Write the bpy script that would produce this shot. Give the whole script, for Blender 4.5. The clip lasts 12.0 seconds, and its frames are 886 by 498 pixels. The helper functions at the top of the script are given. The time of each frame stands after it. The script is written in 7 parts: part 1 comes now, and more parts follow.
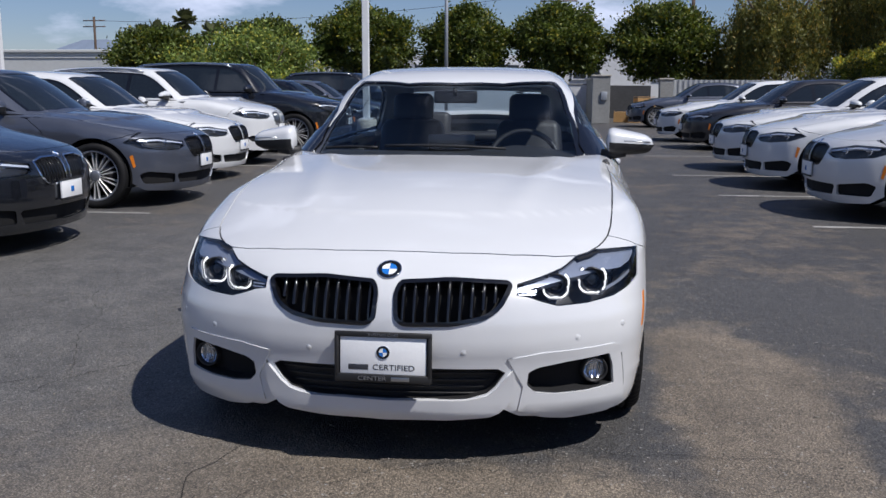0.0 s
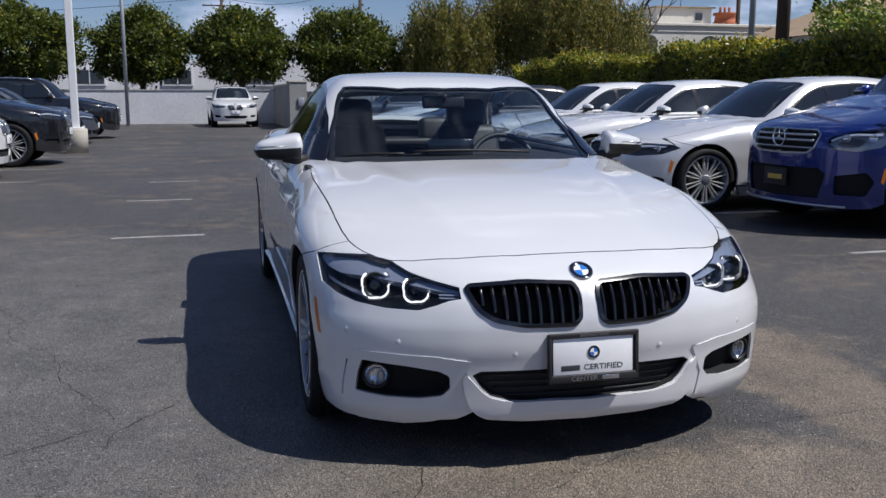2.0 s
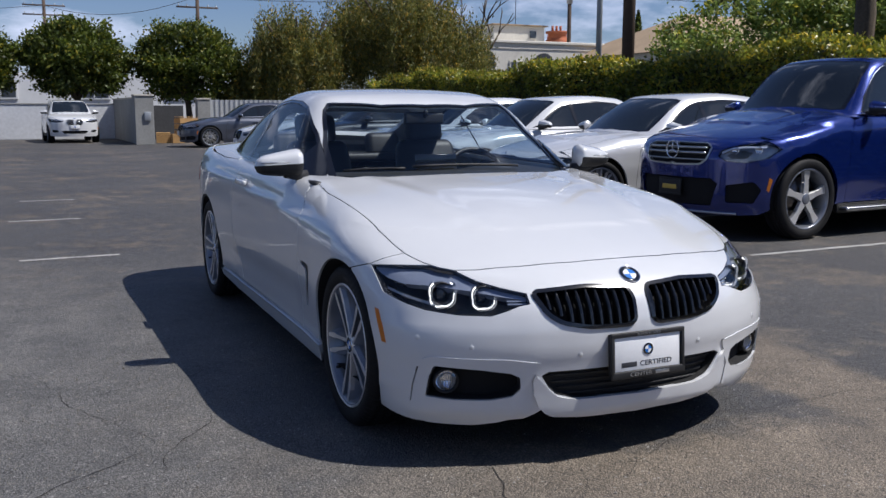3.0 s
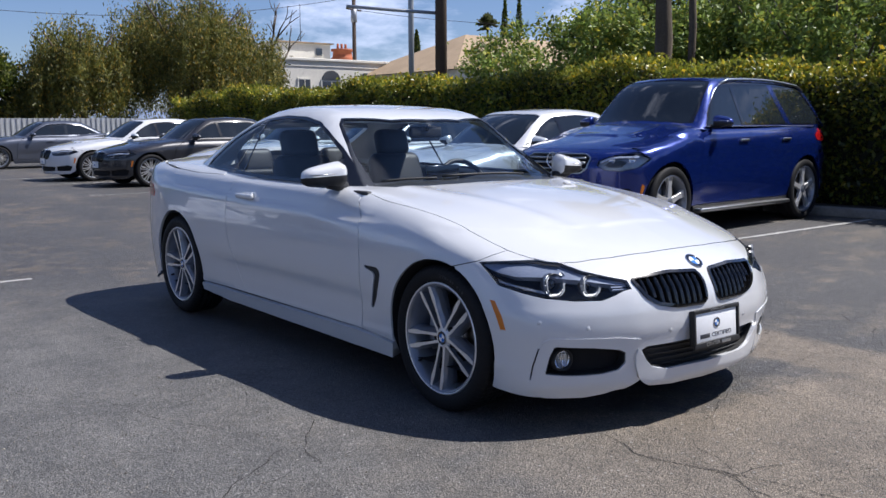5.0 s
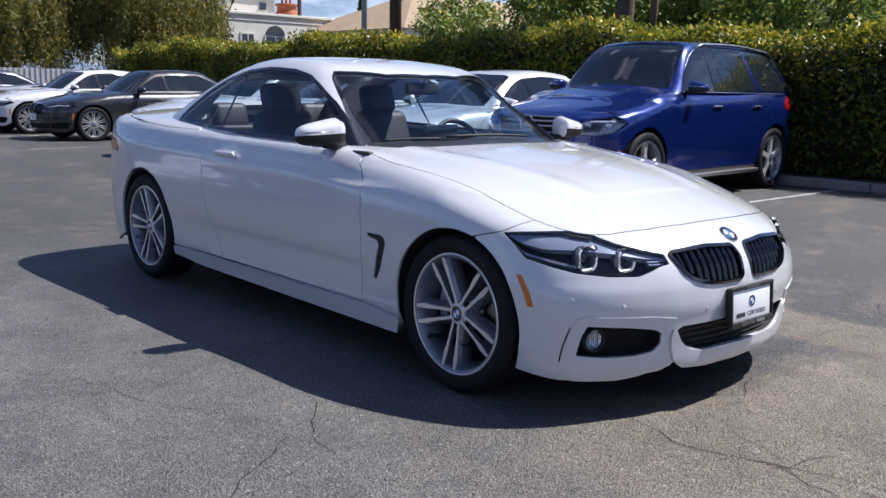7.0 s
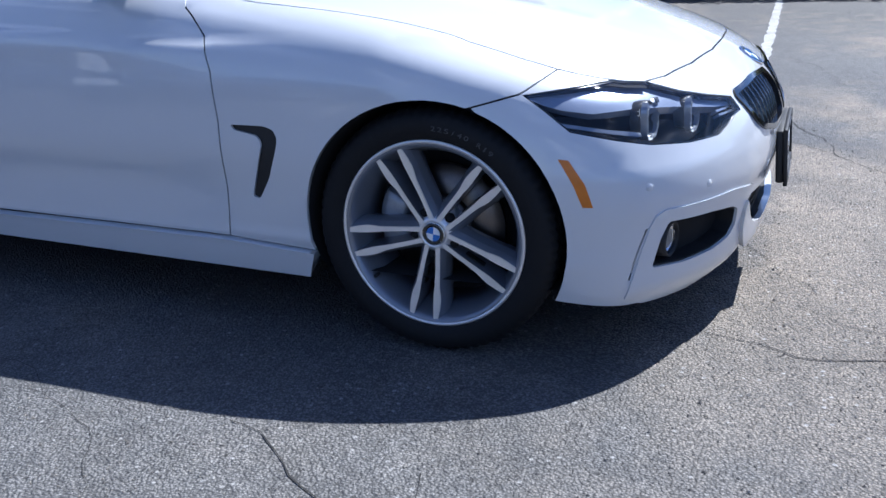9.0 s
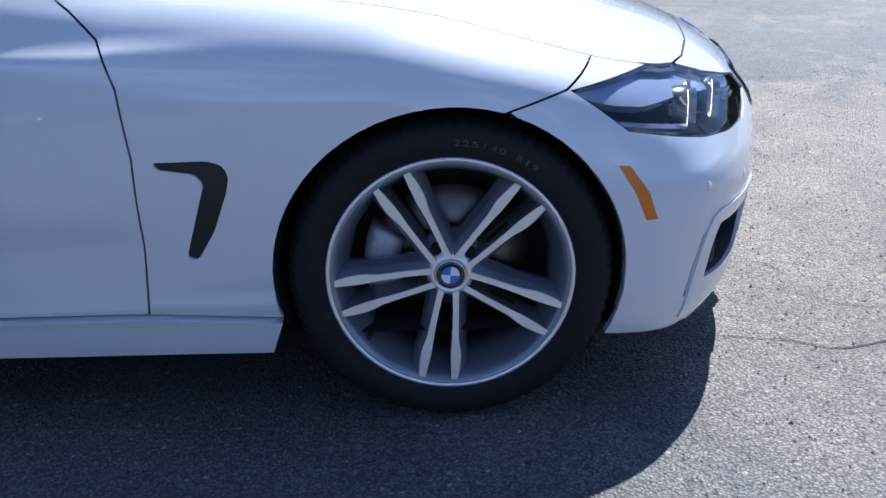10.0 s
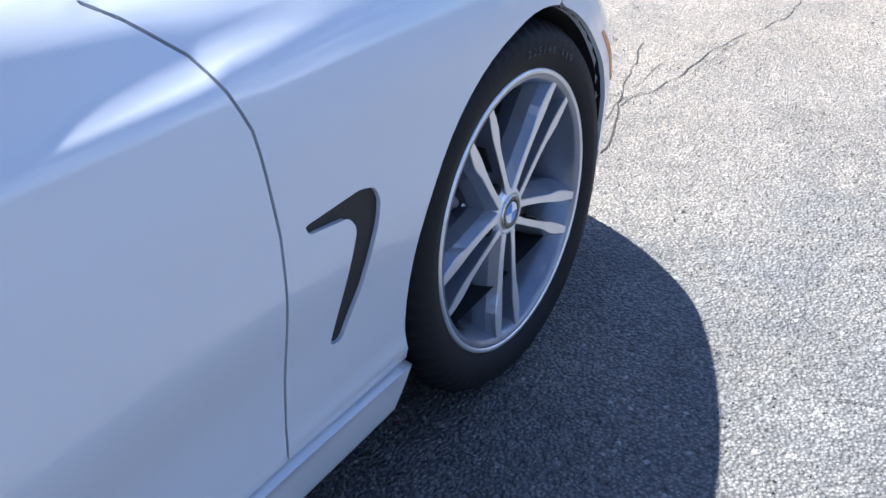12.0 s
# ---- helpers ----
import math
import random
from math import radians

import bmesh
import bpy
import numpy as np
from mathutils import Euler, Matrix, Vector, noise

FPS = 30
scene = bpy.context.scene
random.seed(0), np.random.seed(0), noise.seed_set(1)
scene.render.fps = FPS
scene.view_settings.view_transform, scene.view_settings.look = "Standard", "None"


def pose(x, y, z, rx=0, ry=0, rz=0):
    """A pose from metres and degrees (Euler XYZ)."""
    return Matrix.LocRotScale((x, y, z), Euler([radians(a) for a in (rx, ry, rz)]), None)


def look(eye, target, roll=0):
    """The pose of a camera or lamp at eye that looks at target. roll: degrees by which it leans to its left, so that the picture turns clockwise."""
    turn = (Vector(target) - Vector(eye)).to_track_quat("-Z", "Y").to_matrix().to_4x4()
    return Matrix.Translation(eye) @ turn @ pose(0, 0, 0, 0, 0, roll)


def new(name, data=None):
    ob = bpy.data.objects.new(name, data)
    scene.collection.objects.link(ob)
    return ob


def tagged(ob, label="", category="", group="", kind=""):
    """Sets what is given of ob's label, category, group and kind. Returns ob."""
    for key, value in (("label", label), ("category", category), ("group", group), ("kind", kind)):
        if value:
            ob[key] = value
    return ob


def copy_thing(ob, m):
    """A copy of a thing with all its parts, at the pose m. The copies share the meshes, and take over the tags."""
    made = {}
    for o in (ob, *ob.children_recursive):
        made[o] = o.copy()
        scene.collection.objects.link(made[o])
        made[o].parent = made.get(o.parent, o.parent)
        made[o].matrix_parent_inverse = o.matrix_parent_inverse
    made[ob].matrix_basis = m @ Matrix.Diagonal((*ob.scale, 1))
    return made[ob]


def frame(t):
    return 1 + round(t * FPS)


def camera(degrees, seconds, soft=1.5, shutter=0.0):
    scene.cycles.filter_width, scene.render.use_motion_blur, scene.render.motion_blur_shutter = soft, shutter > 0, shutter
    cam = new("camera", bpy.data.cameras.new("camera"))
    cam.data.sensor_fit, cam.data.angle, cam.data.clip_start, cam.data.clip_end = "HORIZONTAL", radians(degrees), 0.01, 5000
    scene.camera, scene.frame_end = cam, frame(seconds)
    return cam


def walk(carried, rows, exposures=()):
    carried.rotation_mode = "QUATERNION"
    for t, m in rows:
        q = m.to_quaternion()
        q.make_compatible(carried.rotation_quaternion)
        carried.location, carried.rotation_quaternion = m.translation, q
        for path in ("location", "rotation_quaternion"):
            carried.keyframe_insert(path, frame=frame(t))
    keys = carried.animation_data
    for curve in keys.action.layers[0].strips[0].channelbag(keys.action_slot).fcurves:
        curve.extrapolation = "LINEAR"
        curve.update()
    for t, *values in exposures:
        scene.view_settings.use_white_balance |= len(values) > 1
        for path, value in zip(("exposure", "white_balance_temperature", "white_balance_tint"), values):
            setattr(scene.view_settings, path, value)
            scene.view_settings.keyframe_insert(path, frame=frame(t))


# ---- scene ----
cam = camera(51.5, 12.0)
PATH = [
    (0, (0.506, -2.877, 1.261), (0.291, -0.919, 0.916), 0.2),
    (0.5, (0.051, -2.831, 1.259), (0.015, -0.859, 0.924), 0.7),
    (1, (-0.404, -2.839, 1.271), (-0.202, -0.879, 0.925), 0.8),
    (1.5, (-0.818, -2.769, 1.256), (-0.473, -0.829, 0.912), 0.5),
    (2, (-1.255, -2.745, 1.253), (-0.74, -0.841, 0.922), 0.0),
    (2.5, (-1.657, -2.712, 1.253), (-0.959, -0.865, 0.935), 0.1),
    (3, (-2.055, -2.616, 1.264), (-1.204, -0.831, 0.963), 0.1),
    (3.2, (-2.233, -2.598, 1.255), (-1.309, -0.849, 0.961), 0.4),
    (4.8, (-3.274, -2.297, 1.253), (-2.043, -0.744, 0.985), -0.2),
    (5, (-3.357, -2.26, 1.251), (-2.096, -0.73, 0.985), -0.3),
    (5.5, (-3.475, -2.186, 1.252), (-2.197, -0.67, 0.985), -0.4),
    (6, (-3.557, -2.207, 1.261), (-2.272, -0.697, 0.997), -0.3),
    (6.5, (-3.527, -2.097, 1.243), (-2.231, -0.596, 0.981), -0.1),
    (7, (-3.367, -1.789, 1.226), (-2.016, -0.356, 0.879), 1.2),
    (7.5, (-3.255, -1.396, 1.189), (-1.839, -0.043, 0.783), 2.0),
    (7.7, (-3.217, -1.233, 1.207), (-1.76, 0.055, 0.738), 1.6),
    (9.3, (-2.797, 0.219, 1.101), (-1.013, 0.769, 0.386), -2.5),
    (9.5, (-2.72, 0.381, 1.101), (-0.911, 0.834, 0.379), -2.5),
    (10, (-2.537, 0.834, 1.077), (-0.687, 0.808, 0.317), -2.0),
    (10.5, (-2.283, 1.2, 1.077), (-0.533, 0.734, 0.229), -1.9),
    (11, (-2.025, 1.519, 1.121), (-0.505, 0.654, 0.151), -1.6),
    (11.5, (-1.776, 1.823, 1.15), (-0.553, 0.615, 0.127), -1.9),
    (12, (-1.508, 2.014, 1.114), (-0.569, 0.597, 0.059), -3.0),
]
walk(cam, [(t, look(eye, target, roll)) for t, eye, target, roll in PATH], [(0, 0.25, 6150, 12), (3.2, 0.33, 6150, 12), (4.8, 0.66, 6100, 12.5), (6.5, 0.78, 6100, 13), (7.7, 0.88, 5950, 12.5), (9.3, 1.2, 5400, 10.5), (10.5, 1.58, 5500, 10), (11.0, 1.98, 5650, 10), (11.4, 1.98, 5650, 9), (12.0, 2.02, 5800, 8)])

# ---- world, sun ----
SUN = Vector((0.60, -0.355, 1.0)).normalized()
sun = new("sun", bpy.data.lights.new("sun", "SUN"))
sun.data.energy, sun.data.angle, sun.data.color = 4.3, radians(0.53), (1.0, 0.945, 0.86)
sun.matrix_world = look((0, 0, 30), Vector((0, 0, 30)) - SUN)
world = bpy.data.worlds.new("world")
scene.world = world
world.use_nodes = True


def sky_nodes():
    nt = world.node_tree
    n, l = nt.nodes, nt.links
    bg = n["Background"]
    sky = n.new("ShaderNodeTexSky")
    sky.sky_type, sky.sun_disc = "NISHITA", False
    sky.sun_elevation = math.asin(SUN.z)
    sky.sun_rotation = math.atan2(SUN.x, SUN.y)
    sky.ozone_density, sky.dust_density = 3.0, 0.15
    co = n.new("ShaderNodeTexCoord")
    mp = n.new("ShaderNodeMapping")
    mp.inputs["Scale"].default_value = (2.2, 2.2, 6.5)
    mp.inputs["Location"].default_value = (0.7, 0.35, 0.2)
    no = n.new("ShaderNodeTexNoise")
    no.inputs["Scale"].default_value, no.inputs["Detail"].default_value, no.inputs["Roughness"].default_value = 1.6, 7.0, 0.56
    ra = n.new("ShaderNodeValToRGB")
    ra.color_ramp.elements[0].position, ra.color_ramp.elements[1].position = 0.56, 0.70
    mx = n.new("ShaderNodeMix")
    mx.data_type = "RGBA"
    mx.inputs["B"].default_value = (14.0, 14.3, 14.4, 1)
    l.new(co.outputs["Generated"], mp.inputs["Vector"])
    l.new(mp.outputs["Vector"], no.inputs["Vector"])
    l.new(no.outputs["Fac"], ra.inputs["Fac"])
    l.new(ra.outputs["Color"], mx.inputs["Factor"])
    l.new(sky.outputs["Color"], mx.inputs["A"])
    tint = n.new("ShaderNodeMix")
    tint.data_type, tint.blend_type = "RGBA", "MULTIPLY"
    tint.inputs["Factor"].default_value = 1.0
    tint.inputs["B"].default_value = (0.93, 0.97, 1.18, 1)
    l.new(mx.outputs["Result"], tint.inputs["A"])
    l.new(tint.outputs["Result"], bg.inputs["Color"])
    bg.inputs["Strength"].default_value = 0.051


sky_nodes()


# ---- materials ----
def mat(name, color=(0.5, 0.5, 0.5), rough=0.5, metal=0.0, coat=0.0, vary=0.0, scale=8.0, bump=0.0, bump_scale=60.0, spec=0.5, emit=0.0, random_hue=0.0, alpha=1.0, trans=0.0):
    """A principled material whose colour wanders at two scales, with fine relief."""
    m = bpy.data.materials.new(name)
    m.use_nodes = True
    n, l = m.node_tree.nodes, m.node_tree.links
    b = n["Principled BSDF"]
    b.inputs["Base Color"].default_value = (*color, 1)
    b.inputs["Roughness"].default_value, b.inputs["Metallic"].default_value = rough, metal
    b.inputs["Coat Weight"].default_value, b.inputs["Coat Roughness"].default_value = coat, 0.03
    b.inputs["Specular IOR Level"].default_value = spec
    b.inputs["Transmission Weight"].default_value = trans
    if emit:
        b.inputs["Emission Color"].default_value, b.inputs["Emission Strength"].default_value = (*color, 1), emit
    co = n.new("ShaderNodeTexCoord")
    if vary:
        a, c = n.new("ShaderNodeTexNoise"), n.new("ShaderNodeTexNoise")
        a.inputs["Scale"].default_value, a.inputs["Detail"].default_value = scale, 5
        c.inputs["Scale"].default_value, c.inputs["Detail"].default_value = scale * 11, 3
        add = n.new("ShaderNodeMath")
        add.operation = "ADD"
        l.new(co.outputs["Object"], a.inputs["Vector"])
        l.new(co.outputs["Object"], c.inputs["Vector"])
        l.new(a.outputs["Fac"], add.inputs[0])
        l.new(c.outputs["Fac"], add.inputs[1])
        mr = n.new("ShaderNodeMapRange")
        mr.inputs["From Min"].default_value, mr.inputs["From Max"].default_value = 0.6, 1.4
        mr.inputs["To Min"].default_value, mr.inputs["To Max"].default_value = 1 - vary, 1 + vary
        l.new(add.outputs[0], mr.inputs["Value"])
        hv = n.new("ShaderNodeHueSaturation")
        hv.inputs["Color"].default_value = (*color, 1)
        l.new(mr.outputs["Result"], hv.inputs["Value"])
        if random_hue:
            oi, m2 = n.new("ShaderNodeNewGeometry"), n.new("ShaderNodeMapRange")
            m2.inputs["To Min"].default_value, m2.inputs["To Max"].default_value = 0.5 - random_hue, 0.5 + random_hue
            l.new(oi.outputs["Random Per Island"], m2.inputs["Value"])
            l.new(m2.outputs["Result"], hv.inputs["Hue"])
            m3, mul = n.new("ShaderNodeMapRange"), n.new("ShaderNodeMath")
            m3.inputs["To Min"].default_value, m3.inputs["To Max"].default_value = 0.55, 1.5
            mul.operation = "MULTIPLY"
            l.new(oi.outputs["Random Per Island"], m3.inputs["Value"])
            l.new(m3.outputs["Result"], mul.inputs[0])
            l.new(mr.outputs["Result"], mul.inputs[1])
            l.new(mul.outputs[0], hv.inputs["Value"])
        l.new(hv.outputs["Color"], b.inputs["Base Color"])
    if bump:
        d, bp = n.new("ShaderNodeTexNoise"), n.new("ShaderNodeBump")
        d.inputs["Scale"].default_value, d.inputs["Detail"].default_value = bump_scale, 4
        bp.inputs["Strength"].default_value, bp.inputs["Distance"].default_value = bump, 0.01
        l.new(co.outputs["Object"], d.inputs["Vector"])
        l.new(d.outputs["Fac"], bp.inputs["Height"])
        l.new(bp.outputs["Normal"], b.inputs["Normal"])
    return m


def glass_mat(name, tint, clear, rough=0.01):
    """Thin glazing: a see-through tint under a clear reflection that grows at grazing angles."""
    m = bpy.data.materials.new(name)
    m.use_nodes = True
    n, l = m.node_tree.nodes, m.node_tree.links
    n.remove(n["Principled BSDF"])
    out = n["Material Output"]
    tr, gl, mx, fr = n.new("ShaderNodeBsdfTransparent"), n.new("ShaderNodeBsdfGlossy"), n.new("ShaderNodeMixShader"), n.new("ShaderNodeLayerWeight")
    tr.inputs["Color"].default_value = (*[c * clear for c in tint], 1)
    gl.inputs["Roughness"].default_value = rough
    fr.inputs["Blend"].default_value = 0.5
    pw, ad = n.new("ShaderNodeMath"), n.new("ShaderNodeMath")
    pw.operation, ad.operation = "POWER", "MULTIPLY_ADD"
    pw.inputs[1].default_value, ad.inputs[1].default_value, ad.inputs[2].default_value = 4.5, 0.85, 0.05
    l.new(fr.outputs["Facing"], pw.inputs[0])
    l.new(pw.outputs[0], ad.inputs[0])
    l.new(ad.outputs[0], mx.inputs["Fac"])
    l.new(tr.outputs["BSDF"], mx.inputs[1])
    l.new(gl.outputs["BSDF"], mx.inputs[2])
    l.new(mx.outputs["Shader"], out.inputs["Surface"])
    return m


PAINT = {
    "white": mat("paint_white", (0.61, 0.62, 0.635), 0.26, 0.0, 1.0, 0.012, 0.7),
    "silver": mat("paint_silver", (0.62, 0.63, 0.65), 0.34, 0.25, 1.0, 0.02, 0.7),
    "grey": mat("paint_grey", (0.085, 0.095, 0.125), 0.35, 0.5, 1.0, 0.03, 0.7),
    "dark": mat("paint_dark", (0.024, 0.024, 0.028), 0.35, 0.4, 1.0, 0.03, 0.7),
    "black": mat("paint_black", (0.006, 0.007, 0.010), 0.25, 0.0, 1.0, 0.03, 0.7),
    "blue": mat("paint_blue", (0.006, 0.022, 0.17), 0.24, 0.55, 1.0, 0.05, 0.7),
}
M_BLACK = mat("gloss_black", (0.006, 0.006, 0.007), 0.12, 0, 0.6, 0.1, 20)
M_MATT = mat("matt_black_plastic", (0.012, 0.012, 0.013), 0.6, 0, 0, 0.2, 30, 0.1, 200)
# near-black for the underbody, and for shade painted into recesses and seams
M_VOID = mat("underbody_and_shade_black", (0.004, 0.004, 0.005), 0.9, 0, 0, 0.2, 9)
M_TYRE = mat("tyre_rubber", (0.009, 0.009, 0.010), 0.68, 0, 0, 0.25, 14, 0.15, 260, spec=0.25)
M_RIM = mat("wheel_machined_alloy", (0.76, 0.755, 0.75), 0.30, 0.65, 0, 0.05, 30)
M_RIMG = mat("wheel_grey_paint", (0.20, 0.215, 0.25), 0.28, 0.45, 0.6, 0.06, 20)
M_TYREPRINT = mat("raised_tyre_print", (0.055, 0.055, 0.058), 0.6, 0, 0, 0.15, 60)
M_DISC = mat("brake_disc_iron", (0.15, 0.132, 0.12), 0.34, 1.0, 0, 0.2, 25)
M_CALIPER = mat("brake_caliper_grey", (0.36, 0.38, 0.42), 0.5, 0.6, 0, 0.15, 40, 0.1, 120)
M_CHROME = mat("chrome", (0.75, 0.76, 0.78), 0.08, 1.0, 0, 0.03, 20)
M_SATIN = mat("satin_metal", (0.5, 0.51, 0.52), 0.3, 1.0, 0, 0.05, 20)
M_GLASS = glass_mat("car_glass_clear", (0.84, 0.94, 1.0), 0.90)
M_TINT = mat("car_glass_dark", (0.012, 0.016, 0.02), 0.03, 0, 0, 0.15, 2.0, spec=0.75)
M_STRIP = mat("lamp_bright_strip", (0.70, 0.75, 0.84), 0.2, 0.3, 0.4, 0.04, 30)
M_LENS = glass_mat("headlight_lens", (0.97, 0.98, 1.0), 0.93)
M_RING = mat("daylight_ring", (1.0, 0.97, 0.92), 0.3, 0, 0, emit=1.1)
M_LAMPIN = mat("headlight_housing", (0.028, 0.029, 0.030), 0.3, 0.2, 0, 0.3, 30)
M_BROW = mat("headlight_brow", (0.27, 0.31, 0.40), 0.22, 0.3, 0.5, 0.06, 25)
M_LAMPGREY = mat("headlight_grey", (0.30, 0.32, 0.36), 0.2, 0.5, 0, 0.2, 25)
M_AMBER = mat("amber_reflector", (0.60, 0.17, 0.006), 0.35, 0, 0.1, 0.12, 60)
M_RED = mat("red_lamp", (0.35, 0.008, 0.01), 0.15, 0, 0.6, 0.12, 40)
M_LEATHER = mat("black_leather", (0.018, 0.018, 0.020), 0.5, 0, 0, 0.25, 12, 0.2, 90)
M_DASH = mat("dash_plastic", (0.022, 0.022, 0.024), 0.55, 0, 0, 0.2, 14, 0.15, 150)
M_PLATE = mat("plate_white", (0.78, 0.79, 0.80), 0.4, 0, 0.2, 0.04, 12)
M_BLUE = mat("emblem_blue", (0.02, 0.16, 0.52), 0.25, 0, 0.5, 0.05, 60)
M_WHITE = mat("emblem_white", (0.8, 0.8, 0.8), 0.3, 0, 0.5, 0.03, 60)
M_INK = mat("dark_print", (0.03, 0.032, 0.04), 0.5, 0, 0, 0.1, 60)
M_YELLOW = mat("plate_yellow_print", (0.55, 0.38, 0.06), 0.5, 0, 0, 0.1, 60)


def foliage_mat(name, dark, light, yellow=0.0, rough=0.5):
    """Leaves: colour per leaf, some light through them, a waxy face."""
    m = bpy.data.materials.new(name)
    m.use_nodes = True
    n, l = m.node_tree.nodes, m.node_tree.links
    b = n["Principled BSDF"]
    geo, ra = n.new("ShaderNodeNewGeometry"), n.new("ShaderNodeValToRGB")
    e = ra.color_ramp.elements
    e[0].color, e[1].color = (*dark, 1), (*light, 1)
    if yellow:
        k = e.new(1 - yellow)
        k.color = (*light, 1)
        e[-1].color = (light[0] * 2.1, light[1] * 1.35, light[2] * 0.8, 1)
    tc, no, hv = n.new("ShaderNodeTexCoord"), n.new("ShaderNodeTexNoise"), n.new("ShaderNodeHueSaturation")
    no.inputs["Scale"].default_value = 1.1
    mr = n.new("ShaderNodeMapRange")
    mr.inputs["From Min"].default_value, mr.inputs["From Max"].default_value = 0.3, 0.7
    mr.inputs["To Min"].default_value, mr.inputs["To Max"].default_value = 0.65, 1.4
    l.new(tc.outputs["Object"], no.inputs["Vector"])
    l.new(no.outputs["Fac"], mr.inputs["Value"])
    l.new(geo.outputs["Random Per Island"], ra.inputs["Fac"])
    l.new(ra.outputs["Color"], hv.inputs["Color"])
    l.new(mr.outputs["Result"], hv.inputs["Value"])
    l.new(hv.outputs["Color"], b.inputs["Base Color"])
    b.inputs["Roughness"].default_value = rough
    b.inputs["Specular IOR Level"].default_value = 0.45
    tl, mx = n.new("ShaderNodeBsdfTranslucent"), n.new("ShaderNodeMixShader")
    l.new(hv.outputs["Color"], tl.inputs["Color"])
    mx.inputs["Fac"].default_value = 0.40
    l.new(b.outputs["BSDF"], mx.inputs[1])
    l.new(tl.outputs["BSDF"], mx.inputs[2])
    l.new(mx.outputs["Shader"], n["Material Output"].inputs["Surface"])
    return m


M_FICUS = foliage_mat("ficus_leaves", (0.028, 0.046, 0.008), (0.115, 0.150, 0.020), 0.15)
M_HEDGE = foliage_mat("hedge_leaves", (0.036, 0.056, 0.009), (0.17, 0.205, 0.027), 0.3, 0.36)
# yellower and lighter than M_HEDGE: sunlight on the top put into the colour
M_HEDGETOP = foliage_mat("hedge_sunlit_leaves", (0.08, 0.10, 0.011), (0.30, 0.32, 0.040), 0.3, 0.36)
M_PEPPER = foliage_mat("pepper_leaves", (0.065, 0.075, 0.017), (0.20, 0.20, 0.045), 0.2)
M_BUSH = foliage_mat("bush_leaves", (0.08, 0.125, 0.028), (0.25, 0.33, 0.07), 0.2)
M_PALM = foliage_mat("palm_leaves", (0.03, 0.04, 0.015), (0.09, 0.10, 0.04))
M_BARK = mat("bark", (0.09, 0.07, 0.05), 0.9, 0, 0, 0.35, 3, 0.6, 25)


# ---- mesh helpers ----
def bm_object(name, bm, material, parent=None, label="", smooth=True):
    me = bpy.data.meshes.new(name)
    bm.to_mesh(me)
    bm.free()
    for m in material if isinstance(material, (list, tuple)) else [material]:
        me.materials.append(m)
    if smooth:
        me.shade_smooth()
    ob = new(name, me)
    if parent:
        ob.parent = parent
    if label:
        tagged(ob, label)
    return ob


def part(name, bm, material, parent, label="", smooth=True):
    return bm_object(name, bm, material, parent, label, smooth)


def mesh_part(name, verts, faces, material, parent=None, label="", normals=None, smooth=True):
    me = bpy.data.meshes.new(name)
    me.from_pydata([tuple(v) for v in verts], [], [tuple(f) for f in faces])
    me.materials.append(material)
    if smooth:
        me.shade_smooth()
    if normals is not None:
        me.normals_split_custom_set_from_vertices([tuple(v) for v in normals])
    ob = new(name, me)
    if parent:
        ob.parent = parent
    if label:
        tagged(ob, label)
    return ob


def box(bm, cx, cy, cz, sx, sy, sz, bevel=0.0, seg=2, m=None):
    one = bmesh.new()
    bmesh.ops.create_cube(one, size=1.0)
    for v in one.verts:
        v.co = Vector((v.co.x * sx, v.co.y * sy, v.co.z * sz))
    if bevel:
        bmesh.ops.bevel(one, geom=one.edges[:], offset=min(bevel, 0.49 * min(sx, sy, sz)), segments=seg, affect="EDGES", profile=0.5)
    for v in one.verts:
        v.co = (m @ v.co if m else v.co) + Vector((cx, cy, cz))
    me = bpy.data.meshes.new("tmp")
    one.to_mesh(me)
    one.free()
    bm.from_mesh(me)
    bpy.data.meshes.remove(me)


def boxes(*rows, bevel=0.01, seg=2):
    bm = bmesh.new()
    for r in rows:
        box(bm, *r[:6], bevel=r[6] if len(r) > 6 else bevel, seg=seg, m=r[7] if len(r) > 7 else None)
    return bm


def lathe(profile, seg=48, axis="x", close=False):
    """Turn (along, radius) pairs round an axis."""
    verts, faces = [], []
    for i in range(seg):
        a = 2 * math.pi * i / seg
        for h, r in profile:
            c, s = r * math.cos(a), r * math.sin(a)
            verts.append((h, c, s) if axis == "x" else (c, s, h) if axis == "z" else (c, h, s))
    k = len(profile)
    for i in range(seg):
        j = (i + 1) % seg
        for p in range(k - 1 + (1 if close else 0)):
            q = (p + 1) % k
            f = (i * k + p, i * k + q, j * k + q, j * k + p)
            faces.append(f)
    bm = bmesh.new()
    vs = [bm.verts.new(v) for v in verts]
    for f in faces:
        bm.faces.new([vs[i] for i in f])
    bmesh.ops.remove_doubles(bm, verts=bm.verts, dist=1e-5)
    bmesh.ops.recalc_face_normals(bm, faces=bm.faces)
    return bm


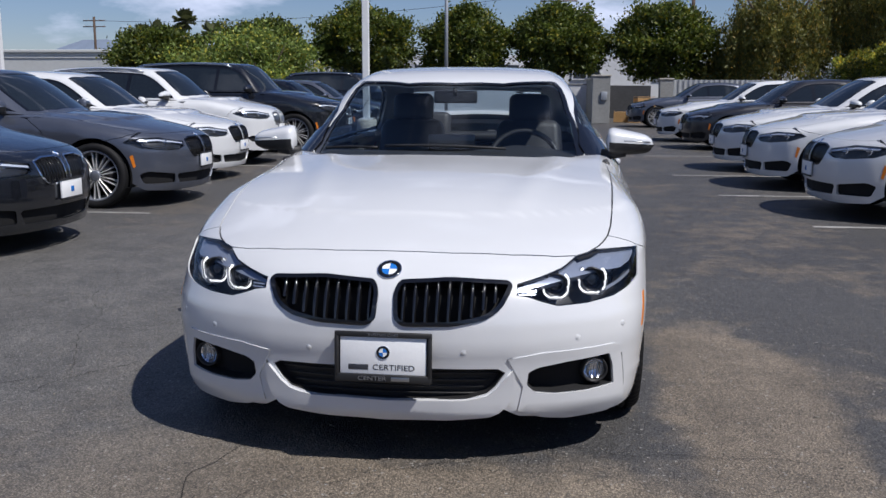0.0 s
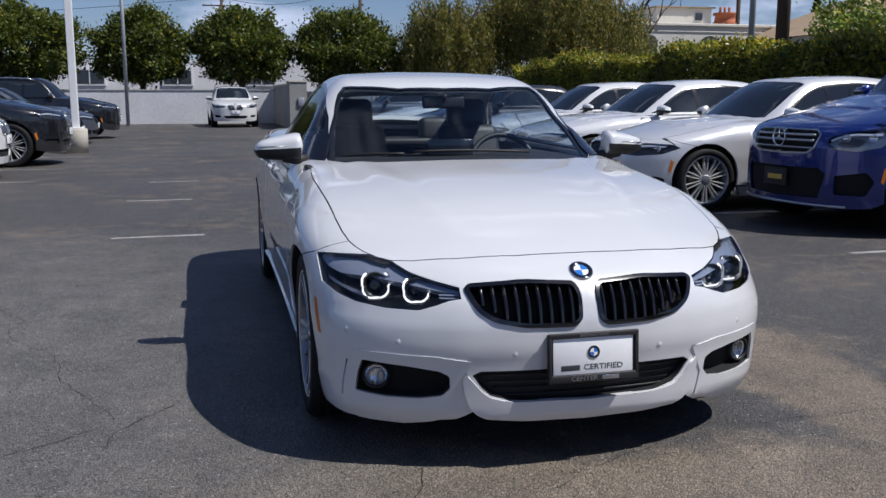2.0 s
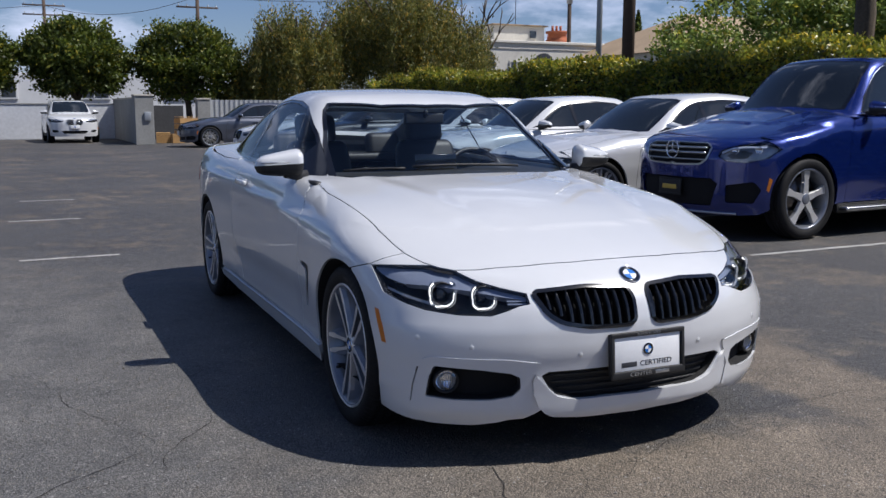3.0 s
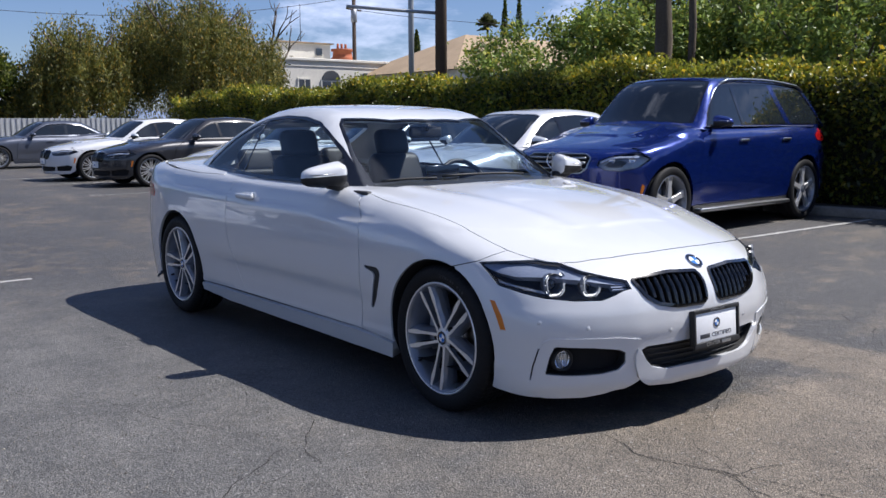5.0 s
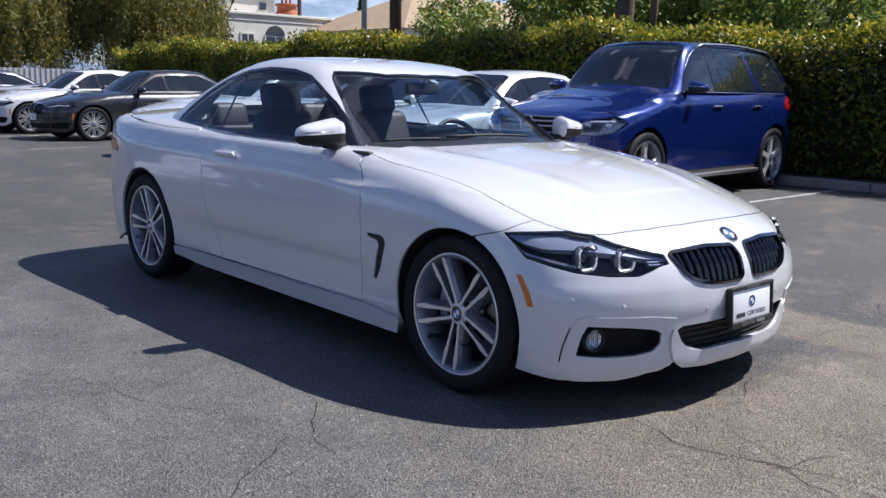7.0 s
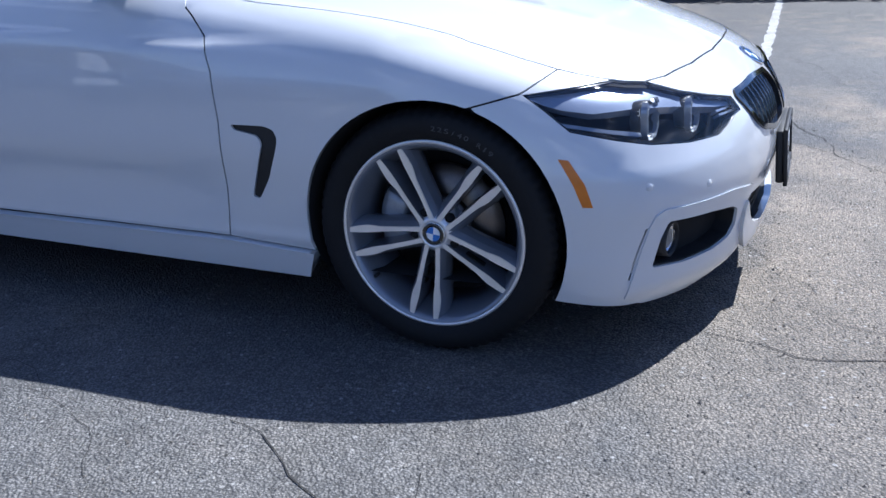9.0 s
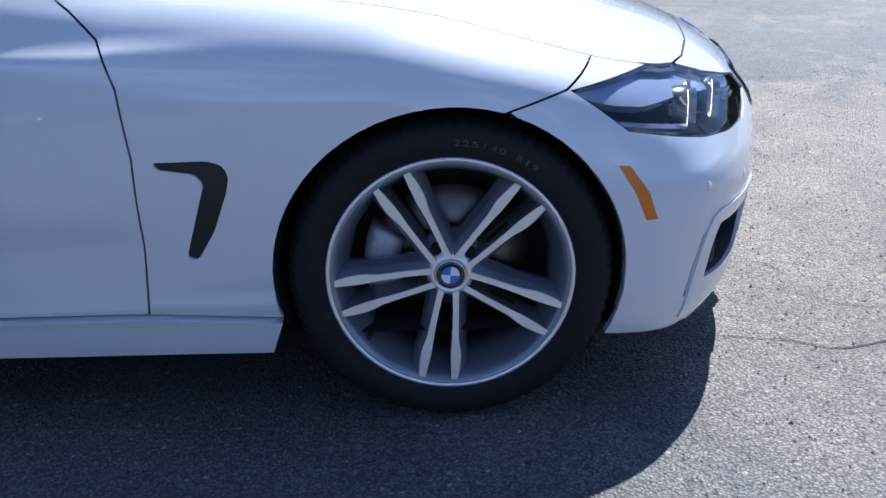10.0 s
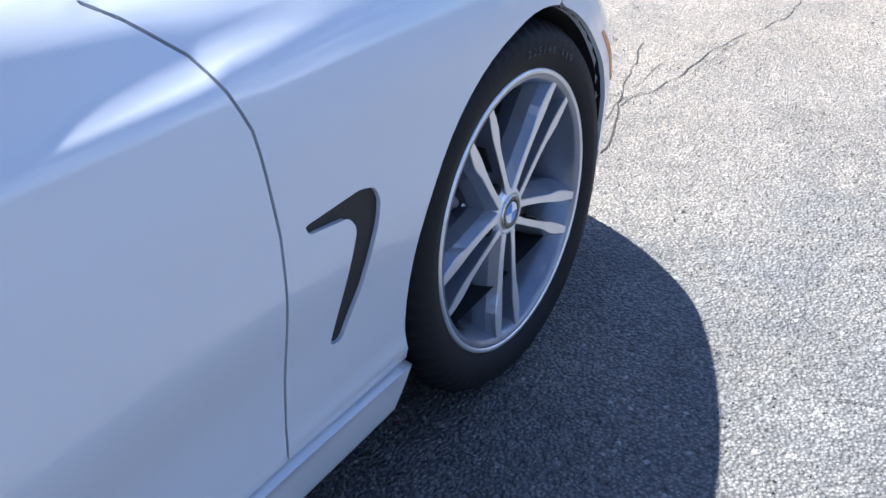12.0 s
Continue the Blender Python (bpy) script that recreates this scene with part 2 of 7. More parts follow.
def tube(points, radius, seg=8, taper=None):
    bm = bmesh.new()
    rings = []
    pts = [Vector(p) for p in points]
    for i, p in enumerate(pts):
        d = (pts[min(i + 1, len(pts) - 1)] - pts[max(i - 1, 0)]).normalized()
        q = d.to_track_quat("Z", "Y")
        r = radius if taper is None else radius * (1 + (taper - 1) * i / max(len(pts) - 1, 1))
        rings.append([bm.verts.new(p + q @ Vector((r * math.cos(2 * math.pi * k / seg), r * math.sin(2 * math.pi * k / seg), 0))) for k in range(seg)])
    for a, b in zip(rings, rings[1:]):
        for k in range(seg):
            bm.faces.new((a[k], a[(k + 1) % seg], b[(k + 1) % seg], b[k]))
    bm.faces.new(rings[0][::-1])
    bm.faces.new(rings[-1])
    return bm


def merge(*bms):
    out = bmesh.new()
    for b in bms:
        me = bpy.data.meshes.new("tmp")
        b.to_mesh(me)
        b.free()
        out.from_mesh(me)
        bpy.data.meshes.remove(me)
    return out


def writing(body, size, m, material, parent, name="lettering", depth=0.0006, spread=1.0, width=None):
    cu = bpy.data.curves.new(name, "FONT")
    cu.body, cu.size, cu.align_x, cu.align_y, cu.extrude, cu.space_character = body, size, "CENTER", "CENTER", depth, spread
    tmp = new("tmp", cu)
    dg = bpy.context.evaluated_depsgraph_get()
    me = bpy.data.meshes.new_from_object(tmp.evaluated_get(dg))
    bpy.data.objects.remove(tmp)
    if width:
        xs = [v.co.x for v in me.vertices]
        k = width / (max(xs) - min(xs))
        for v in me.vertices:
            v.co.x *= k
    me.transform(m)
    me.materials.clear()
    me.materials.append(material)
    ob = new(name, me)
    ob.parent = parent
    return ob


# ---- car bodies: a smooth solid, cut into panels ----
from mathutils.geometry import delaunay_2d_cdt


def curve(*pairs):
    """A smooth function through (at, value) pairs."""
    xs, ys = np.array([p[0] for p in pairs], float), np.array([p[1] for p in pairs], float)
    d = np.diff(ys) / np.diff(xs)
    t = np.zeros(len(xs))
    t[1:-1] = np.where(d[:-1] * d[1:] > 0, 2 * d[:-1] * d[1:] / (d[:-1] + d[1:] + 1e-12), 0)
    t[0], t[-1] = d[0], d[-1]

    def f(x):
        x = np.clip(x, xs[0], xs[-1])
        i = np.clip(np.searchsorted(xs, x) - 1, 0, len(xs) - 2)
        h = xs[i + 1] - xs[i]
        s = (x - xs[i]) / h
        return ys[i] * (1 + 2 * s) * (1 - s) ** 2 + t[i] * h * s * (1 - s) ** 2 + ys[i + 1] * s * s * (3 - 2 * s) + t[i + 1] * h * s * s * (s - 1)
    return f


def smax(a, b, k):
    h = np.maximum(k - np.abs(a - b), 0) / k
    return np.maximum(a, b) + h * h * k * 0.25


class Shape:
    """A car's two solids (lower body, cabin) with rays to find their skin."""

    def __init__(self, s):
        self.s, self.L = s, s["L"]
        self.a, self.b, self.zc, self.R = s["core"][0], s["L"] - s["core"][1], s["core"][2], 0.9
        self.u1 = self.R * math.pi / 2
        self.u2 = self.u1 + self.b - self.a

    def lower(self, p):
        s = self.s
        x, y, z = np.abs(p[..., 0]), p[..., 1], p[..., 2]
        front = s["nose"](z) + s["front_plan"](x) * (s["square"](z) if "square" in s else 1.0) - y
        rear = y - (self.L - s["tail"](z) - s["rear_plan"](x))
        side = x - s["half"](y) * s["prof"](z) - s["crease"](y, z)
        top = z - (s["top"](y) - s["crown"](y) * x * x + s["ridge"](x, y))
        f = smax(smax(front, side, s.get("corner", 0.10)), rear, 0.12)
        return smax(f, top, s.get("edge", 0.07))

    def cabin(self, p):
        s = self.s
        x, y, z = np.abs(p[..., 0]), p[..., 1], p[..., 2]
        f = np.clip((s["mid"] - y) / 0.5, -1, 1)
        yy = y - np.where(f > 0, f * s["sweep"][0], f * s["sweep"][1]) * x * x
        top = z - (s["roof"](yy) - s["roof_crown"] * x * x)
        side = x - (s["waist"](y) - (z - s["belt"]) * s["lean"])
        return smax(top, side, s.get("cant", 0.10))

    def cast(self, fn, o, d, far=3.2):
        """The outermost point of a solid along rays that start inside, or from outside where far is negative."""
        o, d = np.asarray(o, float), np.asarray(d, float)
        n = 72
        ts = np.linspace(far, 0, n) if far > 0 else np.linspace(0, -far, n)
        vals = np.stack([fn(o + d * t) for t in ts])
        ins = vals <= 0
        k = np.argmax(ins, axis=0)
        k = np.where(ins.any(axis=0), np.maximum(k, 1), n - 1)
        lo, hi = ts[k - 1], ts[k]
        for _ in range(16):
            mid = (lo + hi) / 2
            v = fn(o + d * mid[..., None]) <= 0
            hi, lo = np.where(v, mid, hi), np.where(v, lo, mid)
        return o + d * ((lo + hi) / 2)[..., None]

    def key(self, k):
        """A place on the lower body from a side (y, z), top (x, y) or front (x, z) view; x > 0."""
        c, p, q = k
        if c == "s":
            return self.cast(self.lower, [[3.0, p, q]], [[-1, 0, 0]], -3.0)[0]
        if c == "t":
            return self.cast(self.lower, [[p, q, 2.5]], [[0, 0, -1]], -2.5)[0]
        return self.cast(self.lower, [[p, -1.5, q]], [[0, 1, 0]], -4.0)[0]

    def to_uv(self, P):
        x, y, z = P
        if y < self.a:
            al = math.atan2(x, self.a - y)
            u, rho = self.R * al, math.hypot(x, self.a - y)
        elif y <= self.b:
            u, rho = self.u1 + y - self.a, abs(x)
        else:
            be = math.atan2(y - self.b, abs(x))
            u, rho = self.u2 + self.R * be, math.hypot(x, y - self.b)
        return (u, math.atan2(z - self.zc, rho) * self.R)

    def from_uv(self, uv, drop=0.0):
        uv = np.asarray(uv, float)
        u, v = uv[:, 0], uv[:, 1]
        sg, w, ph = np.where(u < 0, -1.0, 1.0), np.abs(u), v / self.R
        al = np.clip(w, 0, self.u1) / self.R
        be = np.maximum(w - self.u2, 0) / self.R
        y0 = np.clip(w - self.u1, 0, self.b - self.a) + self.a
        dx = np.where(w < self.u1, np.sin(al), np.cos(be)) * sg
        dy = np.where(w < self.u1, -np.cos(al), np.sin(be))
        o = np.stack([np.zeros_like(u), y0, np.full_like(u, self.zc)], 1)
        d = np.stack([dx * np.cos(ph), dy * np.cos(ph), np.sin(ph)], 1)
        return self.settle(self.lower, self.cast(self.lower, o, d, 2.2), drop)

    def from_top(self, xy, drop=0.0, fn=None):
        xy = np.asarray(xy, float)
        o = np.column_stack([xy, np.full(len(xy), 2.5)])
        fn = fn or self.lower
        return self.settle(fn, self.cast(fn, o, np.array([[0, 0, -1.0]]) + o * 0, -2.4), drop)

    def from_cabin(self, uv, drop=0.0):
        """Cabin skin by (distance along, angle round a line at the belt)."""
        uv = np.asarray(uv, float)
        ph = uv[:, 1]
        z0 = self.s["belt"] - 0.12
        o = np.column_stack([uv[:, 0] * 0, uv[:, 0], uv[:, 0] * 0 + z0])
        d = np.column_stack([np.sin(ph), uv[:, 0] * 0, np.cos(ph)])
        return self.settle(self.cabin, self.cast(self.cabin, o, d, 1.6), drop)

    def cabin_uv(self, P):
        return (P[1], math.atan2(P[0], P[2] - self.s["belt"] + 0.12))

    def cabin_key(self, k):
        c, p, q = k
        if c == "s":
            return self.cast(self.cabin, [[2.0, p, q]], [[-1, 0, 0]], -2.0)[0]
        return self.cast(self.cabin, [[p, q, 2.5]], [[0, 0, -1]], -2.0)[0]

    def settle(self, fn, P, drop):
        e = 2e-3
        g = np.stack([fn(P + np.eye(3)[i] * e) - fn(P - np.eye(3)[i] * e) for i in range(3)], 1)
        n = g / (np.linalg.norm(g, axis=1, keepdims=True) + 1e-9)
        return P - n * drop, n


def inset(poly, d):
    """A closed outline moved inwards."""
    P = np.asarray(poly, float)
    area = 0.5 * np.sum(P[:, 0] * np.roll(P[:, 1], -1) - np.roll(P[:, 0], -1) * P[:, 1])
    sg = 1 if area > 0 else -1
    e1, e2 = P - np.roll(P, 1, 0), np.roll(P, -1, 0) - P
    n1 = np.stack([-e1[:, 1], e1[:, 0]], 1) / (np.linalg.norm(e1, axis=1, keepdims=True) + 1e-9)
    n2 = np.stack([-e2[:, 1], e2[:, 0]], 1) / (np.linalg.norm(e2, axis=1, keepdims=True) + 1e-9)
    m = n1 + n2
    m /= np.maximum(np.sum(m * n1, 1, keepdims=True), 0.55)
    return P + sg * d * m


def densify(poly, step):
    out = []
    for a, b in zip(poly, list(poly[1:]) + [poly[0]]):
        k = max(1, int(math.ceil(math.hypot(b[0] - a[0], b[1] - a[1]) / step)))
        out += [(a[0] + (b[0] - a[0]) * i / k, a[1] + (b[1] - a[1]) * i / k) for i in range(k)]
    return out


def rounded(poly, r, n=4):
    """An outline with its corners rounded."""
    out = []
    m = len(poly)
    for i in range(m):
        p, a, b = Vector(poly[i]), Vector(poly[i - 1]), Vector(poly[(i + 1) % m])
        da, db = (a - p), (b - p)
        k = min(r, da.length * 0.45, db.length * 0.45)
        s, e = p + da.normalized() * k, p + db.normalized() * k
        out += [tuple(s.lerp(p, t).lerp(p.lerp(e, t), t)) for t in [j / n for j in range(n + 1)]]
    return out


def inside(poly, pts):
    P, q = np.asarray(poly), np.asarray(pts)
    x, y = q[:, 0], q[:, 1]
    r = np.zeros(len(q), bool)
    for a, b in zip(P, np.roll(P, -1, 0)):
        c = ((a[1] > y) != (b[1] > y)) & (x < (b[0] - a[0]) * (y - a[1]) / (b[1] - a[1] + 1e-12) + a[0])
        r ^= c
    return r


def sheet(outline, holes, step, lift, rim=0.012, scale=(1, 1), flip=False):
    """A panel: the outline in a flat map, less its holes, laid on the skin by lift(), with an edge turned inwards."""
    sc = np.asarray(scale)
    loops = [densify([tuple(np.asarray(p) * sc) for p in lp], step) for lp in [outline] + list(holes)]
    verts, edges = [], []
    for lp in loops:
        k = len(verts)
        verts += lp
        edges += [(k + i, k + (i + 1) % len(lp)) for i in range(len(lp))]
    A = np.asarray(loops[0])
    lo, hi = A.min(0), A.max(0)
    gx, gy = np.meshgrid(np.arange(lo[0] + step / 2, hi[0], step), np.arange(lo[1] + step / 2, hi[1], step))
    g = np.column_stack([gx.ravel(), gy.ravel()])
    if len(g):
        keep = inside(loops[0], g)
        for lp in loops[1:]:
            keep &= ~inside(lp, g)
        B = np.asarray(verts)
        g = g[keep]
        if len(g):
            near = np.array([np.min(np.sum((B - p) ** 2, 1)) for p in g])
            g = g[near > (step * 0.45) ** 2]
        verts += [tuple(p) for p in g]
    vo, _, fo, _, _, _ = delaunay_2d_cdt([Vector(v) for v in verts], edges, [], 0, 1e-6)
    V = np.array([tuple(v) for v in vo])
    mids = V[np.array([list(f) for f in fo])].mean(1)
    keep = inside(loops[0], mids)
    for lp in loops[1:]:
        keep &= ~inside(lp, mids)
    tris = [f for f, k in zip(fo, keep) if k]
    V = V / sc
    used = sorted({i for f in tris for i in f})
    idx = {v: i for i, v in enumerate(used)}
    P, N = lift(V[used])
    tris = [tuple(idx[i] for i in f) for f in tris]
    a, b, c = (P[[f[i] for f in tris]] for i in range(3))
    if np.sum(np.cross(b - a, c - a) * N[[f[0] for f in tris]]) < 0:
        tris = [f[::-1] for f in tris]
    P, N = list(P), list(N)
    if rim:
        count = {}
        for f in tris:
            for e in ((f[0], f[1]), (f[1], f[2]), (f[2], f[0])):
                count[tuple(sorted(e))] = count.get(tuple(sorted(e)), 0) + 1
        dup = {}
        for f in list(tris):
            for i, j in ((f[0], f[1]), (f[1], f[2]), (f[2], f[0])):
                if count[tuple(sorted((i, j)))] == 1:
                    t = np.cross(np.asarray(P[j]) - np.asarray(P[i]), N[i])
                    t = t / (np.linalg.norm(t) + 1e-9)
                    q = []
                    for v in (i, j):
                        if v not in dup:
                            dup[v] = (len(P), len(P) + 1)
                            P += [P[v], P[v] - N[v] * rim]
                            N += [t, t]
                        q.append(dup[v])
                    tris.append((q[0][0], q[0][1], q[1][1]))
                    tris.append((q[0][0], q[1][1], q[1][0]))
    return P, tris, N


def mirrored(poly):
    return [(-p[0], p[1]) for p in poly][::-1]


def arch(y0, z0, r, a0, a1, n=14):
    """Side-view points round a wheel, angles in degrees from straight back over the top to the front."""
    return [("s", y0 + r * math.cos(radians(a)), z0 + r * math.sin(radians(a))) for a in np.linspace(a0, a1, n)]


class Car:
    """Cuts a Shape into panels under one Empty."""

    def __init__(self, name, spec, paint, step=0.03, gap=0.0022):
        self.sh, self.step, self.gap, self.paint = Shape(spec), step, gap, paint
        self.root = new(name)
        self.s = spec

    def uv(self, keys):
        return [self.sh.to_uv(self.sh.key(k)) for k in keys]

    def panel(self, name, outline, holes=(), m=None, drop=0.0, rim=0.012, both=True, gap=None, label="", step=None, parent=None):
        made = []
        gap = self.gap if gap is None else gap
        for flip in ((False, True) if both else (False,)):
            o = mirrored(outline) if flip else list(outline)
            h = [mirrored(x) if flip else list(x) for x in holes]
            o = [tuple(p) for p in inset(o, gap)]
            P, F, N = sheet(o, h, step or self.step, lambda v: self.sh.from_uv(v, drop), rim)
            made.append(mesh_part(name, P, F, m or self.paint, parent or self.root, label, N))
        return made

    def top_panel(self, name, outline, m=None, drop=0.0, rim=0.012, gap=None, fn=None, label="", holes=(), step=None):
        o = [tuple(p) for p in inset(outline, self.gap if gap is None else gap)]
        P, F, N = sheet(o, holes, step or self.step, lambda v: self.sh.from_top(v, drop, fn), rim)
        return mesh_part(name, P, F, m or self.paint, self.root, label, N)

    def cabin_panel(self, name, outline, holes=(), m=None, drop=0.0, rim=0.012, gap=0.0, label="", step=None, scale=(1, 0.5)):
        o = [tuple(p) for p in inset(outline, gap)] if gap else outline
        P, F, N = sheet(o, holes, step or self.step, lambda v: self.sh.from_cabin(v, drop), rim, scale)
        return mesh_part(name, P, F, m or self.paint, self.root, label, N)

    def cuv(self, keys):
        return [self.sh.cabin_uv(self.sh.cabin_key(k)) for k in keys]


def glazing(car, wind, side, rear, trim=0.016, glass=None, seams=(), roof_to=None):
    """The cabin: painted frame with its openings, black surrounds, panes."""
    s = car.s
    W = car.cuv([("t", x, y) for x, y in wind])
    R = car.cuv([("t", x, y) for x, y in rear])
    S = car.cuv([("s", y, z) for y, z in side])
    S2 = [(p[0], -p[1]) for p in S][::-1]
    lo, hi = s["cabin_y"]
    base = 1.42
    edge = [(lo + (hi - lo) * i / 40, -base) for i in range(40)] + [(hi, -base + 2 * base * i / 30) for i in range(30)] + [(hi - (hi - lo) * i / 40, base) for i in range(40)] + [(lo, base - 2 * base * i / 30) for i in range(30)]
    body = car.cabin_panel("roof", edge, [W, R, S, S2], rim=0.03)
    sq = lambda pl, d: [tuple(p) for p in np.asarray(inset(np.asarray(pl) * (1, 0.5), d)) / (1, 0.5)]
    panes = []
    for nm, pl in (("windscreen", W), ("rear_window", R), ("side_window", S), ("side_window", S2)):
        inner = sq(pl, trim)
        if nm != "rear_window":
            car.cabin_panel("window_trim", sq(pl, 0.001), [inner], M_BLACK, 0.003, 0.01)
        panes.append(car.cabin_panel(nm, inner if nm != "rear_window" else sq(pl, 0.004), [], glass or M_TINT, 0.006, 0))
    for y in seams:
        for sg in (1, -1):
            zs = np.linspace(s["belt"] - 0.0, y[2], 9)
            bm = bmesh.new()
            rows = []
            for z, yy in zip(zs, np.linspace(y[0], y[1], 9)):
                p = car.sh.cabin_key(("s", yy, z))
                rows.append([bm.verts.new((sg * (p[0] - 0.003), yy + w, z)) for w in (-y[3], y[3])])
            for a, b in zip(rows, rows[1:]):
                bm.faces.new((a[0], a[1], b[1], b[0]) if sg < 0 else (a[1], a[0], b[0], b[1]))
            part("window_divider", bm, y[4] if len(y) > 4 else M_BLACK, car.root)
    return panes


# ---- wheels: the wheel's axle lies along x, its face towards -x ----
def tyre_mesh(r, rim_r, w, blocks=0):
    h = w / 2
    pr = [(-h * 0.78, rim_r - 0.004), (-h * 0.93, rim_r + 0.010), (-h * 1.0, rim_r + (r - rim_r) * 0.45), (-h * 0.97, rim_r + (r - rim_r) * 0.75), (-h * 0.86, r - 0.010), (-h * 0.74, r - 0.002)]
    tread = []
    for i in range(4):
        c = -h * 0.52 + i * h * 0.35
        tread += [(c - 0.006, r), (c - 0.005, r - 0.007), (c + 0.005, r - 0.007), (c + 0.006, r)]
    pr = pr + tread + [(-x, y) for x, y in pr[::-1]]
    bm = lathe(pr, blocks or 72)
    if blocks:
        # cuts across the shoulders
        for v in bm.verts:
            rad = math.hypot(v.co.y, v.co.z)
            k = round(math.atan2(v.co.z, v.co.y) / (2 * math.pi) * blocks)
            if k % 3 == 0 and rad > r - 0.012:
                f = (rad - (0.006 if abs(v.co.x) > h * 0.6 else 0.004)) / rad
                v.co.y, v.co.z = v.co.y * f, v.co.z * f
    return bm


def rim_mesh(rim_r, w):
    h = w / 2
    return lathe([(-h * 0.80, rim_r + 0.004), (-h * 0.90, rim_r + 0.006), (-h * 0.90, rim_r - 0.006), (-h * 0.82, rim_r - 0.014), (-h * 0.60, rim_r - 0.020), (-h * 0.35, rim_r - 0.034), (h * 0.5, rim_r - 0.040), (h * 0.8, rim_r - 0.005)], 72)


def prism(poly, x0, x1, bev=0.0):
    """A spoke: outline in (y, z), front face at x0, back at x1, edges chamfered."""
    bm = bmesh.new()
    big = [tuple(p) for p in poly]
    small = [tuple(p) for p in inset(poly, bev)] if bev else big
    A = [bm.verts.new((x0, p[0], p[1])) for p in small]
    B = [bm.verts.new((x0 + bev * 1.4, p[0], p[1])) for p in big]
    C = [bm.verts.new((x1, p[0], p[1])) for p in big]
    bm.faces.new(A)
    n = len(big)
    for X, Y in ((A, B), (B, C)) if bev else ((B, C),):
        for i in range(n):
            bm.faces.new((X[i], Y[i], Y[(i + 1) % n], X[(i + 1) % n]))
    bmesh.ops.recalc_face_normals(bm, faces=bm.faces)
    return bm


def roundel(r, m, parent, name="emblem"):
    """A round badge: dark ring, blue and white quarters, bright edge. Faces +z of m."""
    bm = lathe([(0, r * 0.62), (0.0015, r * 0.64), (0.0018, r * 0.93), (0, r * 0.97)], 40, "z")
    bmesh.ops.transform(bm, matrix=m, verts=bm.verts)
    ring = part(name, bm, M_BLACK, parent, "round emblem with blue and white quarters")
    bm = lathe([(-0.003, r * 1.03), (0.001, r * 1.02), (0.002, r * 0.98), (0.001, r * 0.95)], 40, "z")
    bmesh.ops.transform(bm, matrix=m, verts=bm.verts)
    part("emblem_edge", bm, M_CHROME, ring)
    for q in range(4):
        bm = bmesh.new()
        vs = [bm.verts.new((0, 0, 0.002))] + [bm.verts.new((r * 0.62 * math.cos(q * math.pi / 2 + a), r * 0.62 * math.sin(q * math.pi / 2 + a), 0.0012)) for a in np.linspace(0, math.pi / 2, 9)]
        bm.faces.new(vs)
        bmesh.ops.transform(bm, matrix=m, verts=bm.verts)
        part("emblem_quarter", bm, M_BLUE if q in (0, 2) else M_WHITE, ring, smooth=False)
    return ring


